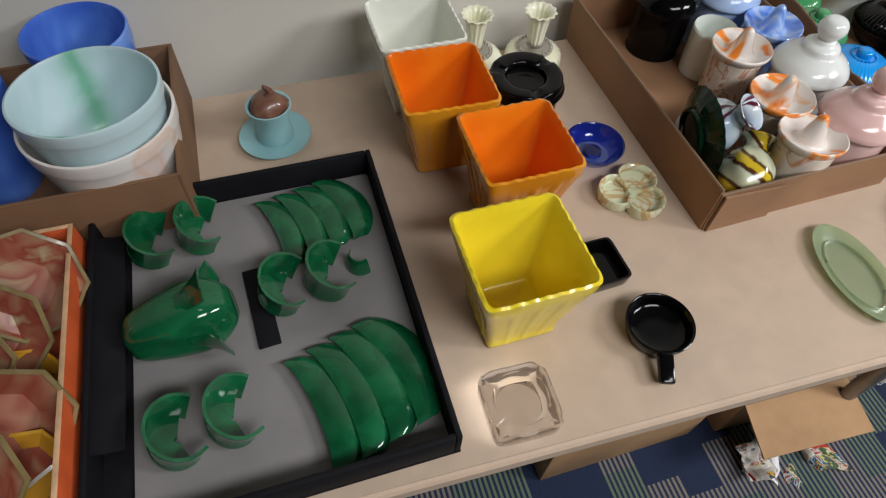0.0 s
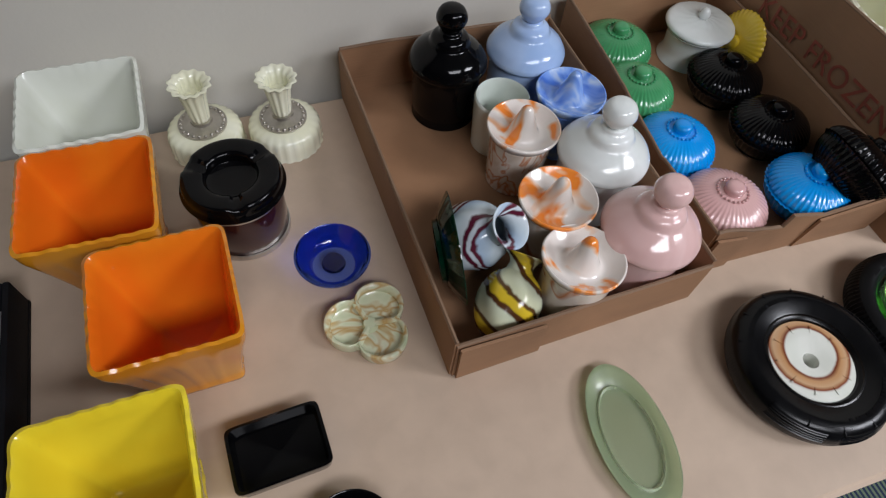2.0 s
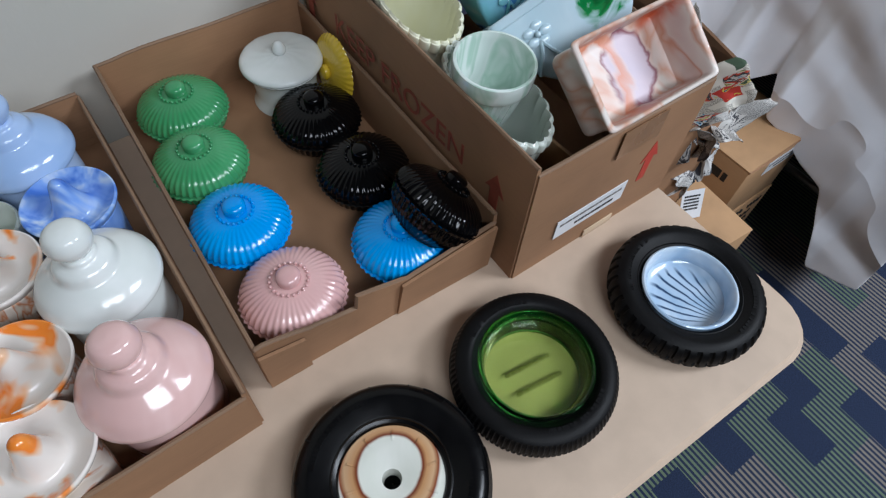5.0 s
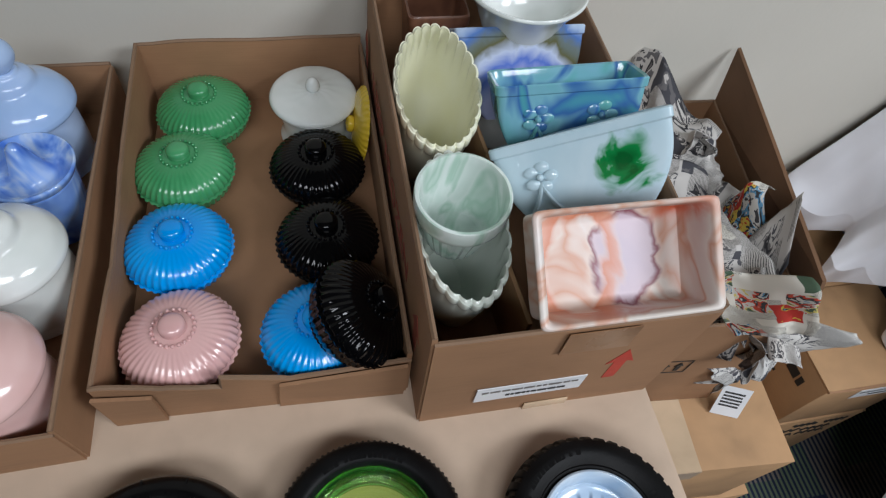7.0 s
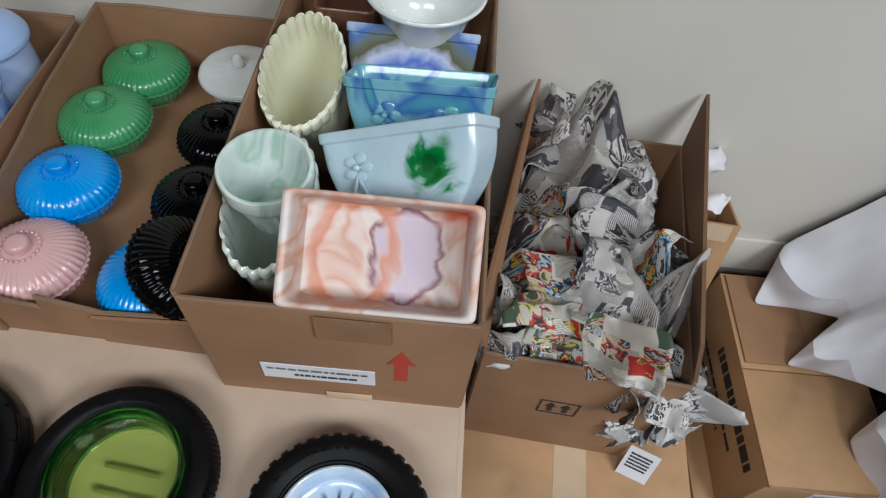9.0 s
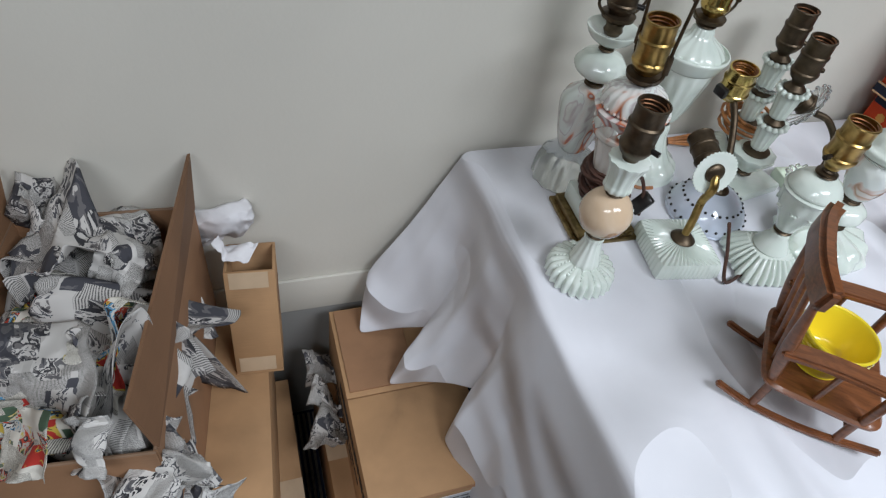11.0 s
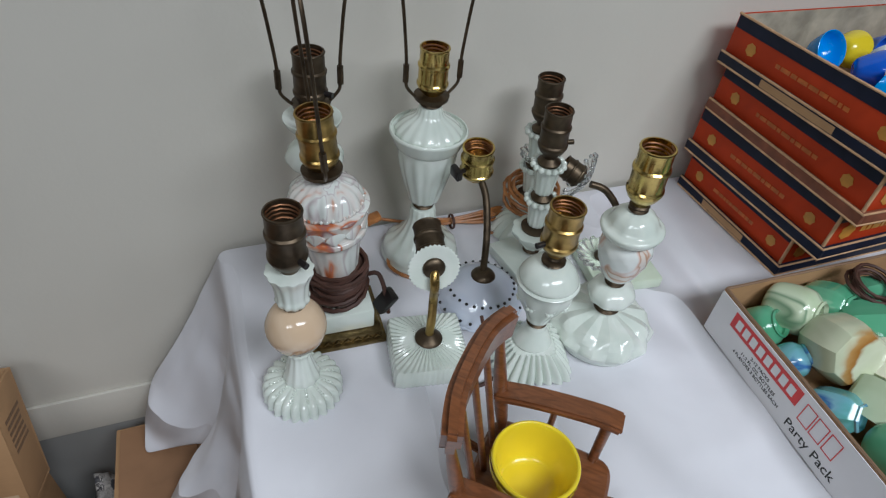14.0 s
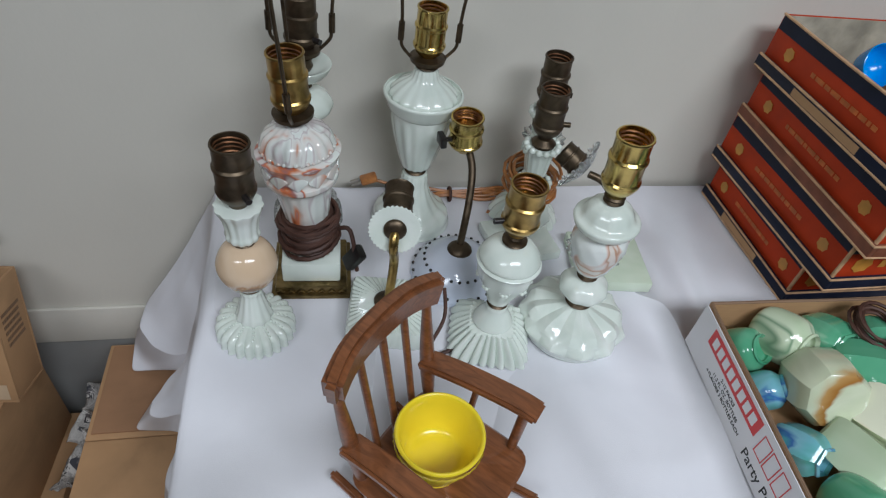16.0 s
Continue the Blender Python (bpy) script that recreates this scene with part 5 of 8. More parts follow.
for k in range(10):
    a = 2 * math.pi * k / 10
    part("moulded_bar", moved(block(-0.004, 0.004, -0.0008, 0.0008, 0, 0.0005), pose(hi * 0.78 * math.cos(a), hi * 0.78 * math.sin(a), 0.0268, 0, 0, math.degrees(a))), M_SPIRAL, ins)

t, hi, w = tyre_ashtray("rubber tyre ashtray with a clear green glass insert", 1.147, 0.124, 0.0735, 0, "fine", 0.66, M_RUBBER)
ins = part("glass_insert", lathe(fine([(0.0, 0.003), (hi * 0.85, 0.003), (hi * 0.86, 0.006), (hi * 0.82, 0.0075), (0.0, 0.007)], 3), 72), M_LIME_GLASS, t, "pale green glass dish floor")
ins.visible_shadow = False
part("glass_rim", lathe(fine([(hi * 0.865, 0.004), (hi * 0.97, 0.006), (hi * 1.0, 0.03), (hi * 1.04, 0.0345), (hi * 0.97, 0.036), (hi * 0.9, 0.026), (hi * 0.865, 0.008), (hi * 0.865, 0.004)], 3), 72, None, False), M_WALL_GLASS, t, "thick green glass rim").visible_shadow = False
M_UNDER = varied("pale_olive_paper", (0.19, 0.2, 0.07), 0.7, 0.08, 30, 0)
part("backing", lathe([(0.0005, 0.0022), (hi * 0.95, 0.0022), (hi * 0.95, 0.001)], 48, None, False), M_UNDER, t)
print_bars(ins, pose(0.004, 0.008, 0.0072, 0, 0, -8), 0.05, 0.007, 1, M_LIME_GLASS, 5)
print_bars(ins, pose(0.002, -0.011, 0.0072, 0, 0, -8), 0.05, 0.007, 1, M_LIME_GLASS, 6)

t, hi, w = tyre_ashtray("rubber tyre ashtray with a marbled blue glass insert", 1.317, 0.1, 0.0735, 30, "blocks", 0.6, M_RUBBER)
M_BLUEVEIN = fanned("blue_white_fan", [(0.3, (0.3, 0.44, 0.62)), (0.55, (0.46, 0.58, 0.72)), (0.75, (0.6, 0.68, 0.76))], (0.03, 0.06, 0.13), (-0.012, -0.05, 0.0), 44)
part("glass_insert", lathe(fine([(0.0, 0.003), (hi * 0.85, 0.003), (hi * 0.97, 0.006), (hi * 1.0, 0.026), (hi * 1.02, 0.03), (hi * 0.95, 0.0305), (hi * 0.86, 0.022), (hi * 0.78, 0.012), (0.0, 0.011)], 3), 72), M_BLUEVEIN, t, "blue and white marbled glass dish")

# ---- folded tabs and tape on the cartons' fronts ----
bt = B.matrix_world.translation
bloc = lambda x, y, z: (x - bt.x, y - bt.y, z - bt.z)
part("corner_tab", panel(bloc(0.957, 0.2465, T + 0.001), bloc(0.996, 0.2455, T + 0.001), bloc(0.997, 0.2445, T + 0.052), bloc(0.957, 0.245, T + 0.061), 0.003), M_CARD, B, smooth=0)
part("front_tab", panel(bloc(1.085, 0.244, T + 0.001), bloc(1.189, 0.2395, T + 0.001), bloc(1.19, 0.237, T + 0.066), bloc(1.09, 0.2415, T + 0.05), 0.003), M_CARD, B, smooth=0)
ct = C.matrix_world.translation
M_OLDTAPE = varied("old_brown_tape", (0.285, 0.155, 0.08), 0.28, 0.12, 30, 0.15)
part("tape", block(1.292 - ct.x, 1.346 - ct.x, 0.2085 - ct.y, 0.2092 - ct.y, T + 0.118 - ct.z, T + 0.151 - ct.z), M_OLDTAPE, C, "old brown parcel tape", smooth=0)
at = A.matrix_world.translation
part("corner_tab", panel((0.675 - at.x, 0.2145 - at.y, 0.001), (0.76 - at.x, 0.2165 - at.y, 0.001), (0.758 - at.x, 0.2155 - at.y, 0.055), (0.674 - at.x, 0.2135 - at.y, 0.062), 0.003), M_CARD, A, smooth=0)
# ---- in the tall carton: planters ----
def oblong(label, m, half_l, half_w, h, material, power=8, ruffle=0.0, ruffles=0, cat="planter", belly=0.55, relief=0.0):
    """A long planter that narrows to a rounded foot; the rim lies at local z = 0."""
    t = thing("oblong_planter", label, cat, m, "marbled glass planters")
    sq = squared(power) if power else (lambda a, r, z, i: (r, z))

    def out(a, r, z, i):
        rr, zz = sq(a, r, z, i)
        if ruffle and z > -h * 0.12:
            lobe = abs(math.cos(ruffles * a / 2)) ** 0.6
            rr *= 1 + ruffle * (lobe - 0.7)
            zz += 0.02 * ruffle * lobe
        if relief and -h * 0.75 < z < -h * 0.2:
            rr *= 1 + relief * math.sin(9 * a) * math.sin(z * 160)
        return rr, zz
    prof = fine([(belly * 0.9, -h), (belly, -h * 0.98), (belly + (1 - belly) * 0.55, -h * 0.72), (0.92, -h * 0.35), (0.96, -h * 0.12), (1.0, -h * 0.07), (1.0, -0.001), (0.97, 0.0)], 3)
    sc = Matrix.Diagonal((half_l, half_w, 1, 1))
    part("outer_wall", moved(lathe(prof, 312, out, False), sc), material, t)
    ins = fine([(0.97, 0.0), (0.91, -0.002), (0.88, -h * 0.3), (belly * 1.0, -h * 0.86), (belly * 0.6, -h * 0.92), (0.0005, -h * 0.92)], 3)
    part("inner_wall", moved(lathe(ins, 312, out, False), sc), material, t)
    part("base", moved(lathe([(belly * 0.9, -h), (0.0005, -h)], 240, sq, False), sc), material, t)
    return t


oblong("ivory oval vase with a beaded scalloped rim", pose(1.2415, 0.441, 0.905, 17, 0, -2), 0.037, 0.061, 0.155, M_IVORY, 0, 0.05, 26, "vase", 0.5)
oblong("pale mint scalloped oval vase with a pot inside", pose(1.239, 0.312, 0.884, 9, 0, 0), 0.036, 0.066, 0.13, M_MILK, 0, 0.055, 24, "vase", 0.55)


def ribbed_pot():
    t = thing("flower_pot", "small pale mint ribbed glass flower pot", "flower pot", pose(1.238, 0.325, 0.85, 5, 0, 0))
    rib = lambda a, r, z, i: (r * (1 + (0.025 * math.cos(26 * a) if z < 0.044 else 0)), z)
    part("wall", lathe(fine([(0.02, 0.0), (0.022, 0.001), (0.029, 0.03), (0.032, 0.043), (0.036, 0.047), (0.0365, 0.062), (0.035, 0.064)], 3), 104, rib, False), M_MINT_SLAG, t)
    part("inner_wall", lathe(fine([(0.035, 0.064), (0.0325, 0.062), (0.029, 0.04), (0.02, 0.005), (0.0005, 0.004)], 3), 104, None, False), M_MINT_SLAG, t)
    part("base", lathe([(0.02, 0), (0.0005, 0)], 104, None, False), M_MINT_SLAG, t)


ribbed_pot()


def footed_bowl():
    t = thing("footed_bowl", "white milk glass footed bowl with a rolled rim", "bowl", pose(1.341, 0.54, T + 0.008))
    part("foot", lathe(fine([(0.0, 0), (0.032, 0), (0.034, 0.004), (0.02, 0.012), (0.012, 0.03), (0.011, 0.09), (0.016, 0.118), (0.0, 0.119)], 3), 48), M_WHITE, t)
    part("bowl", lathe(fine([(0.0, 0.118), (0.018, 0.118), (0.034, 0.135), (0.046, 0.165), (0.056, 0.18), (0.0585, 0.184), (0.055, 0.1855), (0.044, 0.172), (0.03, 0.142), (0.0, 0.124)], 3), 64), M_WHITE, t)


footed_bowl()
oblong("orange brown glass planter at the back of the carton", pose(1.262, 0.565, 0.9, 0, 0, 0), 0.03, 0.028, 0.13, M_BROWN_CLAY, 10, cat="planter")


def set_by(p, along, back):
    """A placing at p whose x runs along and whose y runs back as nearly as may be."""
    x = Vector(along).normalized()
    y = Vector(back)
    y = (y - x * y.dot(x)).normalized()
    return Matrix.Translation(p) @ Matrix((x, y, x.cross(y))).transposed().to_4x4()


def boat_planter(label, m, half_l, width, h, material):
    """A rectangular planter with straight long sides and ends that curve under like a boat; its front rim is the x axis."""
    t = thing("oblong_planter", label, "planter", m, "marbled glass planters")
    seg, sq = 160, squared(16)

    def walls(rows, inside):
        bm = bmesh.new()
        rings = []
        for d, thin in rows:
            u = d / h
            hl = half_l * (1 - 0.05 * u - 0.42 * max(0.0, (u - 0.15) / 0.85) ** 2.4) - thin
            hw = width / 2 * (1 - 0.3 * u) - thin
            ring = []
            for k in range(seg):
                a = 2 * math.pi * k / seg
                f = sq(a, 1.0, 0, 0)[0]
                ring.append(bm.verts.new((hl * f * math.cos(a), width / 2 + hw * f * math.sin(a), -d)))
            rings.append(ring)
        for p, q in zip(rings, rings[1:]):
            for k in range(seg):
                bm.faces.new((p[k], q[k], q[(k + 1) % seg], p[(k + 1) % seg]))
        bm.faces.new(rings[-1])
        bmesh.ops.recalc_face_normals(bm, faces=bm.faces)
        return bm
    part("outer_wall", walls([(0.0, 0.0012), (0.0012, 0.0), (0.008, 0.0), (0.0095, 0.0016)] + [(0.0095 + (h - 0.0095) * k / 12, 0.0016) for k in range(1, 13)], False), material, t)
    part("inner_wall", walls([(0.0, 0.0012), (0.001, 0.0036)] + [(0.001 + (h - 0.008) * k / 10, 0.0052) for k in range(1, 11)], True), material, t)
    return t


M_BLUESLAG = layered("blue_olive_slag", [(0.3, (0.5, 0.62, 0.8)), (0.7, (0.66, 0.74, 0.82))],
                     [((0.0, 0.0, -0.085), (0.13, 1.0, 0.14), 0.2, 30, [(0.25, (0.5, 0.52, 0.78)), (0.4, (0.12, 0.2, 0.62)), (0.48, (0.55, 0.62, 0.8)), (0.55, (0.13, 0.13, 0.06)), (0.62, (0.16, 0.2, 0.2)), (0.68, (0.1, 0.2, 0.5)), (0.8, (0.5, 0.62, 0.8))], [(0.0, 1.0), (0.68, 1.0), (0.85, 0.0)])])
M_BLUESPLASH = layered("pale_blue_glass_green_splash", [(0.3, (0.46, 0.62, 0.7)), (0.7, (0.56, 0.7, 0.77))],
                       [((0.032, 0.0, -0.032), (0.05, 1.0, 0.05), 0.85, 42, [(0.1, (0.004, 0.1, 0.02)), (0.3, (0.01, 0.22, 0.05)), (0.55, (0.3, 0.55, 0.5))], [(0.28, 1.0), (0.5, 0.0)])], 0.13)
M_TEAL = swirled("teal_slag", [(0.25, (0.1, 0.34, 0.3)), (0.4, (0.16, 0.42, 0.46)), (0.5, (0.2, 0.44, 0.54)), (0.58, (0.05, 0.15, 0.4)), (0.68, (0.09, 0.34, 0.4)), (0.85, (0.2, 0.44, 0.36))], 15, 2.0, 0.1)
boat_planter("white planter with blue rings and olive swirls", set_by((1.333, 0.509, 0.9105), (1, 0, 0), (0, 0.8, -0.6)), 0.064, 0.05, 0.085, M_BLUESLAG)


def moulded_flowers(t, spots, y, z, material, size=0.006):
    """Raised five-petalled flowers with curved stems on a planter's long side."""
    for x in spots:
        for k in range(5):
            a = 2 * math.pi * k / 5
            part("petal", moved(beads(0, 0, 1, size), pose(x + 1.35 * size * math.cos(a), y, z + 1.35 * size * math.sin(a)) @ Matrix.Diagonal((1, 0.22, 0.75, 1))), material, t)
        part("flower_eye", moved(beads(0, 0, 1, size * 0.5), pose(x, y - 0.0015, z)), material, t)
        for s in (-1, 1):
            part("stem", tube(bend([(x, y, z - size), (x + s * 0.006, y + 0.001, z - 0.02), (x + s * 0.016, y + 0.004, z - 0.034)], 5), 0.0018, 6), material, t)


TE = boat_planter("teal and blue slag glass planter with moulded flowers", set_by((1.3445, 0.406, 0.9335), (0.12, -0.01, 0.012), (0, 0.88, -0.42)), 0.064, 0.052, 0.08, M_TEAL)
PB = boat_planter("pale blue glass planter with a green splash", set_by((1.3275, 0.353, 0.9365), (0.113, -0.022, 0.058), (0.4, 0.6, -0.6)), 0.07, 0.056, 0.078, M_BLUESPLASH)
M_PEACH = layered("peach_violet_slag", [(0.3, (0.64, 0.56, 0.52)), (0.47, (0.7, 0.64, 0.58)), (0.52, (0.58, 0.32, 0.22)), (0.56, (0.66, 0.52, 0.45)), (0.62, (0.7, 0.64, 0.6)), (0.75, (0.62, 0.5, 0.44))],
                  [((0.014, 0.0, -0.062), (0.05, 0.06, 0.1), 0.5, 24, [(0.2, (0.5, 0.42, 0.5)), (0.5, (0.56, 0.46, 0.52)), (0.58, (0.22, 0.06, 0.08)), (0.64, (0.7, 0.6, 0.54))], [(0.6, 1.0), (0.7, 0.0)]),
                   ((-0.022, 0.0, -0.062), (0.05, 0.08, 0.12), 0.5, 20, [(0.45, (0.7, 0.62, 0.55)), (0.56, (0.58, 0.2, 0.1)), (0.68, (0.62, 0.3, 0.2)), (0.78, (0.7, 0.6, 0.52))], [(0.46, 0.0), (0.56, 0.9), (0.66, 0.8), (0.78, 0.0)]),
                   ((0.058, 0.04, -0.03), (0.04, 0.04, 0.06), 0.9, 26, [(0.2, (0.6, 0.1, 0.02)), (0.5, (0.66, 0.34, 0.26))], [(0.3, 0.9), (0.62, 0.0)])], 0.42, 8, 1.6, 0.03)
oblong("peach and violet marbled rectangular glass planter", pose(1.3345, 0.2385, 0.9285, 36, 0, 0), 0.067, 0.0395, 0.046, M_PEACH, 22, cat="planter", belly=0.86, relief=0.012)
moulded_flowers(TE, (-0.028, 0.026), 0.0035, -0.03, M_TEAL)
moulded_flowers(PB, (-0.034,), 0.0035, -0.03, M_BLUESPLASH, 0.006)
for x, y, h in ((1.286, 0.3, 0.08), (1.288, 0.42, 0.1), (1.395, 0.53, 0.1)):
    solo("card_divider", block(-0.002, 0.002, -0.05, 0.05, 0, h, 0.0006), M_CARD_L, "brown cardboard divider inside the carton", "divider", pose(x, y, T + 0.0065, 0, 0, 4))

# ---- cartons and crumpled newspaper between the tables ----
M_NEWS = [make_newspaper("newsprint_grey", (0.5, 0.48, 0.455), False), make_newspaper("newsprint_white", (0.64, 0.62, 0.59), False), make_newspaper("newsprint_colour", (0.64, 0.61, 0.54), True)]


M_COMIC = make_newspaper("newsprint_bold", (0.55, 0.54, 0.52), False)


def crumpled_sheet(seed, size, material, m, relief=0.035, name="newspaper", label="crumpled sheet of printed newspaper stuffed in a carton", group="crumpled newspapers"):
    """A sheet with many sharp folds, drawn together and bent over its middle."""
    rnd = random.Random(seed)
    off = Vector((rnd.uniform(0, 50), rnd.uniform(0, 50), rnd.uniform(0, 50)))
    n = 26
    bm = bmesh.new()
    uv = bm.loops.layers.uv.new("UVMap")
    folds = [(rnd.uniform(0, math.pi), rnd.uniform(-0.42, 0.42), rnd.choice((-1, 1)) * rnd.uniform(0.7, 1.6)) for _ in range(14)]
    small = [(rnd.uniform(0, math.pi), rnd.uniform(-0.45, 0.45), rnd.choice((-1, 1)) * rnd.uniform(0.3, 0.8)) for _ in range(16)]
    bow, way = rnd.uniform(0.5, 1.1), rnd.uniform(0, math.pi)
    vs, st = [], []
    for i in range(n + 1):
        for j in range(n + 1):
            u, v = i / n - 0.5, j / n - 0.5
            w = noise.noise_vector(Vector((u * 2.2, v * 2.2, 0)) + off) * 0.2
            pu, pv = u + w.x, v + w.y
            z = sum(k * abs(math.cos(a) * pu + math.sin(a) * pv - c) for a, c, k in folds + small)
            far = math.cos(way) * u + math.sin(way) * v
            edge = max(abs(u), abs(v)) * 2
            q = Vector((u * size * 0.66 + w.y * relief * 1.4, v * size * 0.66 + w.z * relief * 1.4, z * relief * 0.75))
            q.z -= far * far * size * bow * 0.7 + (u * u + v * v) * size * 0.2
            q.z += 0.012 * size / 0.2 * noise.noise(Vector((u * 7, v * 7, 3)) + off) * edge
            vs.append(bm.verts.new(q))
            st.append((u + 0.5 + seed * 0.37, v + 0.5 + seed * 0.61))
    k = n + 1
    for i in range(n):
        for j in range(n):
            c = (i * k + j, (i + 1) * k + j, (i + 1) * k + j + 1, i * k + j + 1)
            f = bm.faces.new([vs[x] for x in c])
            for lp, x in zip(f.loops, c):
                lp[uv].uv = st[x]
    bmesh.ops.triangulate(bm, faces=bm.faces)
    ob = solo(name, bm, material, label, "newspaper", m, group, smooth=28)
    md = ob.modifiers.new("thickness", "SOLIDIFY")
    md.thickness = 0.0005
    return ob


D = carton("cardboard_carton", "open brown carton heaped with crumpled newspaper", [(1.434, 0.29), (1.648, 0.272), (1.69, 0.612), (1.478, 0.618)], 0.452, (0.24, 0.245, 0.245, 0.245))
dl = D.matrix_world.translation
dloc = lambda x, y, z: (x - dl.x, y - dl.y, z - dl.z)
# Right flap takes the darker board: its shade is put into the colour.
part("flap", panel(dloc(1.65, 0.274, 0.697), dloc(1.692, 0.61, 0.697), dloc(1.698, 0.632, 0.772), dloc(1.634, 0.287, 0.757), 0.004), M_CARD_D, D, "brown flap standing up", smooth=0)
part("flap", panel(dloc(1.433, 0.292, 0.697), dloc(1.477, 0.616, 0.697), dloc(1.485, 0.633, 0.768), dloc(1.422, 0.3, 0.728), 0.004), M_CARD, D, "brown flap standing up", smooth=0)
fr = part("handling_mark", joined(block(-0.023, 0.023, -0.018, -0.0165, 0, 0.0005), block(-0.023, 0.023, 0.0165, 0.018, 0, 0.0005), block(-0.023, -0.0215, -0.0165, 0.0165, 0, 0.0005), block(0.0215, 0.023, -0.0165, 0.0165, 0, 0.0005)), M_INK, D, smooth=0)
fr.matrix_local = on_face(dloc(1.536, 0.2785, 0.583), (-0.084, -1, 0), (0, 0, 1))
for x in (-0.009, 0.009):
    a = part("handling_arrow", moved(arrow(0.013, 0.024), pose(x, -0.012, 0)), M_INK, fr, smooth=0)

rnd = random.Random(11)
spots = [(1.505, 0.575, 0.695, 0), (1.535, 0.53, 0.69, 0), (1.60, 0.555, 0.695, 1), (1.622, 0.53, 0.68, 0), (1.495, 0.5, 0.69, 2), (1.555, 0.495, 0.695, 0), (1.615, 0.49, 0.69, 1), (1.485, 0.45, 0.69, 2), (1.535, 0.445, 0.698, 2), (1.59, 0.44, 0.695, 0), (1.612, 0.435, 0.68, 0),
         (1.49, 0.4, 0.685, 2), (1.545, 0.395, 0.695, 0), (1.6, 0.39, 0.69, 2), (1.605, 0.375, 0.675, 0), (1.475, 0.35, 0.68, 0), (1.525, 0.345, 0.692, 2), (1.575, 0.345, 0.685, 1), (1.6, 0.335, 0.675, 0), (1.468, 0.33, 0.678, 1), (1.55, 0.335, 0.68, 0), (1.6, 0.338, 0.672, 0)]
for k, (x, y, z, c) in enumerate(spots):
    place = pose(x, y, z + rnd.uniform(-0.012, 0.006), rnd.uniform(-40, 34), rnd.uniform(-38, 38), rnd.uniform(0, 360))
    crumpled_sheet(k + 1, 0.12 + 0.025 * (k % 3), M_NEWS[c], place, 0.036)
for k, (x, y, z, c) in enumerate(spots[::2]):
    crumpled_sheet(140 + k, 0.085 + 0.02 * (k % 3), M_NEWS[2 if x < 1.575 and y < 0.5 else 1], pose(1.55 + (x - 1.55) * 0.8 + rnd.uniform(-0.01, 0.01), y + rnd.uniform(-0.01, 0.02), z + 0.014, rnd.uniform(-60, 40), rnd.uniform(-50, 50), rnd.uniform(0, 360)), 0.022)
for k, (u, v) in enumerate([(0.2, 0.2), (0.7, 0.2), (0.3, 0.55), (0.7, 0.55), (0.3, 0.85), (0.7, 0.85)]):
    crumpled_sheet(40 + k, 0.2, M_NEWS[k % 2], pose(1.46 + 0.18 * u + 0.03 * v, 0.32 + 0.25 * v, 0.61, 0, 0, k * 60), 0.03)
crumpled_sheet(67, 0.11, M_NEWS[0], pose(1.628, 0.275, 0.672, 40, 18, 30), 0.024, label="crumpled newspaper hanging over the carton's edge")
crumpled_sheet(63, 0.085, M_NEWS[1], pose(1.458, 0.287, 0.684, 62, -10, 20), 0.02, label="crumpled newspaper hanging over the carton's edge")
crumpled_sheet(64, 0.11, M_NEWS[0], pose(1.525, 0.602, 0.725, 66, 28, 6), 0.02, label="crumpled newspaper standing up against the wall")
for k in range(4):
    crumpled_sheet(74 + k, 0.066, M_COMIC, pose(1.664 + 0.005 * k, 0.262 + 0.003 * k, 0.578 - 0.014 * k, 60 - 35 * k, 20 + 25 * k, 60 + 80 * k), 0.02, label="bold printed newspaper crushed to a ball on the carton")
for k, (x, y, z, size, c, tilt) in enumerate([(1.465, 0.308, 0.69, 0.095, 1, 50), (1.508, 0.31, 0.708, 0.09, 2, 30), (1.552, 0.308, 0.704, 0.085, 2, 36), (1.592, 0.3, 0.69, 0.09, 1, 40), (1.625, 0.29, 0.672, 0.09, 0, 50), (1.652, 0.282, 0.64, 0.075, 1, 40)]):
    crumpled_sheet(170 + k, size, M_NEWS[c], pose(x, y, z, tilt, -12 + 9 * (k % 3), 15 - 10 * k), 0.024, label="crumpled newspaper hanging over the carton's edge")
crumpled_sheet(79, 0.095, M_NEWS[1], pose(1.64, 0.27, 0.645, 50, 20, 10), 0.022, label="crumpled newspaper hanging over the carton's edge")
lab = solo("paper_tag", block(-0.02, 0.02, -0.027, 0.027, 0, 0.0006), M_LABEL, "white printed paper slip hanging from the newspaper", "paper slip", pose(1.664, 0.252, 0.478, 66, 0, -22))
print_bars(lab, Matrix.Translation((0, 0.004, 0.0005)), 0.03, 0.03, 5, M_INK, 9)


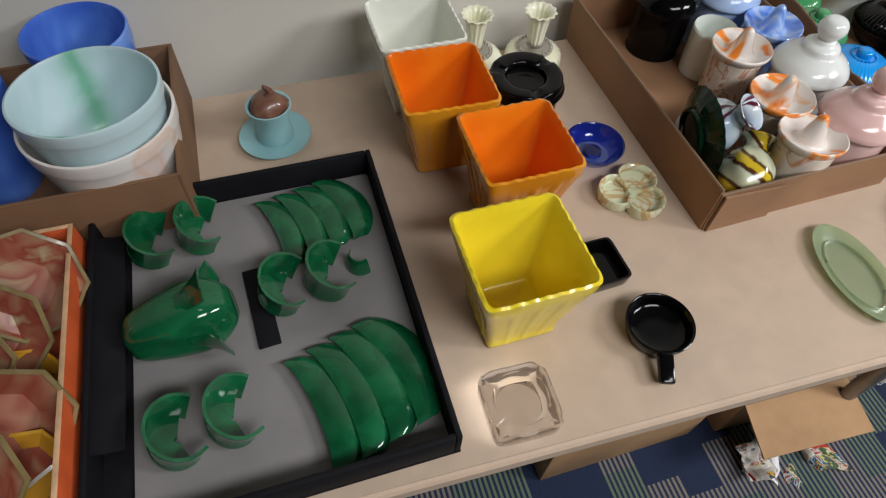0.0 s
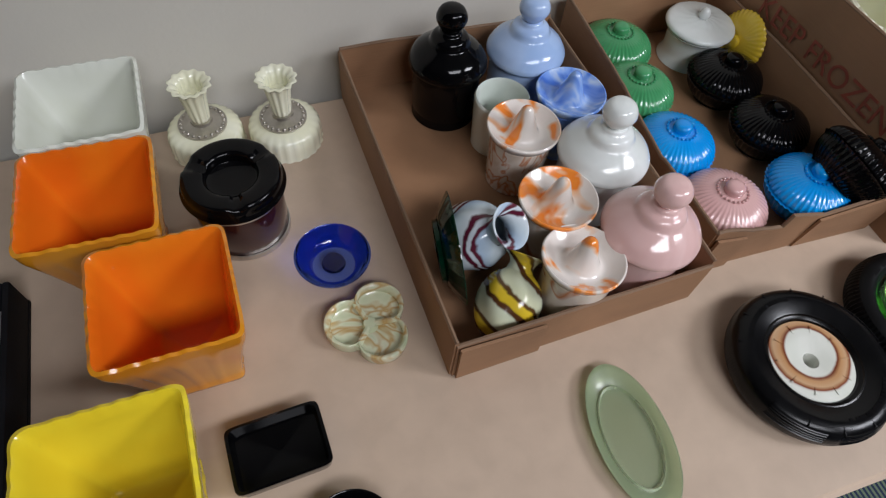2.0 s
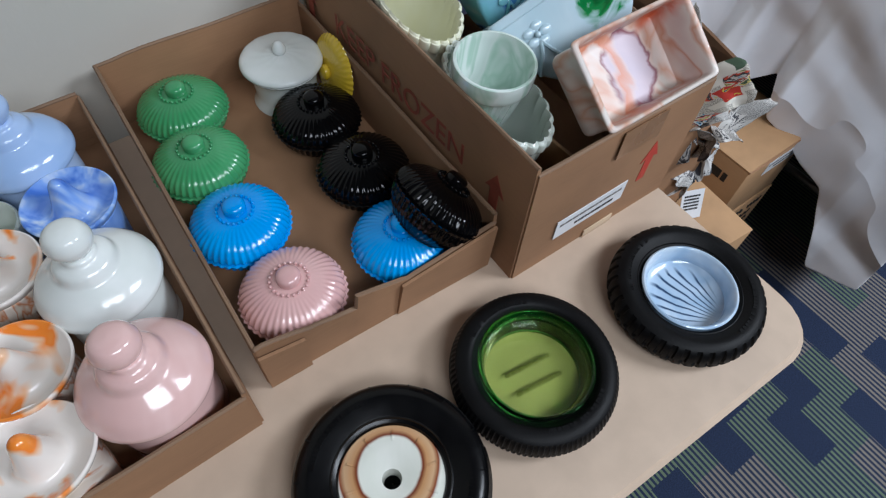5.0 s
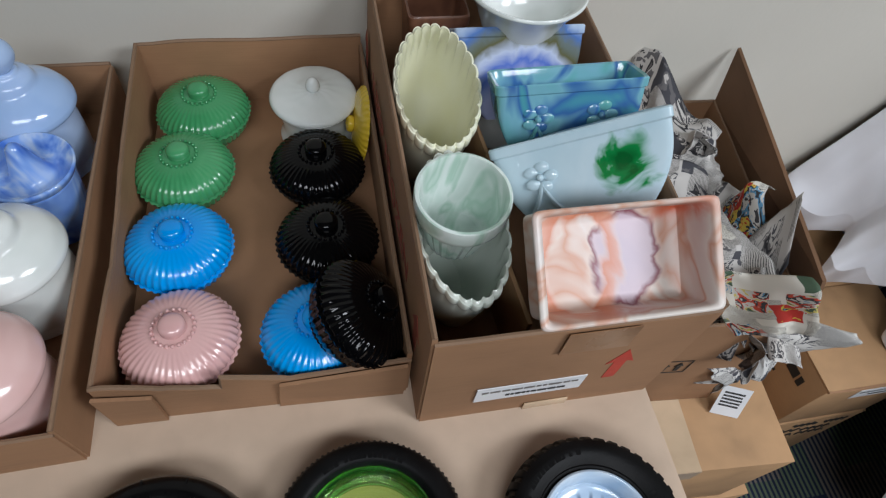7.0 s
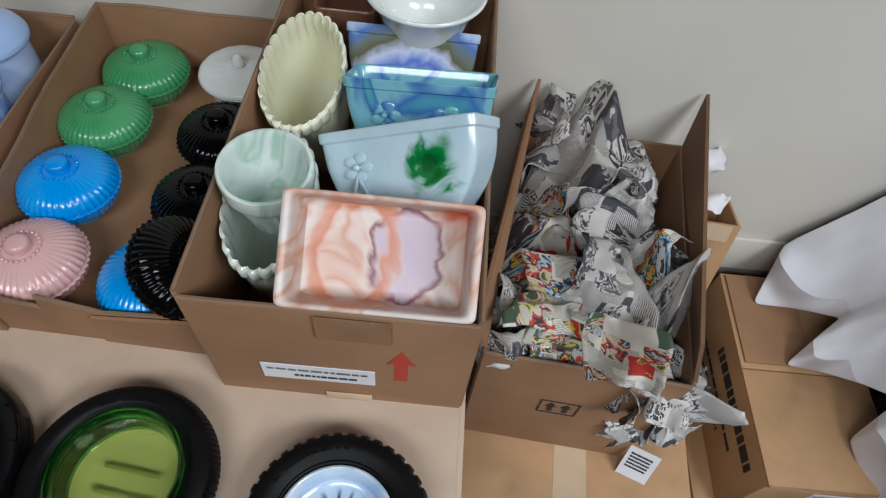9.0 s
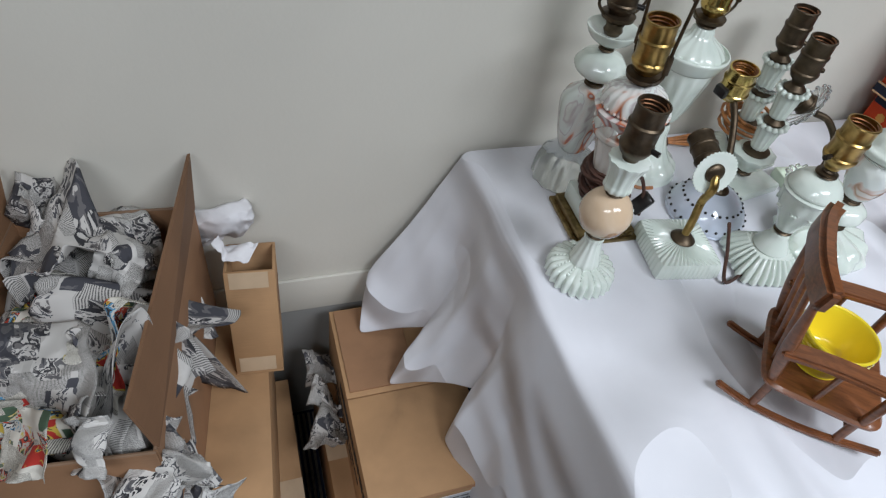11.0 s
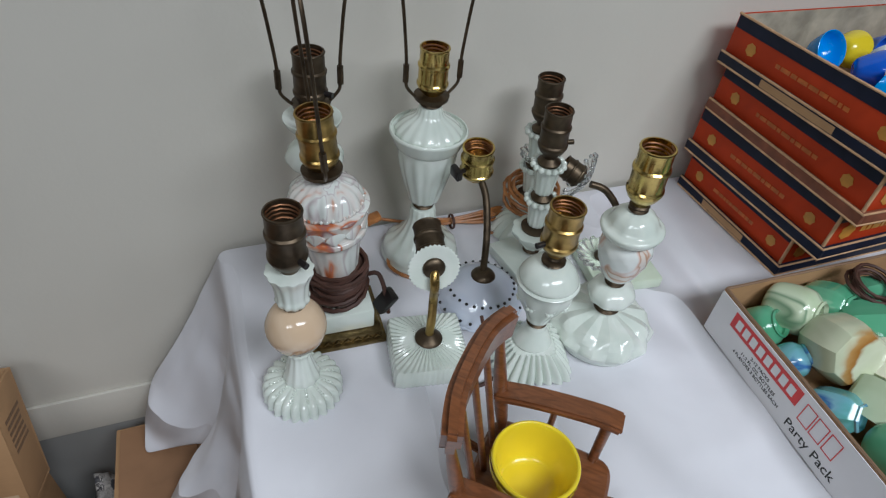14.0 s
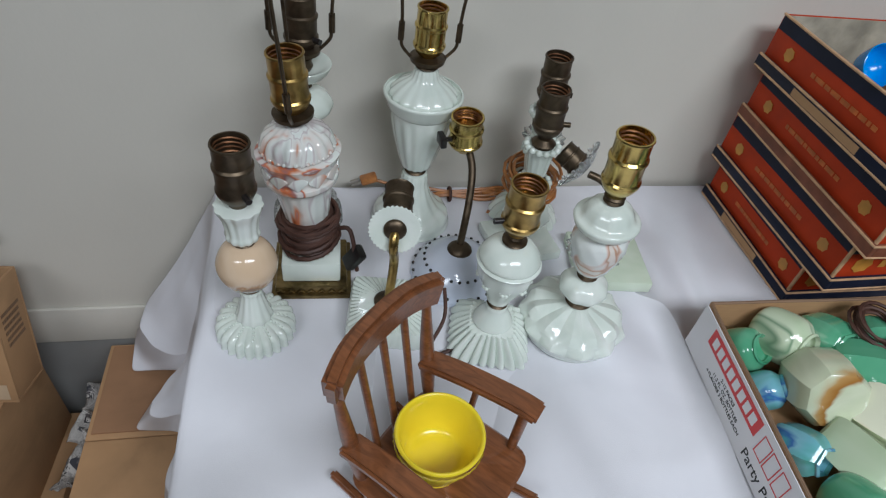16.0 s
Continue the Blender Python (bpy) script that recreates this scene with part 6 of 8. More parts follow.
def closed_carton(label, x0, x1, y0, y1, z0, z1, material, tape=True, turn=0.0, seam="x"):
    t = thing("cardboard_carton", label, "carton", pose((x0 + x1) / 2, (y0 + y1) / 2, z0, 0, 0, turn))
    w, d, h = (x1 - x0) / 2, (y1 - y0) / 2, z1 - z0
    part("body", block(-w, w, -d, d, 0, h - 0.004, 0.003), material, t)
    if seam == "x":
        part("top_flap", block(-w, w, -d, -0.001, h - 0.0038, h, 0.001), material, t)
        part("top_flap", block(-w, w, 0.001, d, h - 0.0038, h, 0.001), material, t)
    else:
        part("top_flap", block(-w, -0.001, -d, d, h - 0.0038, h, 0.001), material, t)
        part("top_flap", block(0.001, w, -d, d, h - 0.0038, h, 0.001), material, t)
    if tape:
        if seam == "x":
            part("tape", block(-w - 0.0006, w + 0.0006, -0.022, 0.022, h, h + 0.0006), M_TAPE, t)
        else:
            tp = part("tape", block(-0.022, 0.022, -d - 0.0006, d, h, h + 0.0006), M_TAPE, t)
            part("tape_end", block(-0.022, 0.022, -d - 0.0012, -d - 0.0004, h - 0.04, h + 0.0006), M_TAPE, tp)
    return t


E1 = closed_carton("taped brown carton under the newspaper carton", 1.43, 1.752, 0.176, 0.604, 0.232, 0.45, M_CARD_L, True, -4, "y")
carton_label(E1, (-0.115, -0.2145, 0.195), (0, -1, 0), (0, 0, 1), 0.09, 0.03, 21)
closed_carton("brown carton standing on the floor under another", 1.47, 1.79, 0.16, 0.6, 0.0, 0.231, M_CARD_L, True, 0, "x")
P1 = closed_carton("brown carton with scrawled black marks on the floor", 1.838, 2.07, 0.255, 0.612, 0.0, 0.25, M_CARD_L, True, 0, "x")
for k, (x, z, w) in enumerate(((-0.02, 0.222, 0.05), (0.045, 0.222, 0.045), (-0.06, 0.19, 0.07), (0.02, 0.186, 0.06), (-0.07, 0.155, 0.09), (0.03, 0.158, 0.06))):
    wav = [(x + w * i / 12, -0.1792, z + 0.009 * math.sin(i * 2.1 + k) + 0.002 * i / 12) for i in range(13)]
    part("marker_scrawl", tube(bend(wav, 3), 0.0013, 6), M_INK, P1)
part("marker_scrawl", tube([(-0.03, -0.1792, 0.2), (-0.09, -0.1792, 0.195), (-0.094, -0.1792, 0.135), (0.02, -0.1792, 0.13)], 0.0013, 6), M_INK, P1)
N1 = closed_carton("brown carton with large dark print half under the tablecloth", 1.872, 2.07, 0.258, 0.61, 0.2505, 0.416, M_CARD_L, False, 0, "x")
print_bars(N1, on_face((-0.0994, -0.045, 0.118), (-1, 0, 0), (0, 0, 1)), 0.2, 0.04, 1, M_INK, 31)
print_bars(N1, on_face((-0.0994, 0.0, 0.075), (-1, 0, 0), (0, 0, 1)), 0.22, 0.014, 1, M_INK, 32)
print_bars(N1, on_face((-0.0994, 0.02, 0.05), (-1, 0, 0), (0, 0, 1)), 0.16, 0.012, 1, M_INK, 34)
part("raised_flap", panel((-0.092, 0.01, 0.1675), (0.02, 0.01, 0.1675), (0.02, 0.17, 0.1685), (-0.092, 0.17, 0.1685), 0.003), M_CARD, N1, smooth=0)
part("crushed_edge", tube(bend([(-0.098, -0.174, 0.162), (-0.04, -0.1755, 0.158), (0.02, -0.174, 0.161), (0.097, -0.1755, 0.157)], 5), 0.004, 6), M_CARD, N1)
carton_label(N1, (0.03, -0.1765, 0.125), (0, -1, 0), (0, 0, 1), 0.105, 0.035, 33)


def leaning_carton():
    t = thing("small_carton", "small tall brown carton leaning on the wall, stuffed with paper", "carton", pose(1.7475, 0.489, 0.4515, -15, 0, -5))
    w, d, h = 0.0345, 0.075, 0.19
    part("bottom", block(-w, w, 0, d, 0, 0.004), M_CARD_L, t)
    part("side_panel", block(-w, w, 0, 0.004, 0.0042, h, 0.0006), M_CARD_L, t)
    part("side_panel", block(-w, w, d - 0.004, d, 0.0042, h, 0.0006), M_CARD_L, t)
    part("side_panel", block(-w, -w + 0.004, 0.0042, d - 0.0042, 0.0042, h, 0.0006), M_CARD_L, t)
    s = part("side_panel", block(w - 0.004, w, 0.0042, d - 0.0042, 0.0042, h, 0.0006), M_CARD_L, t)
    for z in (0.02, h - 0.014):
        part("tape", block(-w + 0.006, w - 0.01, -0.0007, -0.0001, z - 0.014, z + 0.013), M_TAPE, t)
    print_bars(s, on_face((w + 0.0003, d / 2, h * 0.62), (1, 0, 0), (0, 0, 1)), 0.045, 0.06, 6, M_CUT, 41)


leaning_carton()
M_TISSUE = varied("white_tissue", (0.75, 0.74, 0.76), 0.8, 0.06, 20, 0.3)
crumpled_sheet(70, 0.115, M_TISSUE, pose(1.742, 0.585, 0.66, 66, 0, 20), 0.022, "tissue_paper", "crumpled white paper sticking out of a small carton", "tissue")
crumpled_sheet(71, 0.08, M_TISSUE, pose(1.735, 0.575, 0.648, 30, 30, 80), 0.018, "tissue_paper", "crumpled white paper sticking out of a small carton", "tissue")
for k, (x, y, z) in enumerate(((1.85, 0.56, 0.32), (1.85, 0.5, 0.315), (1.845, 0.42, 0.31))):
    crumpled_sheet(80 + k, 0.1, M_NEWS[k % 2], pose(x, y, z, 15, 10, k * 70), 0.022, label="crumpled newspaper between two cartons")
for k in range(9):
    crumpled_sheet(90 + k, 0.16, M_NEWS[k % 2], pose(1.385 + 0.01 * (k % 2), 0.16 + 0.12 * (k % 3), 0.08 + 0.13 * (k // 3), 20 * (k % 3), 15, k * 50), 0.032, label="crumpled newspaper heaped beside the table")

# ---- under the first table ----
closed_carton("brown carton pushed under the table", 0.57, 0.925, 0.15, 0.52, 0.0, 0.3, M_CARD_L, True, 0, "y")
U = carton("cardboard_carton", "open brown carton under the table with a flap folded out", [(0.985, 0.14), (1.25, 0.13), (1.25, 0.45), (0.985, 0.45)], 0.0, (0.15, 0.15, 0.15, 0.15), M_CARD_L)
ul = U.matrix_world.translation
part("flap", panel((0.96 - ul.x, 0.035 - ul.y, 0.149), (1.2 - ul.x, 0.02 - ul.y, 0.156), (1.225 - ul.x, 0.13 - ul.y, 0.152), (0.985 - ul.x, 0.138 - ul.y, 0.15), 0.004), M_CARD_L, U, smooth=0)
for k in range(4):
    crumpled_sheet(110 + k, 0.11, M_NEWS[2] if k != 1 else M_TISSUE, pose(1.02 + 0.035 * k, 0.06 - 0.01 * (k % 2), 0.028, 20, 20 * k, 60 * k), 0.022, label="crumpled printed wrapping paper on the carpet", group="wrapping paper")
# ---- second table: lamps ----
M_MARBLE = swirled("white_red_marble_glass", [(0.25, (0.7, 0.75, 0.7)), (0.42, (0.76, 0.79, 0.75)), (0.45, (0.56, 0.5, 0.5)), (0.48, (0.74, 0.75, 0.71)), (0.57, (0.72, 0.66, 0.61)), (0.605, (0.64, 0.38, 0.28)), (0.625, (0.6, 0.17, 0.06)), (0.645, (0.36, 0.16, 0.15)), (0.67, (0.66, 0.6, 0.57)), (0.75, (0.7, 0.7, 0.66))], 24, 1.2, 0.13, 2.0, (1, 1, 0.3))
M_MARBLE_P = swirled("white_faint_tan_marble", [(0.25, (0.74, 0.79, 0.75)), (0.5, (0.77, 0.8, 0.77)), (0.555, (0.68, 0.5, 0.42)), (0.59, (0.5, 0.3, 0.2)), (0.63, (0.72, 0.66, 0.6))], 22, 1.4, 0.13)
M_PEACHBALL = layered("peach_glass_ball", [(0.3, (0.64, 0.47, 0.31)), (0.7, (0.7, 0.54, 0.38))],
                       [((0.004, -0.026, 0.092), (0.03, 0.05, 0.02), 0.7, 70, [(0.3, (0.16, 0.06, 0.02)), (0.5, (0.42, 0.2, 0.05)), (0.65, (0.5, 0.4, 0.3))], [(0.5, 0.9), (0.7, 0.0)])], 0.12)
M_LILAC = swirled("bluish_milk_glass", [(0.3, (0.6, 0.66, 0.78)), (0.7, (0.7, 0.74, 0.84))], 12, 1.5, 0.12)
M_PALEGREEN = swirled("pale_green_milk_glass", [(0.3, (0.6, 0.7, 0.54)), (0.7, (0.68, 0.76, 0.62))], 12, 2, 0.15)


def flute(n, depth, z0=-1.0, z1=9.0, sharp=False):
    def mod(a, r, z, i):
        k = abs(math.sin(n * a / 2)) if sharp else 0.5 + 0.5 * math.cos(n * a)
        return r * (1 + (depth * (k - 0.5) if z0 < z < z1 and r > 0.004 else 0)), z
    return mod


def turned(name, prof, material, parent, seg=56, mod=None, label="", smooth_k=3):
    return part(name, lathe(fine(prof, smooth_k), seg, mod), material, parent, label)


def socket(parent, z, shell_mat, m=None, key=None, h=0.062, r=0.0175, keymat=None):
    """A lamp socket: cap, shell with two rolled rings, and the threaded inside."""
    s = part("socket", lathe([(0.0, 0.0), (r * 0.5, 0.0), (r * 0.55, h * 0.06), (r * 0.85, h * 0.14), (r * 1.0, h * 0.22), (r * 1.06, h * 0.26), (r * 1.06, h * 0.3), (r * 0.98, h * 0.33), (r * 0.98, h * 0.6), (r * 1.05, h * 0.63), (r * 1.05, h * 0.67), (r * 0.95, h * 0.7), (r * 0.95, h * 0.95), (r * 1.0, h * 0.98), (r * 0.97, h), (r * 0.88, h), (r * 0.86, h * 0.7), (0.0, h * 0.66)], 40), shell_mat, parent, smooth=35)
    s.matrix_local = m if m is not None else pose(0, 0, z)
    th = []
    for k in range(49):
        a = k * 2 * math.pi / 12
        th.append((r * 0.87 * math.cos(a), r * 0.87 * math.sin(a), h * (0.7 + 0.27 * k / 48)))
    part("thread", tube(th, 0.0011, 6), M_COPPER, s)
    if key is not None:
        a = radians(key)
        k = part("switch_key", tube([(r * 0.9 * math.cos(a), r * 0.9 * math.sin(a), h * 0.3), (r * 1.5 * math.cos(a), r * 1.5 * math.sin(a), h * 0.3)], 0.0032, 10), keymat or M_BAKELITE, s)
    return s


def harp(parent, z, across, top=0.2):
    """The two-legged wire that carried a shade."""
    c = [(0.019, 0.0), (0.03, 0.012), (0.032, 0.022), (0.033, 0.05), (0.037, 0.09), (0.041, 0.13), (0.035, 0.175), (0.0, top)]
    for s in (1, -1):
        pts = [(s * x if across else 0.0, 0.0 if across else s * x, z + h) for x, h in c]
        part("harp_leg", tube(bend(pts, 5), 0.0019, 8), M_BRONZE, parent)
        j = [(s * 0.0325 if across else 0, 0 if across else s * 0.0325, z + h) for h in (0.02, 0.04)]
        part("harp_sleeve", tube(j, 0.0035, 8), M_BRONZE, parent)
    part("harp_saddle", lathe([(0.012, z - 0.004), (0.02, z - 0.003), (0.021, z + 0.002), (0.012, z + 0.003)], 24), M_BRONZE, parent)


def ring(parent, z, r=0.012, h=0.008, material=None):
    return part("collar", lathe([(0.0, z - h / 2), (r * 0.8, z - h / 2), (r, z - h / 4), (r * 0.85, z), (r, z + h / 4), (r * 0.8, z + h / 2), (0.0, z + h / 2)], 28), material or M_BRONZE, parent)


def lamp_of(label, x, y, turn=0.0, tall=1.0):
    return thing("table_lamp", label, "lamp", pose(x, y, T + 0.001, 0, 0, turn) @ Matrix.Diagonal((1, 1, tall, 1)), "milk glass lamps")


def lean_stem(t, z, degrees):
    """An old stem that leans a little on its foot."""
    lean = pose(0, 0, z) @ pose(0, 0, 0, 0, degrees, 0) @ pose(0, 0, -z)
    for ob in t.children:
        if ob.name.split(".")[0] not in ("foot", "block", "base", "plug"):
            ob.matrix_basis = lean @ ob.matrix_basis


def coil(parent, r, z0, z1, turns, wire, material, jitter=0.004, seed=3, name="cord"):
    rn = random.Random(seed)
    pts = []
    n = turns * 16
    ph = [rn.uniform(0, 6) for _ in range(4)]
    for k in range(n):
        a = 2 * math.pi * k / 16
        t = k / n
        rr = r + jitter * math.sin(k * 0.21 + ph[0]) + jitter * 0.6 * math.sin(k * 0.53 + ph[1])
        zz = z0 + (z1 - z0) * (0.5 + 0.5 * math.sin(t * 9.4 + ph[2])) + jitter * math.sin(a * 1.03 + ph[3])
        pts.append((rr * math.cos(a), rr * math.sin(a), zz))
    return part(name, tube(pts, wire, 6), material, parent)


def lamp_ball():
    t = lamp_of("small milk glass lamp with a peach ball and bronze socket", 2.15, 0.374)
    turned("base", [(0.0, 0), (0.038, 0), (0.041, 0.004), (0.0405, 0.015), (0.035, 0.021), (0.02, 0.026), (0.0, 0.027)], M_MILK, t, 168, flute(24, 0.12, sharp=True))
    for k in range(12):
        a = 2 * math.pi * k / 12
        for q in range(4):
            r = 0.021 + 0.0042 * q
            part("bead", moved(beads(0.0, 0.0, 1, 0.0016), pose(r * math.cos(a), r * math.sin(a), 0.0262 - 0.0014 * q)), M_MILK, t)
    turned("stem", [(0.0, 0.026), (0.019, 0.026), (0.016, 0.04), (0.011, 0.062), (0.012, 0.07), (0.0, 0.0705)], M_MILK, t, 60, flute(12, 0.08))
    ring(t, 0.0745, 0.012, 0.009)
    turned("ball", [(0.0, 0.078), (0.012, 0.0795), (0.024, 0.088), (0.03, 0.103), (0.0295, 0.115), (0.022, 0.129), (0.01, 0.1365), (0.0, 0.137)], M_PEACHBALL, t, 48, None, "peach glass ball with a small painted flower")
    ring(t, 0.1395, 0.011, 0.006)
    turned("cup", [(0.0, 0.143), (0.013, 0.143), (0.0165, 0.149), (0.0155, 0.155), (0.0175, 0.172), (0.0215, 0.183), (0.02, 0.186), (0.0, 0.186)], M_MILK, t, 120, flute(12, 0.07))
    socket(t, 0.186, M_BRONZE, key=-60, h=0.068)
    return t


lamp_ball()


def lamp_marble():
    t = lamp_of("red marbled glass urn lamp on a square gilt foot", 2.213, 0.462, -2)
    f = part("foot", joined(block(-0.047, 0.047, -0.047, 0.047, 0, 0.006, 0.0015), block(-0.042, 0.042, -0.042, 0.042, 0.0062, 0.016, 0.002)), M_GILT, t, "gilt ornamented metal foot")
    for k in range(-3, 4):
        part("foot_leaf", tube([(0.012 * k - 0.004, -0.0425, 0.008), (0.012 * k, -0.0435, 0.013), (0.012 * k + 0.004, -0.0425, 0.008)], 0.0014, 6), M_GILT, f)
    part("block", block(-0.034, 0.034, -0.034, 0.034, 0.0165, 0.046, 0.003), M_MILK, t)
    bead_ring(t, 0.026, 0.049, 24, 0.0032, M_SILVER)
    turned("urn", [(0.0, 0.047), (0.022, 0.047), (0.019, 0.056), (0.021, 0.07), (0.028, 0.12), (0.033, 0.145), (0.039, 0.151), (0.04, 0.158), (0.037, 0.162), (0.042, 0.18), (0.041, 0.188), (0.0, 0.189)], M_MARBLE, t, 112, flute(16, 0.03, 0.05, 0.145))
    for k in range(12):
        a = 2 * math.pi * k / 12
        part("moulded_star", moved(block(-0.007, 0.007, -0.002, 0.002, -0.009, 0.009, 0.0019), pose(0.039 * math.cos(a), 0.039 * math.sin(a), 0.17, 0, 45, math.degrees(a) + 90)), M_MARBLE, t)
    turned("lid", [(0.038, 0.1895), (0.0385, 0.193), (0.033, 0.206), (0.02, 0.215), (0.01, 0.219), (0.0, 0.2195)], M_MARBLE, t, 112, flute(18, 0.06))
    bead_ring(t, 0.038, 0.1915, 40, 0.0022, M_MARBLE)
    ring(t, 0.2235, 0.013, 0.01)
    socket(t, 0.228, M_BRASS, r=0.0185, h=0.066)
    harp(t, 0.229, False, 0.22)
    coil(t, 0.03, 0.058, 0.098, 16, 0.0027, M_WIRE, 0.004, 5)
    part("plug", moved(block(-0.006, 0.006, -0.01, 0.01, -0.016, 0.016, 0.003), pose(0.05, -0.02, 0.044, 20, 25, 30)), M_BAKELITE, t)
    part("cord_end", tube(bend([(0.03, 0.0, 0.07), (0.045, -0.006, 0.075), (0.05, -0.015, 0.06), (0.05, -0.02, 0.045), (0.052, -0.022, 0.02)], 5), 0.0027, 6), M_WIRE, t)
    lean_stem(t, 0.047, -4.2)


lamp_marble()


def lamp_tall():
    t = lamp_of("tall white fluted urn lamp with a bright brass socket and harp", 2.348, 0.562, 0, 1.025)
    turned("base", [(0.0, 0), (0.05, 0), (0.0525, 0.005), (0.051, 0.014), (0.045, 0.02), (0.036, 0.027), (0.025, 0.043), (0.018, 0.062), (0.016, 0.078), (0.0, 0.079)], M_MILK, t, 112, flute(14, 0.05, 0.016, 0.08))
    ring(t, 0.084, 0.014, 0.011)
    turned("urn", [(0.0, 0.0895), (0.017, 0.09), (0.022, 0.1), (0.033, 0.14), (0.0375, 0.168), (0.038, 0.172)], M_MILK, t, 112, flute(14, 0.05, 0.09, 0.166))
    turned("rim", [(0.038, 0.172), (0.042, 0.176), (0.047, 0.188), (0.0485, 0.193), (0.046, 0.195), (0.042, 0.189), (0.0, 0.188)], M_MILK, t, 64)
    turned("lid", [(0.0405, 0.1895), (0.04, 0.194), (0.03, 0.204), (0.017, 0.213), (0.0125, 0.224), (0.0, 0.2245)], M_MILK, t, 112, flute(16, 0.05))
    ring(t, 0.23, 0.014, 0.012)
    socket(t, 0.236, M_BRASS_B, h=0.058)
    harp(t, 0.236, True)
    part("cord_end", tube(bend([(-0.045, 0.0, 0.004), (-0.052, -0.025, 0.004), (-0.035, -0.05, 0.003), (-0.01, -0.056, 0.003)], 6), 0.0025, 6), M_WIRE_C, t)


lamp_tall()


def lamp_dots():
    t = lamp_of("gooseneck lamp with a black dotted bluish glass dome base", 2.393, 0.448)
    turned("base", [(0.0, 0), (0.052, 0), (0.055, 0.003), (0.0545, 0.01), (0.05, 0.021), (0.037, 0.035), (0.023, 0.044), (0.0, 0.05)], M_LILAC, t, 112, lambda a, r, z, i: (r * (1 + (0.02 * abs(math.sin(14 * a)) if z < 0.012 and r > 0.03 else 0)), z))
    for rr, zz, n in ((0.0425, 0.0305, 26), (0.0553, 0.0115, 26)):
        for k in range(n):
            a = 2 * math.pi * k / n
            part("painted_dot", moved(beads(0, 0, 1, 0.0021), pose(rr * math.cos(a), rr * math.sin(a), zz)), M_BAKELITE, t)
    turned("rosette", [(0.0, 0.044), (0.014, 0.044), (0.015, 0.048), (0.009, 0.053), (0.0, 0.055)], M_BRONZE, t, 32)
    part("gooseneck", tube(bend([(0, 0.002, 0.05), (0.004, 0.012, 0.08), (0.009, 0.028, 0.105), (0.012, 0.048, 0.132), (0.008, 0.06, 0.15), (0.003, 0.063, 0.158)], 6), 0.0046, 12), M_BRONZE, t)
    s = socket(t, 0, M_BRASS_B, pose(0.002, 0.064, 0.152, 4, -4, 0), h=0.048, r=0.0195)
    part("switch_key", tube([(-0.014, -0.004, 0.02), (-0.028, -0.008, 0.022)], 0.003, 8), M_BAKELITE, s)
    part("key_wing", moved(block(-0.004, 0.004, -0.009, 0.009, -0.007, 0.007, 0.002), pose(-0.03, -0.009, 0.023, 0, 0, 10)), M_BAKELITE, s)


lamp_dots()


def lamp_square():
    t = lamp_of("gooseneck lamp with disc shade on a ribbed square base", 2.298, 0.381, -9)
    sq = squared(14)

    def rays(a, r, z, i):
        rr, zz = sq(a, r, z, i)
        return rr * (1 + (0.012 * math.cos(48 * a) if r > 0.02 else 0)), zz + (0.0012 * math.cos(48 * a) if 0.012 < r < 0.04 else 0)
    part("base", lathe([(0.0, 0), (0.044, 0), (0.0455, 0.003), (0.044, 0.02), (0.042, 0.0245), (0.03, 0.027), (0.02, 0.029), (0.012, 0.0305), (0.0, 0.031)], 192, rays), M_MILK, t)
    turned("rosette", [(0.0, 0.031), (0.0145, 0.031), (0.0155, 0.033), (0.009, 0.038), (0.0, 0.042)], M_BRONZE, t, 32)
    part("gooseneck", tube(bend([(0, 0, 0.036), (0.002, 0.003, 0.06), (0.003, 0.008, 0.09), (0.001, 0.0, 0.116), (0.001, 0.006, 0.128), (0.001, 0.013, 0.1315)], 6), 0.0052, 14), M_BRASS, t)
    d = turned("disc_shade", [(0.0, 0.0), (0.012, 0.0), (0.024, 0.004), (0.031, 0.0075), (0.031, 0.0095), (0.022, 0.0085), (0.0, 0.006)], M_MILK, t, 120, flute(36, 0.07))
    d.matrix_local = pose(0.001, 0.019, 0.131, 76, 0, 0) @ Matrix.Diagonal((0.88, 0.88, 0.9, 1))
    r = turned("rosette", [(0.0, 0.0), (0.011, 0.0), (0.012, 0.003), (0.007, 0.006), (0.0, 0.007)], M_BRONZE, t, 28)
    r.matrix_local = pose(0.001, 0.019, 0.131, 76, 0, 0) @ pose(0, 0, 0.0062)
    socket(t, 0, M_BRONZE, pose(0.002, 0.021, 0.131, -74, 0, 0), h=0.05, r=0.0165)


lamp_square()


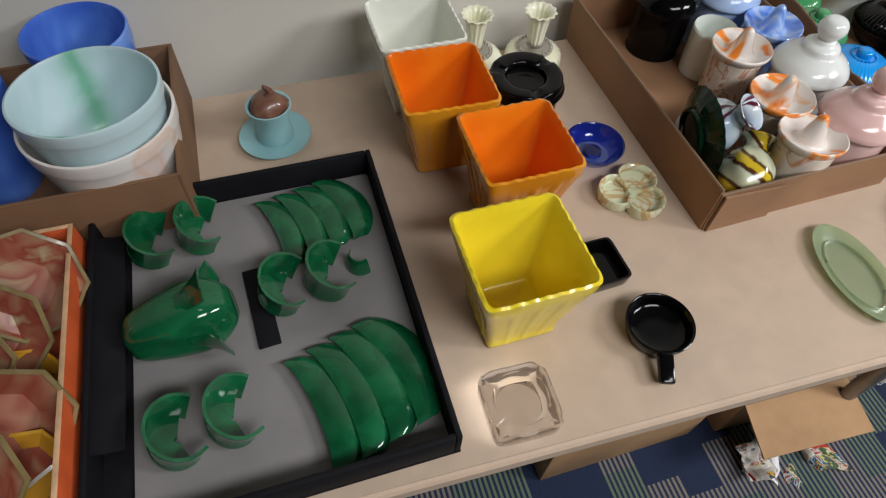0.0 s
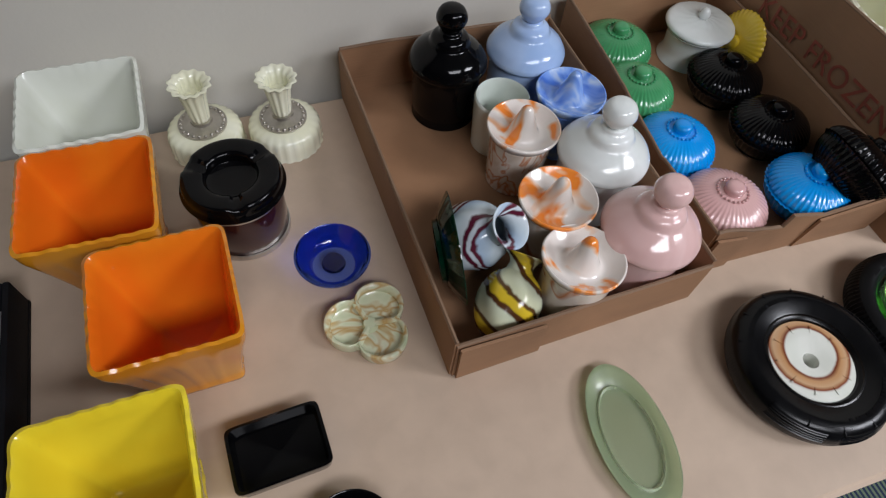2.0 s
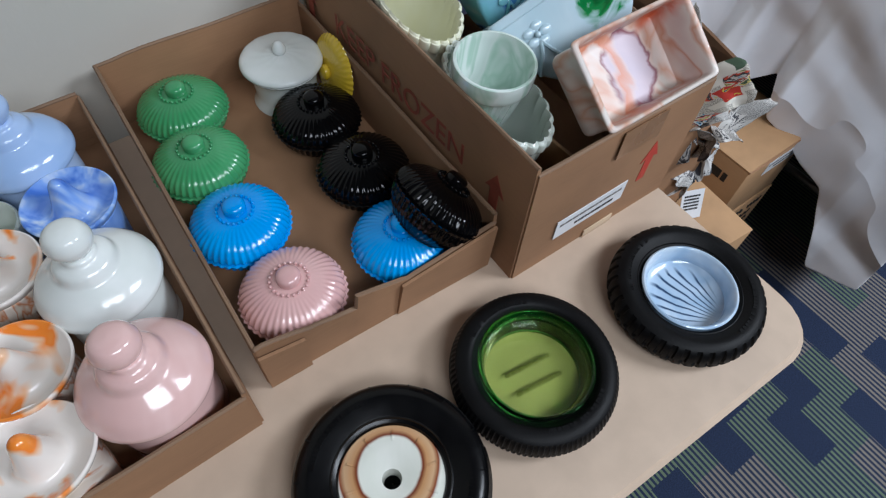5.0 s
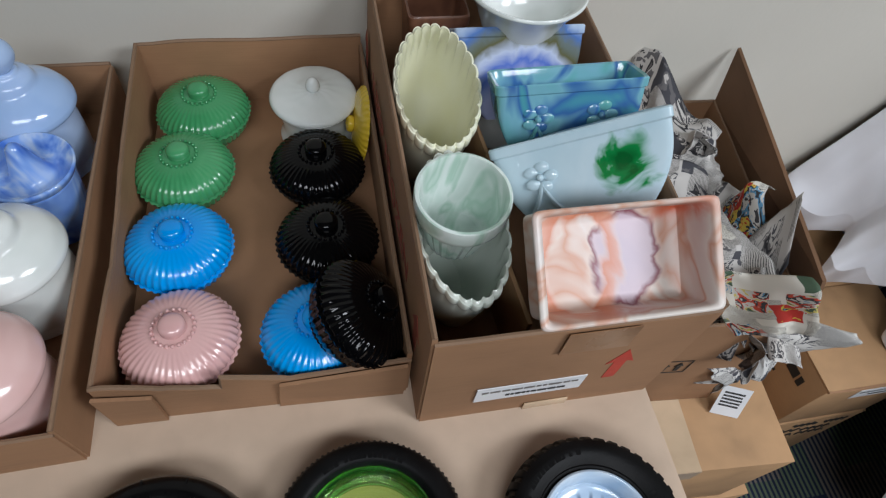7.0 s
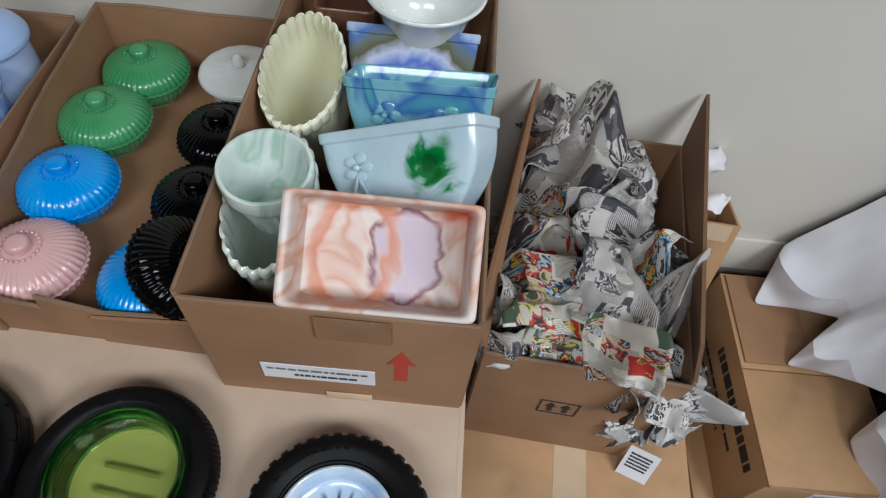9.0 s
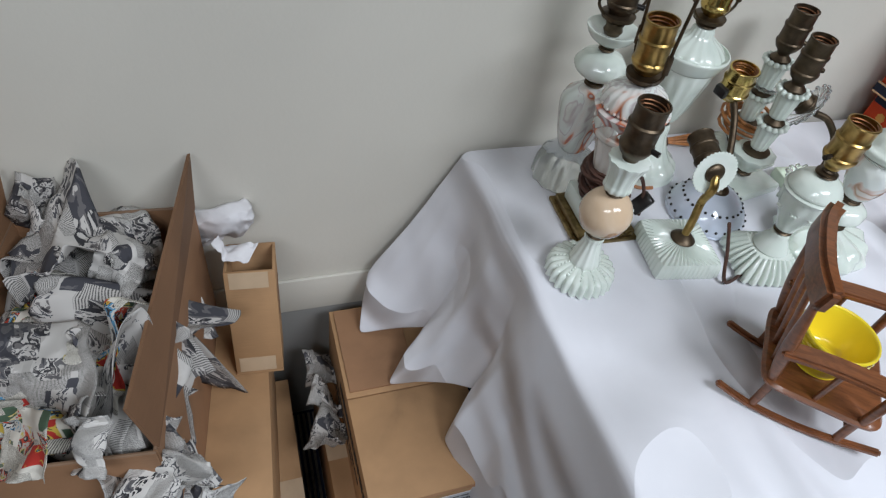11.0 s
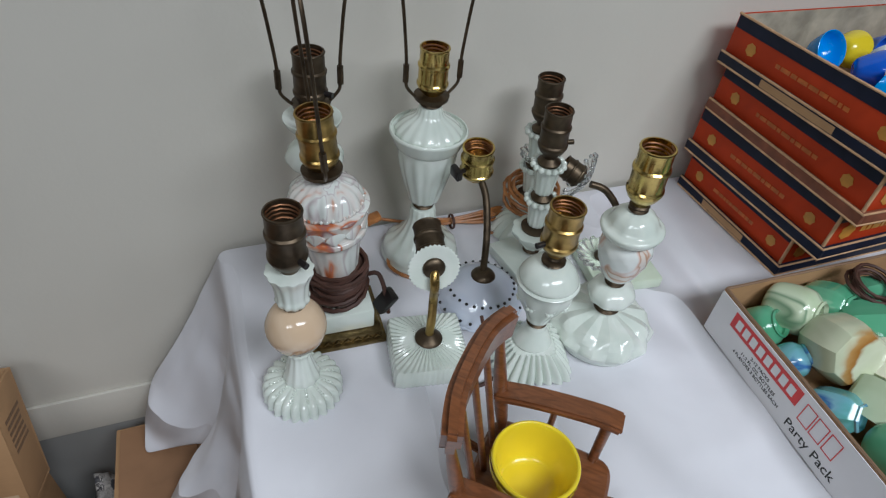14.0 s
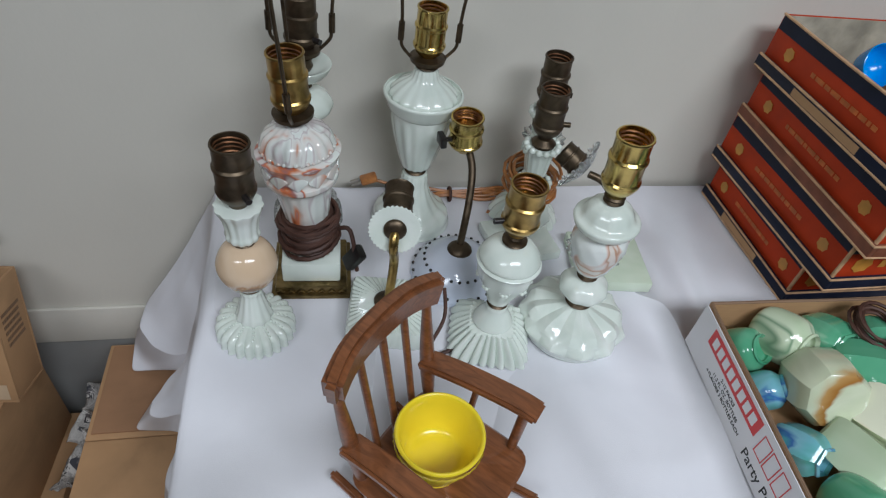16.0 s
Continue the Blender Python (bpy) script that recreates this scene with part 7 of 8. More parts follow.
def lamp_urn():
    t = lamp_of("milk glass urn lamp on a fan-ribbed foot with a brass socket", 2.416, 0.347, -14)
    sq = squared(6)

    def fan(a, r, z, i):
        rr, zz = sq(a, r, z, i)
        return (rr * (1 + 0.15 * (abs(math.sin(14 * a)) ** 0.6 - 0.4)) if r > 0.022 else r), zz + (0.0025 * abs(math.sin(14 * a)) ** 0.6 if 0.024 < r else 0)
    part("foot", lathe(fine([(0.0, 0), (0.04, 0), (0.043, 0.004), (0.038, 0.014), (0.026, 0.027), (0.021, 0.031), (0.0, 0.032)], 3), 168, fan), M_MILK, t)
    turned("stem", [(0.0, 0.031), (0.022, 0.031), (0.02, 0.04), (0.013, 0.052), (0.011, 0.06), (0.0, 0.0605)], M_MILK, t, 48)
    ring(t, 0.064, 0.012, 0.007)
    turned("urn", [(0.0, 0.0675), (0.012, 0.0675), (0.014, 0.075), (0.022, 0.092), (0.029, 0.108), (0.031, 0.124), (0.0325, 0.132), (0.0, 0.1325)], M_MILK, t, 96, flute(8, 0.08, 0.07, 0.12))
    for k in range(8):
        a = 2 * math.pi * k / 8
        part("moulded_berry", moved(beads(0.004, 0, 6, 0.0024), pose(0.027 * math.cos(a), 0.027 * math.sin(a), 0.107, 60, 0, math.degrees(a) + 90)), M_MILK, t)
    turned("lid", [(0.032, 0.133), (0.0322, 0.137), (0.025, 0.148), (0.014, 0.154), (0.0, 0.156)], M_MILK, t, 64)
    bead_ring(t, 0.031, 0.1365, 46, 0.0015, M_MILK)
    ring(t, 0.159, 0.013, 0.006)
    ring(t, 0.165, 0.008, 0.008)
    socket(t, 0.168, M_BRASS, key=200, r=0.0185)
    part("cord_end", tube(bend([(-0.04, -0.03, 0.004), (-0.07, -0.045, 0.006), (-0.055, 0.0, 0.02), (-0.06, 0.02, 0.05)], 6), 0.0024, 6), M_WIRE, t)


lamp_urn()


def cut_star(a, r, z, i):
    """Sharp diamond facets round a low dome."""
    if r < 0.018:
        return r, z
    p = abs((a * 11 / math.pi) % 2 - 1)
    q = abs((a * 11 / math.pi + 1) % 2 - 1)
    h = z / 0.044
    k = p * max(0, 1 - abs(h - 0.35) * 3) + q * max(0, 1 - abs(h - 0.8) * 4)
    return r * (1 + 0.1 * (k - 0.35)), z + 0.004 * (k - 0.35)


def lamp_star():
    t = lamp_of("milk glass lamp with a wide star-cut base and marbled body", 2.521, 0.357, 0, 1.06)
    part("base", lathe(fine([(0.0, 0), (0.052, 0), (0.06, 0.006), (0.0625, 0.018), (0.056, 0.03), (0.04, 0.038), (0.016, 0.043), (0.0, 0.044)], 4), 198, cut_star), M_MILK, t, smooth=14)
    ring(t, 0.048, 0.016, 0.01)
    turned("bulb", [(0.0, 0.0535), (0.012, 0.0535), (0.025, 0.062), (0.028, 0.071), (0.022, 0.08), (0.01, 0.0845), (0.0, 0.085)], M_MILK, t, 80, flute(8, 0.05))
    ring(t, 0.089, 0.012, 0.01)
    turned("body", [(0.0, 0.0945), (0.014, 0.095), (0.022, 0.108), (0.029, 0.13), (0.0295, 0.145), (0.025, 0.153), (0.027, 0.157), (0.0, 0.1575)], M_MARBLE_P, t, 96,
           lambda a, r, z, i: (r * (1 + (0.02 * math.sin(10 * a + z * 300) if 0.1 < z < 0.148 else 0)), z))
    turned("cap", [(0.0, 0.158), (0.028, 0.158), (0.0345, 0.165), (0.034, 0.169), (0.028, 0.172), (0.022, 0.182), (0.012, 0.188), (0.0, 0.1885)], M_MILK, t, 80, flute(10, 0.03, 0.17))
    ring(t, 0.193, 0.011, 0.01)
    socket(t, 0.197, M_BRASS_B, r=0.0185, h=0.066)
    lean_stem(t, 0.04, -3.0)


lamp_star()


def tier_lamp(label, x, y, turn, square):
    t = lamp_of(label, x, y, turn, 1.06)
    if square:
        part("foot", block(-0.045, 0.045, -0.04, 0.04, 0, 0.014, 0.002), M_MILK, t)
        z = 0.014
    else:
        turned("foot", [(0.0, 0), (0.045, 0), (0.048, 0.004), (0.04, 0.016), (0.026, 0.026), (0.0, 0.027)], M_MILK, t, 128, flute(16, 0.07, sharp=True))
        z = 0.02
    ring(t, z + 0.008, 0.012, 0.009)
    turned("bowl", [(0.0, z + 0.012), (0.012, z + 0.012), (0.02, z + 0.022), (0.03, z + 0.036), (0.028, z + 0.042), (0.0, z + 0.042)], M_MILK, t, 96, flute(9, 0.08))
    part("saucer", lathe([(0.0, z + 0.0425), (0.019, z + 0.0425), (0.02, z + 0.046), (0.008, z + 0.05), (0.0, z + 0.05)], 32), M_BRONZE, t)
    for k in range(2):
        zz = z + 0.05 + 0.052 * k
        turned("cup", [(0.0, zz), (0.011, zz), (0.013, zz + 0.01), (0.0165, zz + 0.034), (0.0195, zz + 0.04), (0.0, zz + 0.0405)], M_MILK, t, 72, flute(12, 0.07))
        bead_ring(t, 0.0195, zz + 0.0405, 14, 0.0042, M_MILK)
        part("saucer", lathe([(0.0, zz + 0.0415), (0.014, zz + 0.0415), (0.015, zz + 0.045), (0.007, zz + 0.052), (0.0, zz + 0.052)], 32), M_BRONZE, t)
    socket(t, z + 0.153, M_BRONZE, key=-20, keymat=M_BRONZE)
    lean_stem(t, 0.02, -2.0)
    return t


tier_lamp("milk glass lamp of two beaded cups on a square foot", 2.493, 0.503, 10, True)
L9 = tier_lamp("milk glass lamp of beaded cups with a coiled copper cord", 2.515, 0.565, -10, False)
coil(L9, 0.034, 0.05, 0.075, 7, 0.0025, M_WIRE_C, 0.005, 9)
turned("glass_ruffle", [(0.008, 0.118), (0.018, 0.12), (0.026, 0.126), (0.027, 0.13), (0.014, 0.124), (0.008, 0.121)], M_CLEAR_W, L9, 96, flute(12, 0.12))


def lamp_back():
    t = lamp_of("milk glass disc lamp on a clear glass foot with a harp", 2.208, 0.556)
    turned("foot", [(0.0, 0), (0.04, 0), (0.044, 0.006), (0.042, 0.03), (0.034, 0.044), (0.015, 0.05), (0.0, 0.051)], M_CLEAR_W, t, 120, flute(12, 0.06))
    turned("body", [(0.0, 0.0515), (0.015, 0.052), (0.024, 0.07), (0.033, 0.11), (0.034, 0.135), (0.02, 0.15), (0.01, 0.154), (0.0, 0.1545)], M_MARBLE, t, 84, flute(12, 0.04))
    ring(t, 0.159, 0.013, 0.008)
    turned("bulb", [(0.0, 0.1635), (0.012, 0.164), (0.03, 0.176), (0.033, 0.186), (0.024, 0.198), (0.01, 0.203), (0.0, 0.2035)], M_MILK, t, 84, flute(10, 0.03))
    ring(t, 0.208, 0.01, 0.008)
    turned("disc", [(0.0, 0.2125), (0.012, 0.213), (0.026, 0.222), (0.032, 0.232), (0.03, 0.234), (0.015, 0.226), (0.0, 0.225)], M_MILK, t, 64)
    ring(t, 0.236, 0.012, 0.02)
    socket(t, 0.247, M_BRONZE, key=-40)
    harp(t, 0.25, True)


lamp_back()


def lamp_sconce():
    t = lamp_of("gooseneck lamp with clear ruffled glass on a square pale green base", 2.606, 0.456, -6)
    part("base", block(-0.05, 0.05, -0.048, 0.048, 0, 0.018, 0.003), M_PALEGREEN, t)
    low = turned("glass_ruffle", [(0.0, 0.0185), (0.02, 0.0185), (0.034, 0.026), (0.035, 0.031), (0.018, 0.025), (0.0, 0.024)], M_CLEAR_W, t, 120, flute(16, 0.12))
    low.visible_shadow = False
    turned("rosette", [(0.0, 0.0245), (0.011, 0.0245), (0.011, 0.03), (0.006, 0.036), (0.0, 0.037)], M_BRONZE, t, 24)
    part("gooseneck", tube(bend([(0, 0, 0.03), (0.012, 0.006, 0.06), (0.014, 0.02, 0.09), (-0.004, 0.034, 0.115), (-0.025, 0.042, 0.122)], 6), 0.005, 12), M_BRONZE, t)
    g = turned("glass_ruffle", [(0.0, 0.0), (0.012, 0.0), (0.028, 0.007), (0.035, 0.012), (0.018, 0.005), (0.0, 0.004)], M_CLEAR_W, t, 120, flute(16, 0.14))
    g.matrix_local = pose(-0.03, 0.045, 0.125, -30, -62, 0)
    g.visible_shadow = False
    socket(t, 0, M_BRONZE, pose(-0.034, 0.046, 0.127, -30, -62, 0), h=0.034, r=0.016)
    for ob in t.children:
        if ob.name.split(".")[0] != "base":
            ob.matrix_basis = pose(-0.024, 0, 0) @ ob.matrix_basis
    bead_ring(low, 0.0345, 0.031, 16, 0.003, M_CLEAR_W)
    bead_ring(g, 0.0345, 0.012, 16, 0.003, M_CLEAR_W)


lamp_sconce()


def bundled_cord():
    t = thing("electric_cord", "bundled copper coloured lamp cord with a plug", "cord", pose(2.412, 0.6, T))
    rnd = random.Random(4)
    for k in range(13):
        a, b, c = rnd.uniform(-0.007, 0.007), rnd.uniform(0, 0.016), rnd.uniform(-0.007, 0.007)
        pts = [(-0.045 + 0.002 * k, c, 0.006 + b), (0.0, a * 0.4, 0.012 + a * 0.4), (0.05, a - 0.004, 0.006 + b), (0.085 - 0.002 * k, c, 0.012 + b * 0.6), (0.045, -a, 0.018 - b * 0.5)]
        part("strand", tube(bend(pts, 6), 0.002, 6), M_WIRE_C, t)
    part("tie", lathe([(0.011, -0.002), (0.012, 0), (0.011, 0.002)], 20, None, False), M_WIRE, t).matrix_local = pose(-0.002, 0, 0.011, 0, 90, 0)
    p = part("plug", block(-0.012, 0.012, -0.008, 0.008, -0.005, 0.005, 0.003), M_WIRE_C, t)
    p.matrix_local = pose(-0.12, 0.012, 0.03, 0, -14, 8)
    for y in (-0.004, 0.004):
        part("prong", block(-0.014, 0, y - 0.001, y + 0.001, -0.002, 0.002), M_SILVER, p).matrix_local = pose(-0.012, 0, 0)
    part("lead", tube(bend([(-0.11, 0.012, 0.028), (-0.08, 0.008, 0.02), (-0.03, 0.0, 0.012)], 6), 0.0022, 6), M_WIRE_C, t)
    part("lead", tube(bend([(0.05, -0.03, 0.003), (0.1, -0.06, 0.003), (0.06, -0.12, 0.003), (-0.02, -0.15, 0.003)], 8), 0.0022, 6), M_WIRE_C, t)


bundled_cord()


# ---- second table: the doll's rocking chair with its bowl ----
def make_wood(name, col):
    m, n, l, b = mat(name, 0.32, 0, 0.2)
    co = n.new("ShaderNodeTexCoord").outputs["Object"]
    mp = n.new("ShaderNodeMapping")
    mp.inputs["Scale"].default_value = (1, 6, 6)
    l.new(co, mp.inputs[0])
    a = noise_of(n, l, 26, 5, 1.2, mp.outputs[0], 0.6)
    r = ramp_of(n, [(0.3, tuple(v * 0.55 for v in col)), (0.55, col), (0.75, tuple(v * 1.3 for v in col))])
    l.new(a.outputs["Fac"], r.inputs[0])
    l.new(r.outputs[0], b.inputs["Base Color"])
    bump_of(n, l, b, a.outputs["Fac"], 0.15, 0.0006)
    return m


M_WOOD = make_wood("dark_stained_wood", (0.2, 0.072, 0.026))


def strip(points, w, th, material, parent, name):
    """A flat bent board along a run of points, w wide (level) and th thick."""
    pts = bend(points, 6)
    bm = bmesh.new()
    rings = []
    for i, p in enumerate(pts):
        d = (pts[min(i + 1, len(pts) - 1)] - pts[max(i - 1, 0)]).normalized()
        side = Vector((-d.y, d.x, 0)).normalized() if abs(d.z) < 0.95 else Vector((0, 1, 0))
        up = d.cross(side)
        rings.append([bm.verts.new(p + side * a * w / 2 + up * c * th / 2) for a, c in ((-1, -1), (1, -1), (1, 1), (-1, 1))])
    for a, c in zip(rings, rings[1:]):
        for s in range(4):
            bm.faces.new((a[s], a[(s + 1) % 4], c[(s + 1) % 4], c[s]))
    bm.faces.new(rings[0][::-1])
    bm.faces.new(rings[-1])
    bmesh.ops.recalc_face_normals(bm, faces=bm.faces)
    lo = [e for e in bm.edges if e.calc_face_angle(0) > 0.8]
    bmesh.ops.bevel(bm, geom=lo, offset=min(w, th) * 0.28, segments=2, affect="EDGES")
    return part(name, bm, material, parent)


def rocking_chair():
    t = thing("toy_rocking_chair", "dark-stained wooden doll's rocking chair on the white cloth", "toy chair", pose(2.323, 0.165, T, 0, 0, -43))
    zs = 0.062
    seat = lathe([(0.0, -0.009), (0.056, -0.009), (0.0605, -0.006), (0.061, -0.003), (0.058, 0.0), (0.0, -0.001)], 96, squared(7))
    part("seat", moved(seat, pose(0.002, 0, zs) @ Matrix.Diagonal((1.0, 1.0, 1, 1))), M_WOOD, t)
    for s in (1, -1):
        strip([(-0.085, s * 0.047, 0.016), (-0.04, s * 0.047, 0.0045), (0.02, s * 0.047, 0.005), (0.085, s * 0.047, 0.02)], 0.008, 0.008, M_WOOD, t, "rocker")
        part("leg", tube([(0.045, s * 0.046, 0.009), (0.045, s * 0.046, zs - 0.006)], 0.0045, 10), M_WOOD, t)
        part("leg", tube([(-0.042, s * 0.046, 0.009), (-0.042, s * 0.046, zs - 0.006)], 0.0045, 10), M_WOOD, t)
        strip([(-0.062, s * 0.053, 0.108), (-0.02, s * 0.056, 0.117), (0.03, s * 0.06, 0.121), (0.054, s * 0.061, 0.12)], 0.023, 0.0085, M_WOOD, t, "arm")
        part("arm_post", tube([(0.042, s * 0.055, zs - 0.002), (0.042, s * 0.058, 0.118)], lambda u: 0.0046 + 0.0016 * math.sin(u * 9), 12), M_WOOD, t)
        part("arm_post", tube([(-0.005, s * 0.053, zs - 0.002), (-0.005, s * 0.056, 0.115)], 0.0032, 8), M_WOOD, t)
        part("back_post", tube(bend([(-0.047, s * 0.05, zs - 0.004), (-0.06, s * 0.054, 0.12), (-0.072, s * 0.058, 0.19)], 6), lambda u: 0.0042 + 0.0028 * math.sin(math.pi * min(1.0, u * 1.25)), 12), M_WOOD, t)
    for k in range(-1, 2):
        y = k * 0.028
        part("spindle", tube([(-0.048, y * 0.9, zs - 0.002), (-0.074, y, 0.188)], 0.0034, 10), M_WOOD, t)
    strip([(-0.066, -0.068, 0.191), (-0.077, -0.03, 0.196), (-0.077, 0.03, 0.196), (-0.066, 0.068, 0.191)], 0.016, 0.032, M_WOOD, t, "top_rail")
    part("stretcher", tube([(0.045, -0.046, 0.03), (0.045, 0.046, 0.03)], 0.003, 8), M_WOOD, t)
    b = thing("yellow_bowl", "plain bright yellow glass bowl on the rocking chair's seat", "bowl", pose(2.318, 0.17, T + zs + 0.0006) @ Matrix.Diagonal((0.94, 0.94, 0.94, 1)))
    part("bowl", lathe(fine([(0.0, 0), (0.026, 0), (0.028, 0.003), (0.035, 0.02), (0.04, 0.045), (0.041, 0.05), (0.0385, 0.0515), (0.036, 0.046), (0.031, 0.02), (0.024, 0.006), (0.0, 0.005)], 3), 72), M_YELLOW, b)
    part("rim_band", lathe([(0.0402, 0.038), (0.0418, 0.041), (0.0412, 0.0445)], 72, flute(36, 0.012), False), M_YELLOW, b)


rocking_chair()


# ---- second table: the stack of orange boxes ----
M_OBOX = varied("orange_red_paper", (0.47, 0.046, 0.01), 0.6, 0.12, 25, 0.15)
M_NAVY = varied("navy_paper", (0.012, 0.016, 0.035), 0.5, 0.25, 30, 0.1)
for m_paper in (M_OBOX, M_NAVY):
    m_paper.node_tree.nodes["Principled BSDF"].inputs["Specular IOR Level"].default_value = 0.2
M_BOXLINE = varied("worn_grey_lining", (0.42, 0.38, 0.3), 0.8, 0.3, 30, 0.2)
M_RIMRED = varied("worn_maroon_rim", (0.19, 0.06, 0.03), 0.6, 0.3, 40, 0.1)
M_FADEGOLD = varied("faded_gold_print", (0.5, 0.13, 0.022), 0.5, 0.3, 60, 0.05)
M_GOLD = varied("gold_print", (0.56, 0.26, 0.04), 0.4, 0.2, 40, 0.05)


def shop_box(x0, y0, z0, h, length, width, turn, lid_side, opened=False):
    t = thing("paper_box", "worn orange and navy paper-covered box in a stack" if not opened else "open worn orange and navy box holding bright glass pieces", "box", pose(x0, y0, z0, 0, 0, turn), "stacked orange boxes")
    th = 0.003
    part("bottom", block(0, width, 0, length, 0, th), M_CARD, t)
    for nm, a in (("side_panel", (0, th, 0, length)), ("side_panel", (width - th, width, 0, length)), ("side_panel", (th, width - th, 0, th)), ("side_panel", (th, width - th, length - th, length))):
        part(nm, block(*a, th, h, 0.0008), M_OBOX, t)
    part("navy_band", block(-0.0007, -0.0001, 0.002, length - 0.002, h * 0.74, h * 0.98), M_NAVY, t)
    part("navy_band", block(0.002, width - 0.002, -0.0007, -0.0001, h * 0.74, h * 0.98), M_NAVY, t)
    rim = part("bottom_rim", joined(block(-0.007, -0.0008, -0.007, length + 0.002, 0.0, h * 0.24, 0.0008), block(-0.0008, width, -0.007, -0.0008, 0.0, h * 0.24, 0.0008)), M_NAVY if lid_side != 2 else M_RIMRED, t, "projecting lid rim")
    for z in (0.001, h * 0.24):
        part("worn_edge", tube([(-0.0065, length, z), (-0.0068, -0.0065, z), (width, -0.0068, z)], 0.0017, 6), M_TANLIP, rim)
    if lid_side in (1, 3):
        part("peeled_patch", block(-0.0076, -0.007, length * 0.3, length * 0.72, h * 0.05, h * 0.19), M_CARD_L, rim)
    part("worn_corner", tube([(0.0, 0.0, h * 0.2), (0.0, 0.0, h)], 0.0024, 8), M_TANLIP, t)
    part("worn_edge", tube(bend([(0.0, 0.002, h), (-0.0006, length * 0.5, h - 0.0008), (0.0, length, h)], 6), 0.0018, 6), M_TANLIP, t)
    part("worn_edge", tube([(0.002, 0.0, h), (width, 0.0, h)], 0.0018, 6), M_TANLIP, t)
    for y in (length * 0.13, length * 0.86):
        part("gold_seal", lathe([(0.0, 0), (0.0085, 0), (0.0085, 0.0006), (0.0, 0.0006)], 14, flute(7, 0.15)), M_GOLD, t).matrix_local = on_face((-0.0004, y, h * 0.5), (-1, 0, 0), (0, 0, 1))
    print_bars(t, on_face((-0.0003, length * 0.5, h * 0.5), (-1, 0, 0), (0, 0, 1)), length * 0.4, h * 0.15, 1, M_FADEGOLD, int(z0 * 100))
    part("gold_seal", lathe([(0.0, 0), (0.013, 0), (0.013, 0.0006), (0.0, 0.0006)], 14, flute(7, 0.15)), M_GOLD, t).matrix_local = on_face((0.03, -0.0004, h * 0.5), (0, -1, 0), (0, 0, 1))
    print_bars(t, on_face((0.12, -0.0003, h * 0.5), (0, -1, 0), (0, 0, 1)), 0.13, h * 0.3, 1, M_GOLD, 7)
    if opened:
        for a in ((th, th + 0.0015, th, length - th), (width - th - 0.0015, width - th, th, length - th), (th + 0.0015, width - th - 0.0015, th, th + 0.0015), (th + 0.0015, width - th - 0.0015, length - th - 0.0015, length - th)):
            part("lining", block(*a, th, h - 0.001), M_BOXLINE, t, "worn grey card lining")
    if not opened:
        part("lid", block(-0.001, width, -0.001, length, h + 0.0002, h + 0.0025, 0.0006), M_CARD, t)
    return t


shop_box(2.842, 0.385, T + 0.001, 0.073, 0.228, 0.36, 0, 1)
shop_box(2.827, 0.338, T + 0.078, 0.075, 0.272, 0.37, 1, 0)
shop_box(2.815, 0.315, T + 0.157, 0.072, 0.285, 0.36, -1, 2)
shop_box(2.806, 0.3, T + 0.233, 0.07, 0.3, 0.36, 0, 3, True)
M_GLOSS_B = swirled("royal_blue_glass", [(0.3, (0.01, 0.08, 0.55)), (0.7, (0.02, 0.14, 0.7))], 12, 1, 0.12)
for k, (x, y, m) in enumerate(((2.9, 0.53, M_CYAN), (2.915, 0.47, M_GLOSS_B), (2.95, 0.53, M_YELLOW), (2.965, 0.47, M_WHITE), (2.9, 0.41, M_CYAN), (2.95, 0.41, M_GLOSS_B), (3.0, 0.44, M_YELLOW), (3.0, 0.52, M_GLOSS_B), (2.91, 0.35, M_WHITE), (2.97, 0.35, M_CYAN), (3.05, 0.48, M_CYAN), (3.03, 0.39, M_GLOSS_B))):
    t = thing("toy_teacup", "small glossy coloured glass toy cup lying in a box", "toy cup", pose(x, y, T + 0.272, 60 + 20 * (k % 3), 0, k * 50), "toy tea set")
    part("cup", lathe(fine([(0.0, -0.012), (0.012, -0.012), (0.019, -0.002), (0.026, 0.016), (0.024, 0.017), (0.017, 0.0), (0.0, -0.006)], 3), 36), m, t)


# ---- second table: the white printed carton of onyx glass ----
M_WHITECARD = varied("white_printed_board", (0.74, 0.73, 0.74), 0.4, 0.03, 20, 0.05)
M_REDPRINT = varied("red_print_panel", (0.62, 0.03, 0.03), 0.4, 0.08, 30, 0)


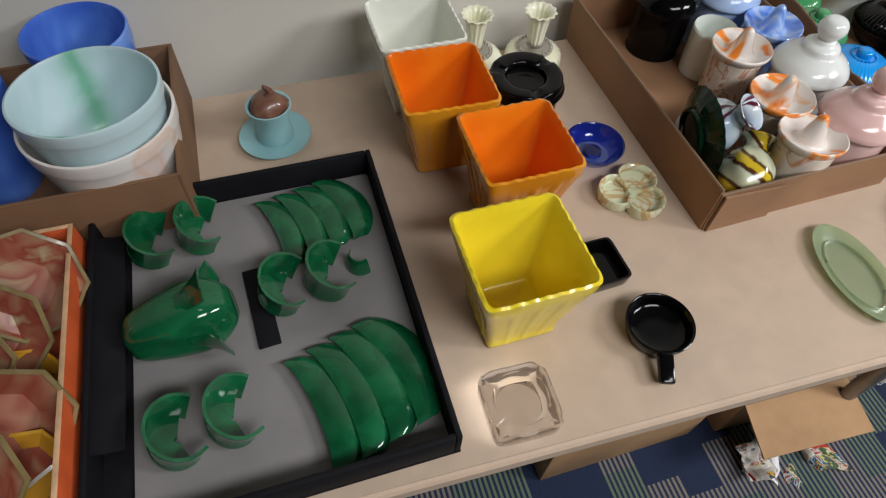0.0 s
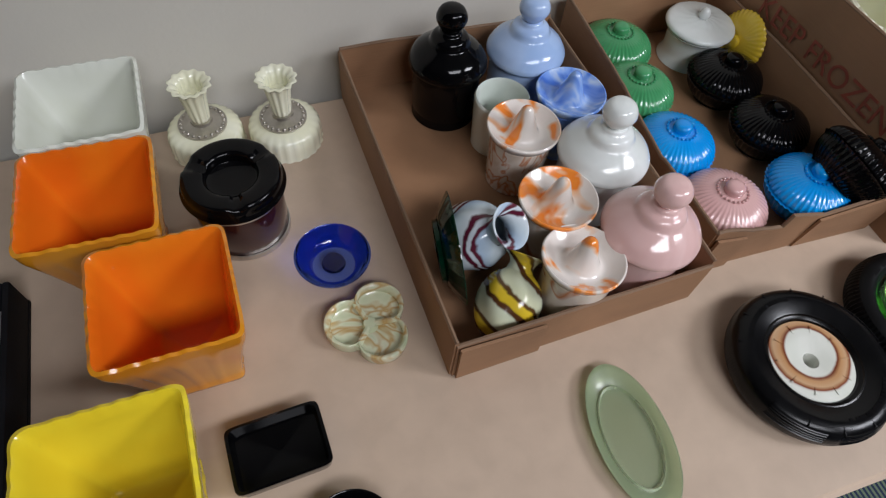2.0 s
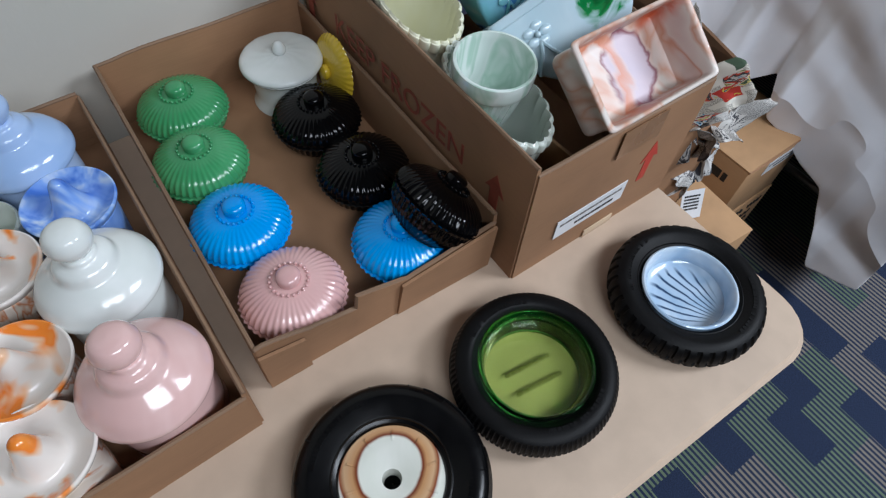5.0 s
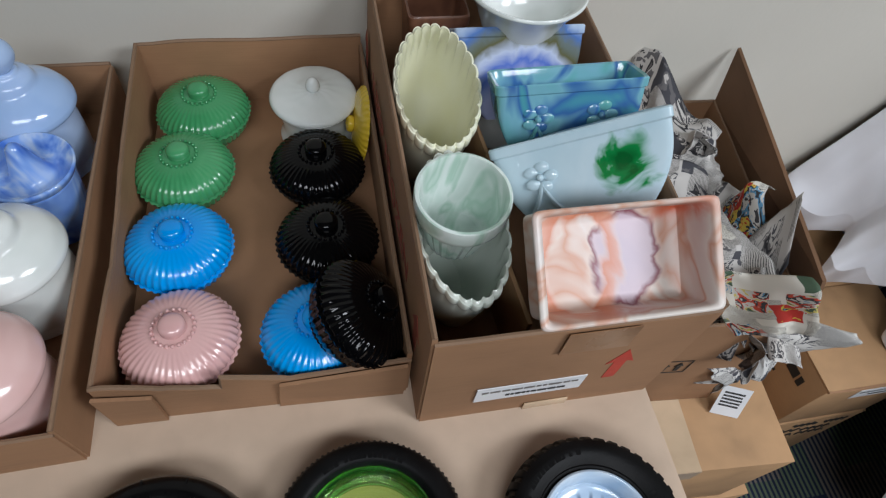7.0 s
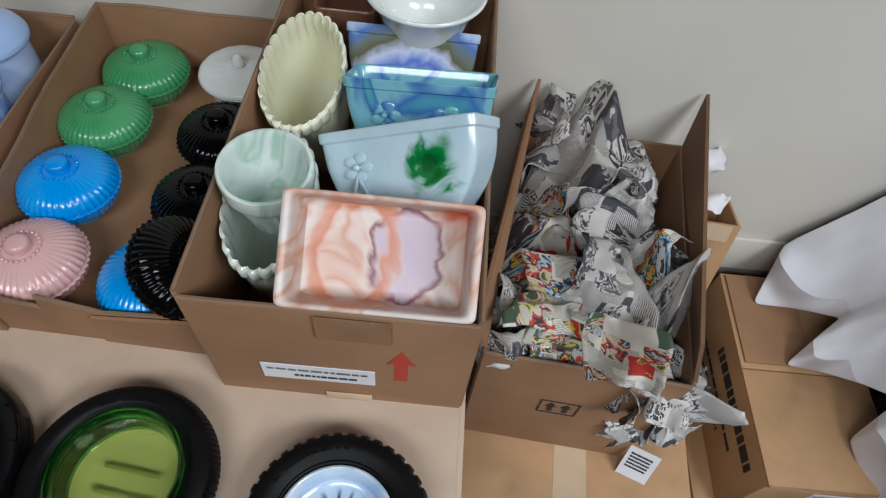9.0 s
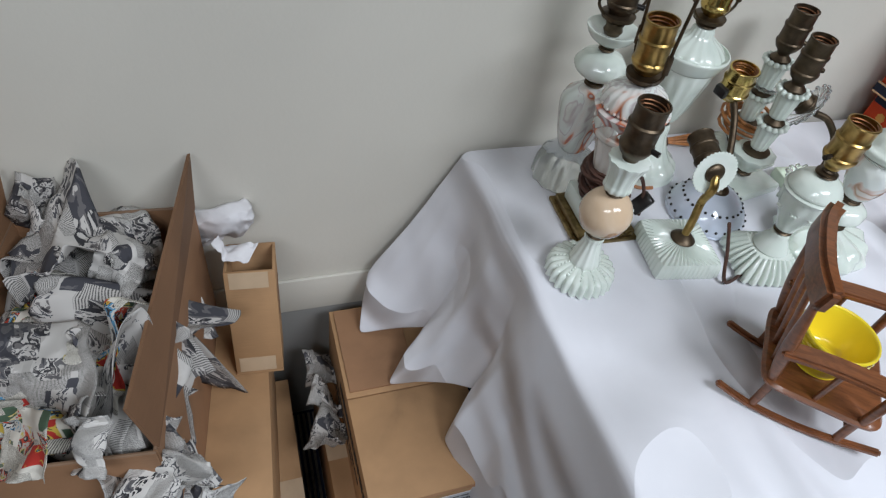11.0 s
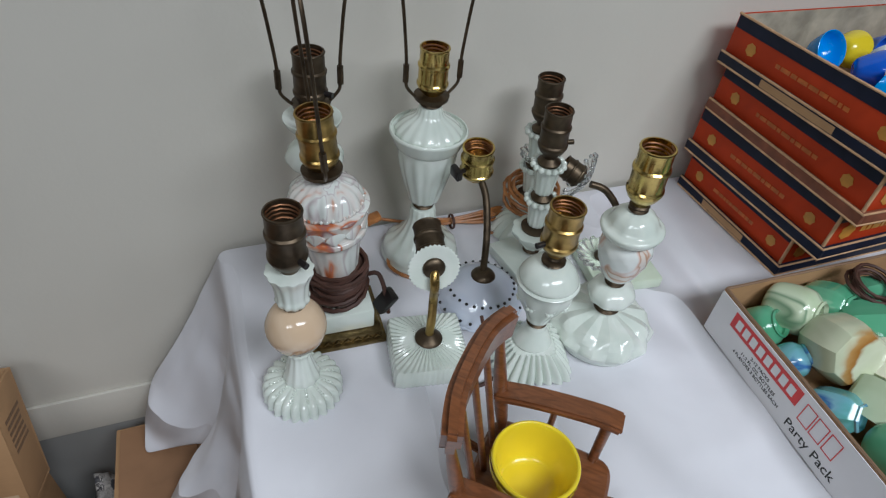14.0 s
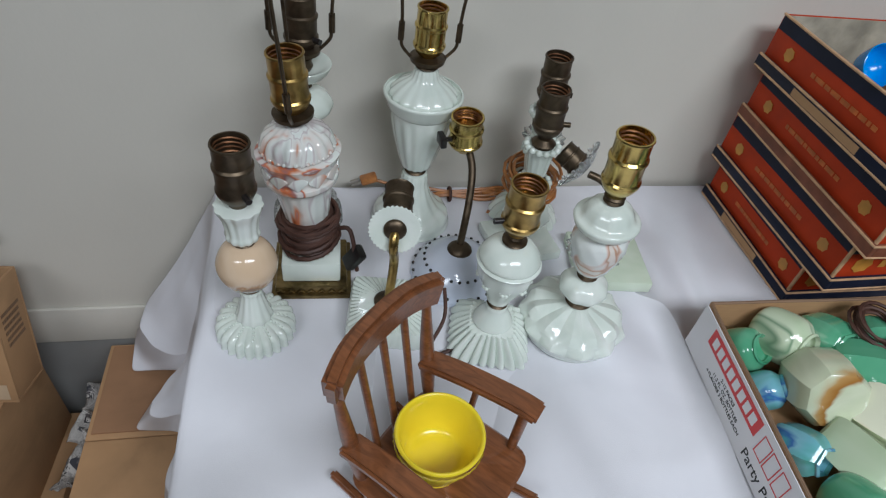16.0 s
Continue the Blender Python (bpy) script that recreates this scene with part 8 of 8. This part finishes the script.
def drinks_carton():
    t = carton("drinks_carton", "white printed drinks carton cut low and filled with onyx glass", [(2.645, 0.035), (2.95, 0.01), (2.985, 0.318), (2.669, 0.324)], T + 0.001, (0.07, 0.07, 0.07, 0.07), M_CARD_L)
    o = t.matrix_world.translation
    a, b = Vector((2.669, 0.324, 0)), Vector((2.645, 0.035, 0))
    d = (b - a).normalized()
    nrm = Vector((d.y, -d.x, 0))
    nrm = nrm if nrm.x < 0 else -nrm
    at = lambda s, z: (a + d * s + nrm * 0.0034 - Vector((o.x, o.y, 0))) + Vector((0, 0, z))
    length = (b - a).length
    p = part("white_face", block(-length / 2, length / 2, 0.001, 0.0685, -0.0006, 0.0004), M_WHITECARD, t, "white printed side")
    p.matrix_local = on_face(at(length / 2, 0.0), nrm, (0, 0, 1))
    rp = part("red_panel", block(-0.06, 0.06, -0.0115, 0.0115, 0.0005, 0.0009), M_REDPRINT, p)
    rp.matrix_local = pose(-length / 2 + 0.092, 0.052, 0.0)
    for k in range(8):
        part("panel_bar", block(-0.0048, 0.0048, -0.0065, 0.0065, 0.001, 0.0013), M_WHITECARD, rp).matrix_local = pose(-0.047 + 0.0134 * k, 0, 0)
    for k, words in enumerate(("2-12 PACKS", "11.2 FL. OZ. BOTTLES", "4 FLAVORS 3 BOTTLES EACH")):
        lettering("contents_print", words, 0.0066, M_INK, p, pose(-length / 2 + 0.096, 0.0325 - 0.0074 * k, 0.0006))
    for k, x in enumerate((0.002, 0.02, 0.039)):
        part("outlined_shape", joined(block(-0.008, 0.008, -0.0135, -0.0125, 0, 0.0004), block(-0.008, 0.008, 0.0125, 0.0135, 0, 0.0004), block(-0.008, -0.007, -0.0125, 0.0125, 0, 0.0004), block(0.007, 0.008, -0.0125, 0.0125, 0, 0.0004)), M_REDPRINT, p).matrix_local = pose(length / 2 - 0.123 + x, 0.045, 0.0005)
    lettering("party_pack_print", "Party Pack", 0.0175, M_INK, p, pose(length / 2 - 0.1, 0.016, 0.0006))
    return t


drinks_carton()
M_JADE = swirled("jade_slag", [(0.25, (0.07, 0.32, 0.17)), (0.6, (0.14, 0.42, 0.25)), (0.75, (0.4, 0.6, 0.42))], 14, 2, 0.12)
M_PONYX = swirled("pale_onyx", [(0.25, (0.5, 0.62, 0.4)), (0.55, (0.6, 0.7, 0.5)), (0.61, (0.18, 0.3, 0.18)), (0.66, (0.6, 0.7, 0.5)), (0.85, (0.68, 0.74, 0.56))], 11, 1.5, 0.12)
M_BONYX = layered("cream_brown_onyx", [(0.3, (0.56, 0.62, 0.42)), (0.7, (0.66, 0.7, 0.52))], [((0.02, 0.0, -0.03), (0.06, 0.06, 0.05), 0.3, 20, [(0.45, (0.66, 0.62, 0.46)), (0.55, (0.34, 0.15, 0.03)), (0.66, (0.46, 0.24, 0.06)), (0.78, (0.6, 0.55, 0.36))], [(0.5, 0.0), (0.56, 1.0), (0.68, 0.9), (0.8, 0.0)])], 0.12)
M_YONYX = swirled("cream_orange_onyx", [(0.25, (0.68, 0.7, 0.52)), (0.55, (0.72, 0.72, 0.56)), (0.6, (0.7, 0.25, 0.05)), (0.66, (0.72, 0.7, 0.5)), (0.85, (0.62, 0.68, 0.4))], 9, 1.5, 0.12)


def faceted_jar(label, x, y, z, rx, ry, rz, r, h, material, sides=0, name="glass_shade"):
    t = thing("faceted_jar", label, "jar", pose(x, y, T + z, rx, ry, rz), "onyx glass pieces")
    seg = sides or 48
    part("body", lathe(fine([(0.0, -h / 2), (r * 0.6, -h / 2), (r * 0.92, -h * 0.36), (r, 0.0), (r * 0.95, h * 0.3), (r * 0.7, h * 0.46), (r * 0.62, h / 2), (r * 0.52, h / 2), (r * 0.5, h * 0.4), (0.0, h * 0.38)], 2 if sides else 4), seg), material, t, smooth=25 if sides else 50)
    part("neck_ring", lathe([(r * 0.63, h / 2 - 0.001), (r * 0.67, h / 2 + 0.002), (r * 0.6, h / 2 + 0.004), (r * 0.53, h / 2)], seg, None, False), material, t)


faceted_jar("jade green glass jar lying in the white carton", 2.703, 0.282, 0.036, 40, 0, 30, 0.026, 0.05, M_JADE)
faceted_jar("pale green onyx glass ball jar with a dark line", 2.746, 0.283, 0.056, 70, 0, 20, 0.031, 0.06, M_PONYX)
faceted_jar("dark jade faceted glass jar in the white carton", 2.805, 0.28, 0.05, 60, 20, 0, 0.03, 0.056, M_JADE, 8)
faceted_jar("dark jade faceted glass jar in the white carton", 2.86, 0.27, 0.05, 30, 20, 40, 0.032, 0.06, M_JADE, 8)
faceted_jar("dark jade faceted glass jar in the white carton", 2.815, 0.235, 0.058, 75, 10, 60, 0.031, 0.06, M_JADE, 6)
faceted_jar("cream and brown onyx glass jar in the white carton", 2.75, 0.214, 0.06, -118, 12, -24, 0.04, 0.074, M_BONYX, 8)
faceted_jar("teal glass jar deep in the white carton", 2.702, 0.23, 0.03, 50, 0, 70, 0.022, 0.045, M_TEAL)
faceted_jar("cream and orange onyx square glass jar in the white carton", 2.80, 0.16, 0.062, 80, 15, 30, 0.038, 0.085, M_YONYX, 4)
faceted_jar("pale yellow onyx square glass jar in the white carton", 2.752, 0.135, 0.05, 80, -10, 15, 0.032, 0.08, M_PONYX, 4)
faceted_jar("teal glass jar deep in the white carton", 2.705, 0.16, 0.03, 60, 20, 10, 0.026, 0.05, M_TEAL, 6)
faceted_jar("cream onyx glass jar in the white carton", 2.86, 0.2, 0.055, 60, 0, 80, 0.034, 0.07, M_YONYX)
faceted_jar("jade green glass jar lying in the white carton", 2.72, 0.09, 0.04, 60, 0, 0, 0.03, 0.06, M_JADE)
faceted_jar("jade green glass jar lying in the white carton", 2.85, 0.11, 0.045, 60, 0, 50, 0.033, 0.06, M_JADE, 8)
faceted_jar("pale green onyx glass jar in the white carton", 2.91, 0.24, 0.05, 60, 0, 50, 0.033, 0.06, M_PONYX)
t = thing("electric_cord", "coiled brown cord lying on the onyx glass", "cord", pose(2.845, 0.268, T + 0.082))
coil(t, 0.024, 0.0, 0.012, 6, 0.0022, M_WIRE, 0.005, 14, "cord_loop")
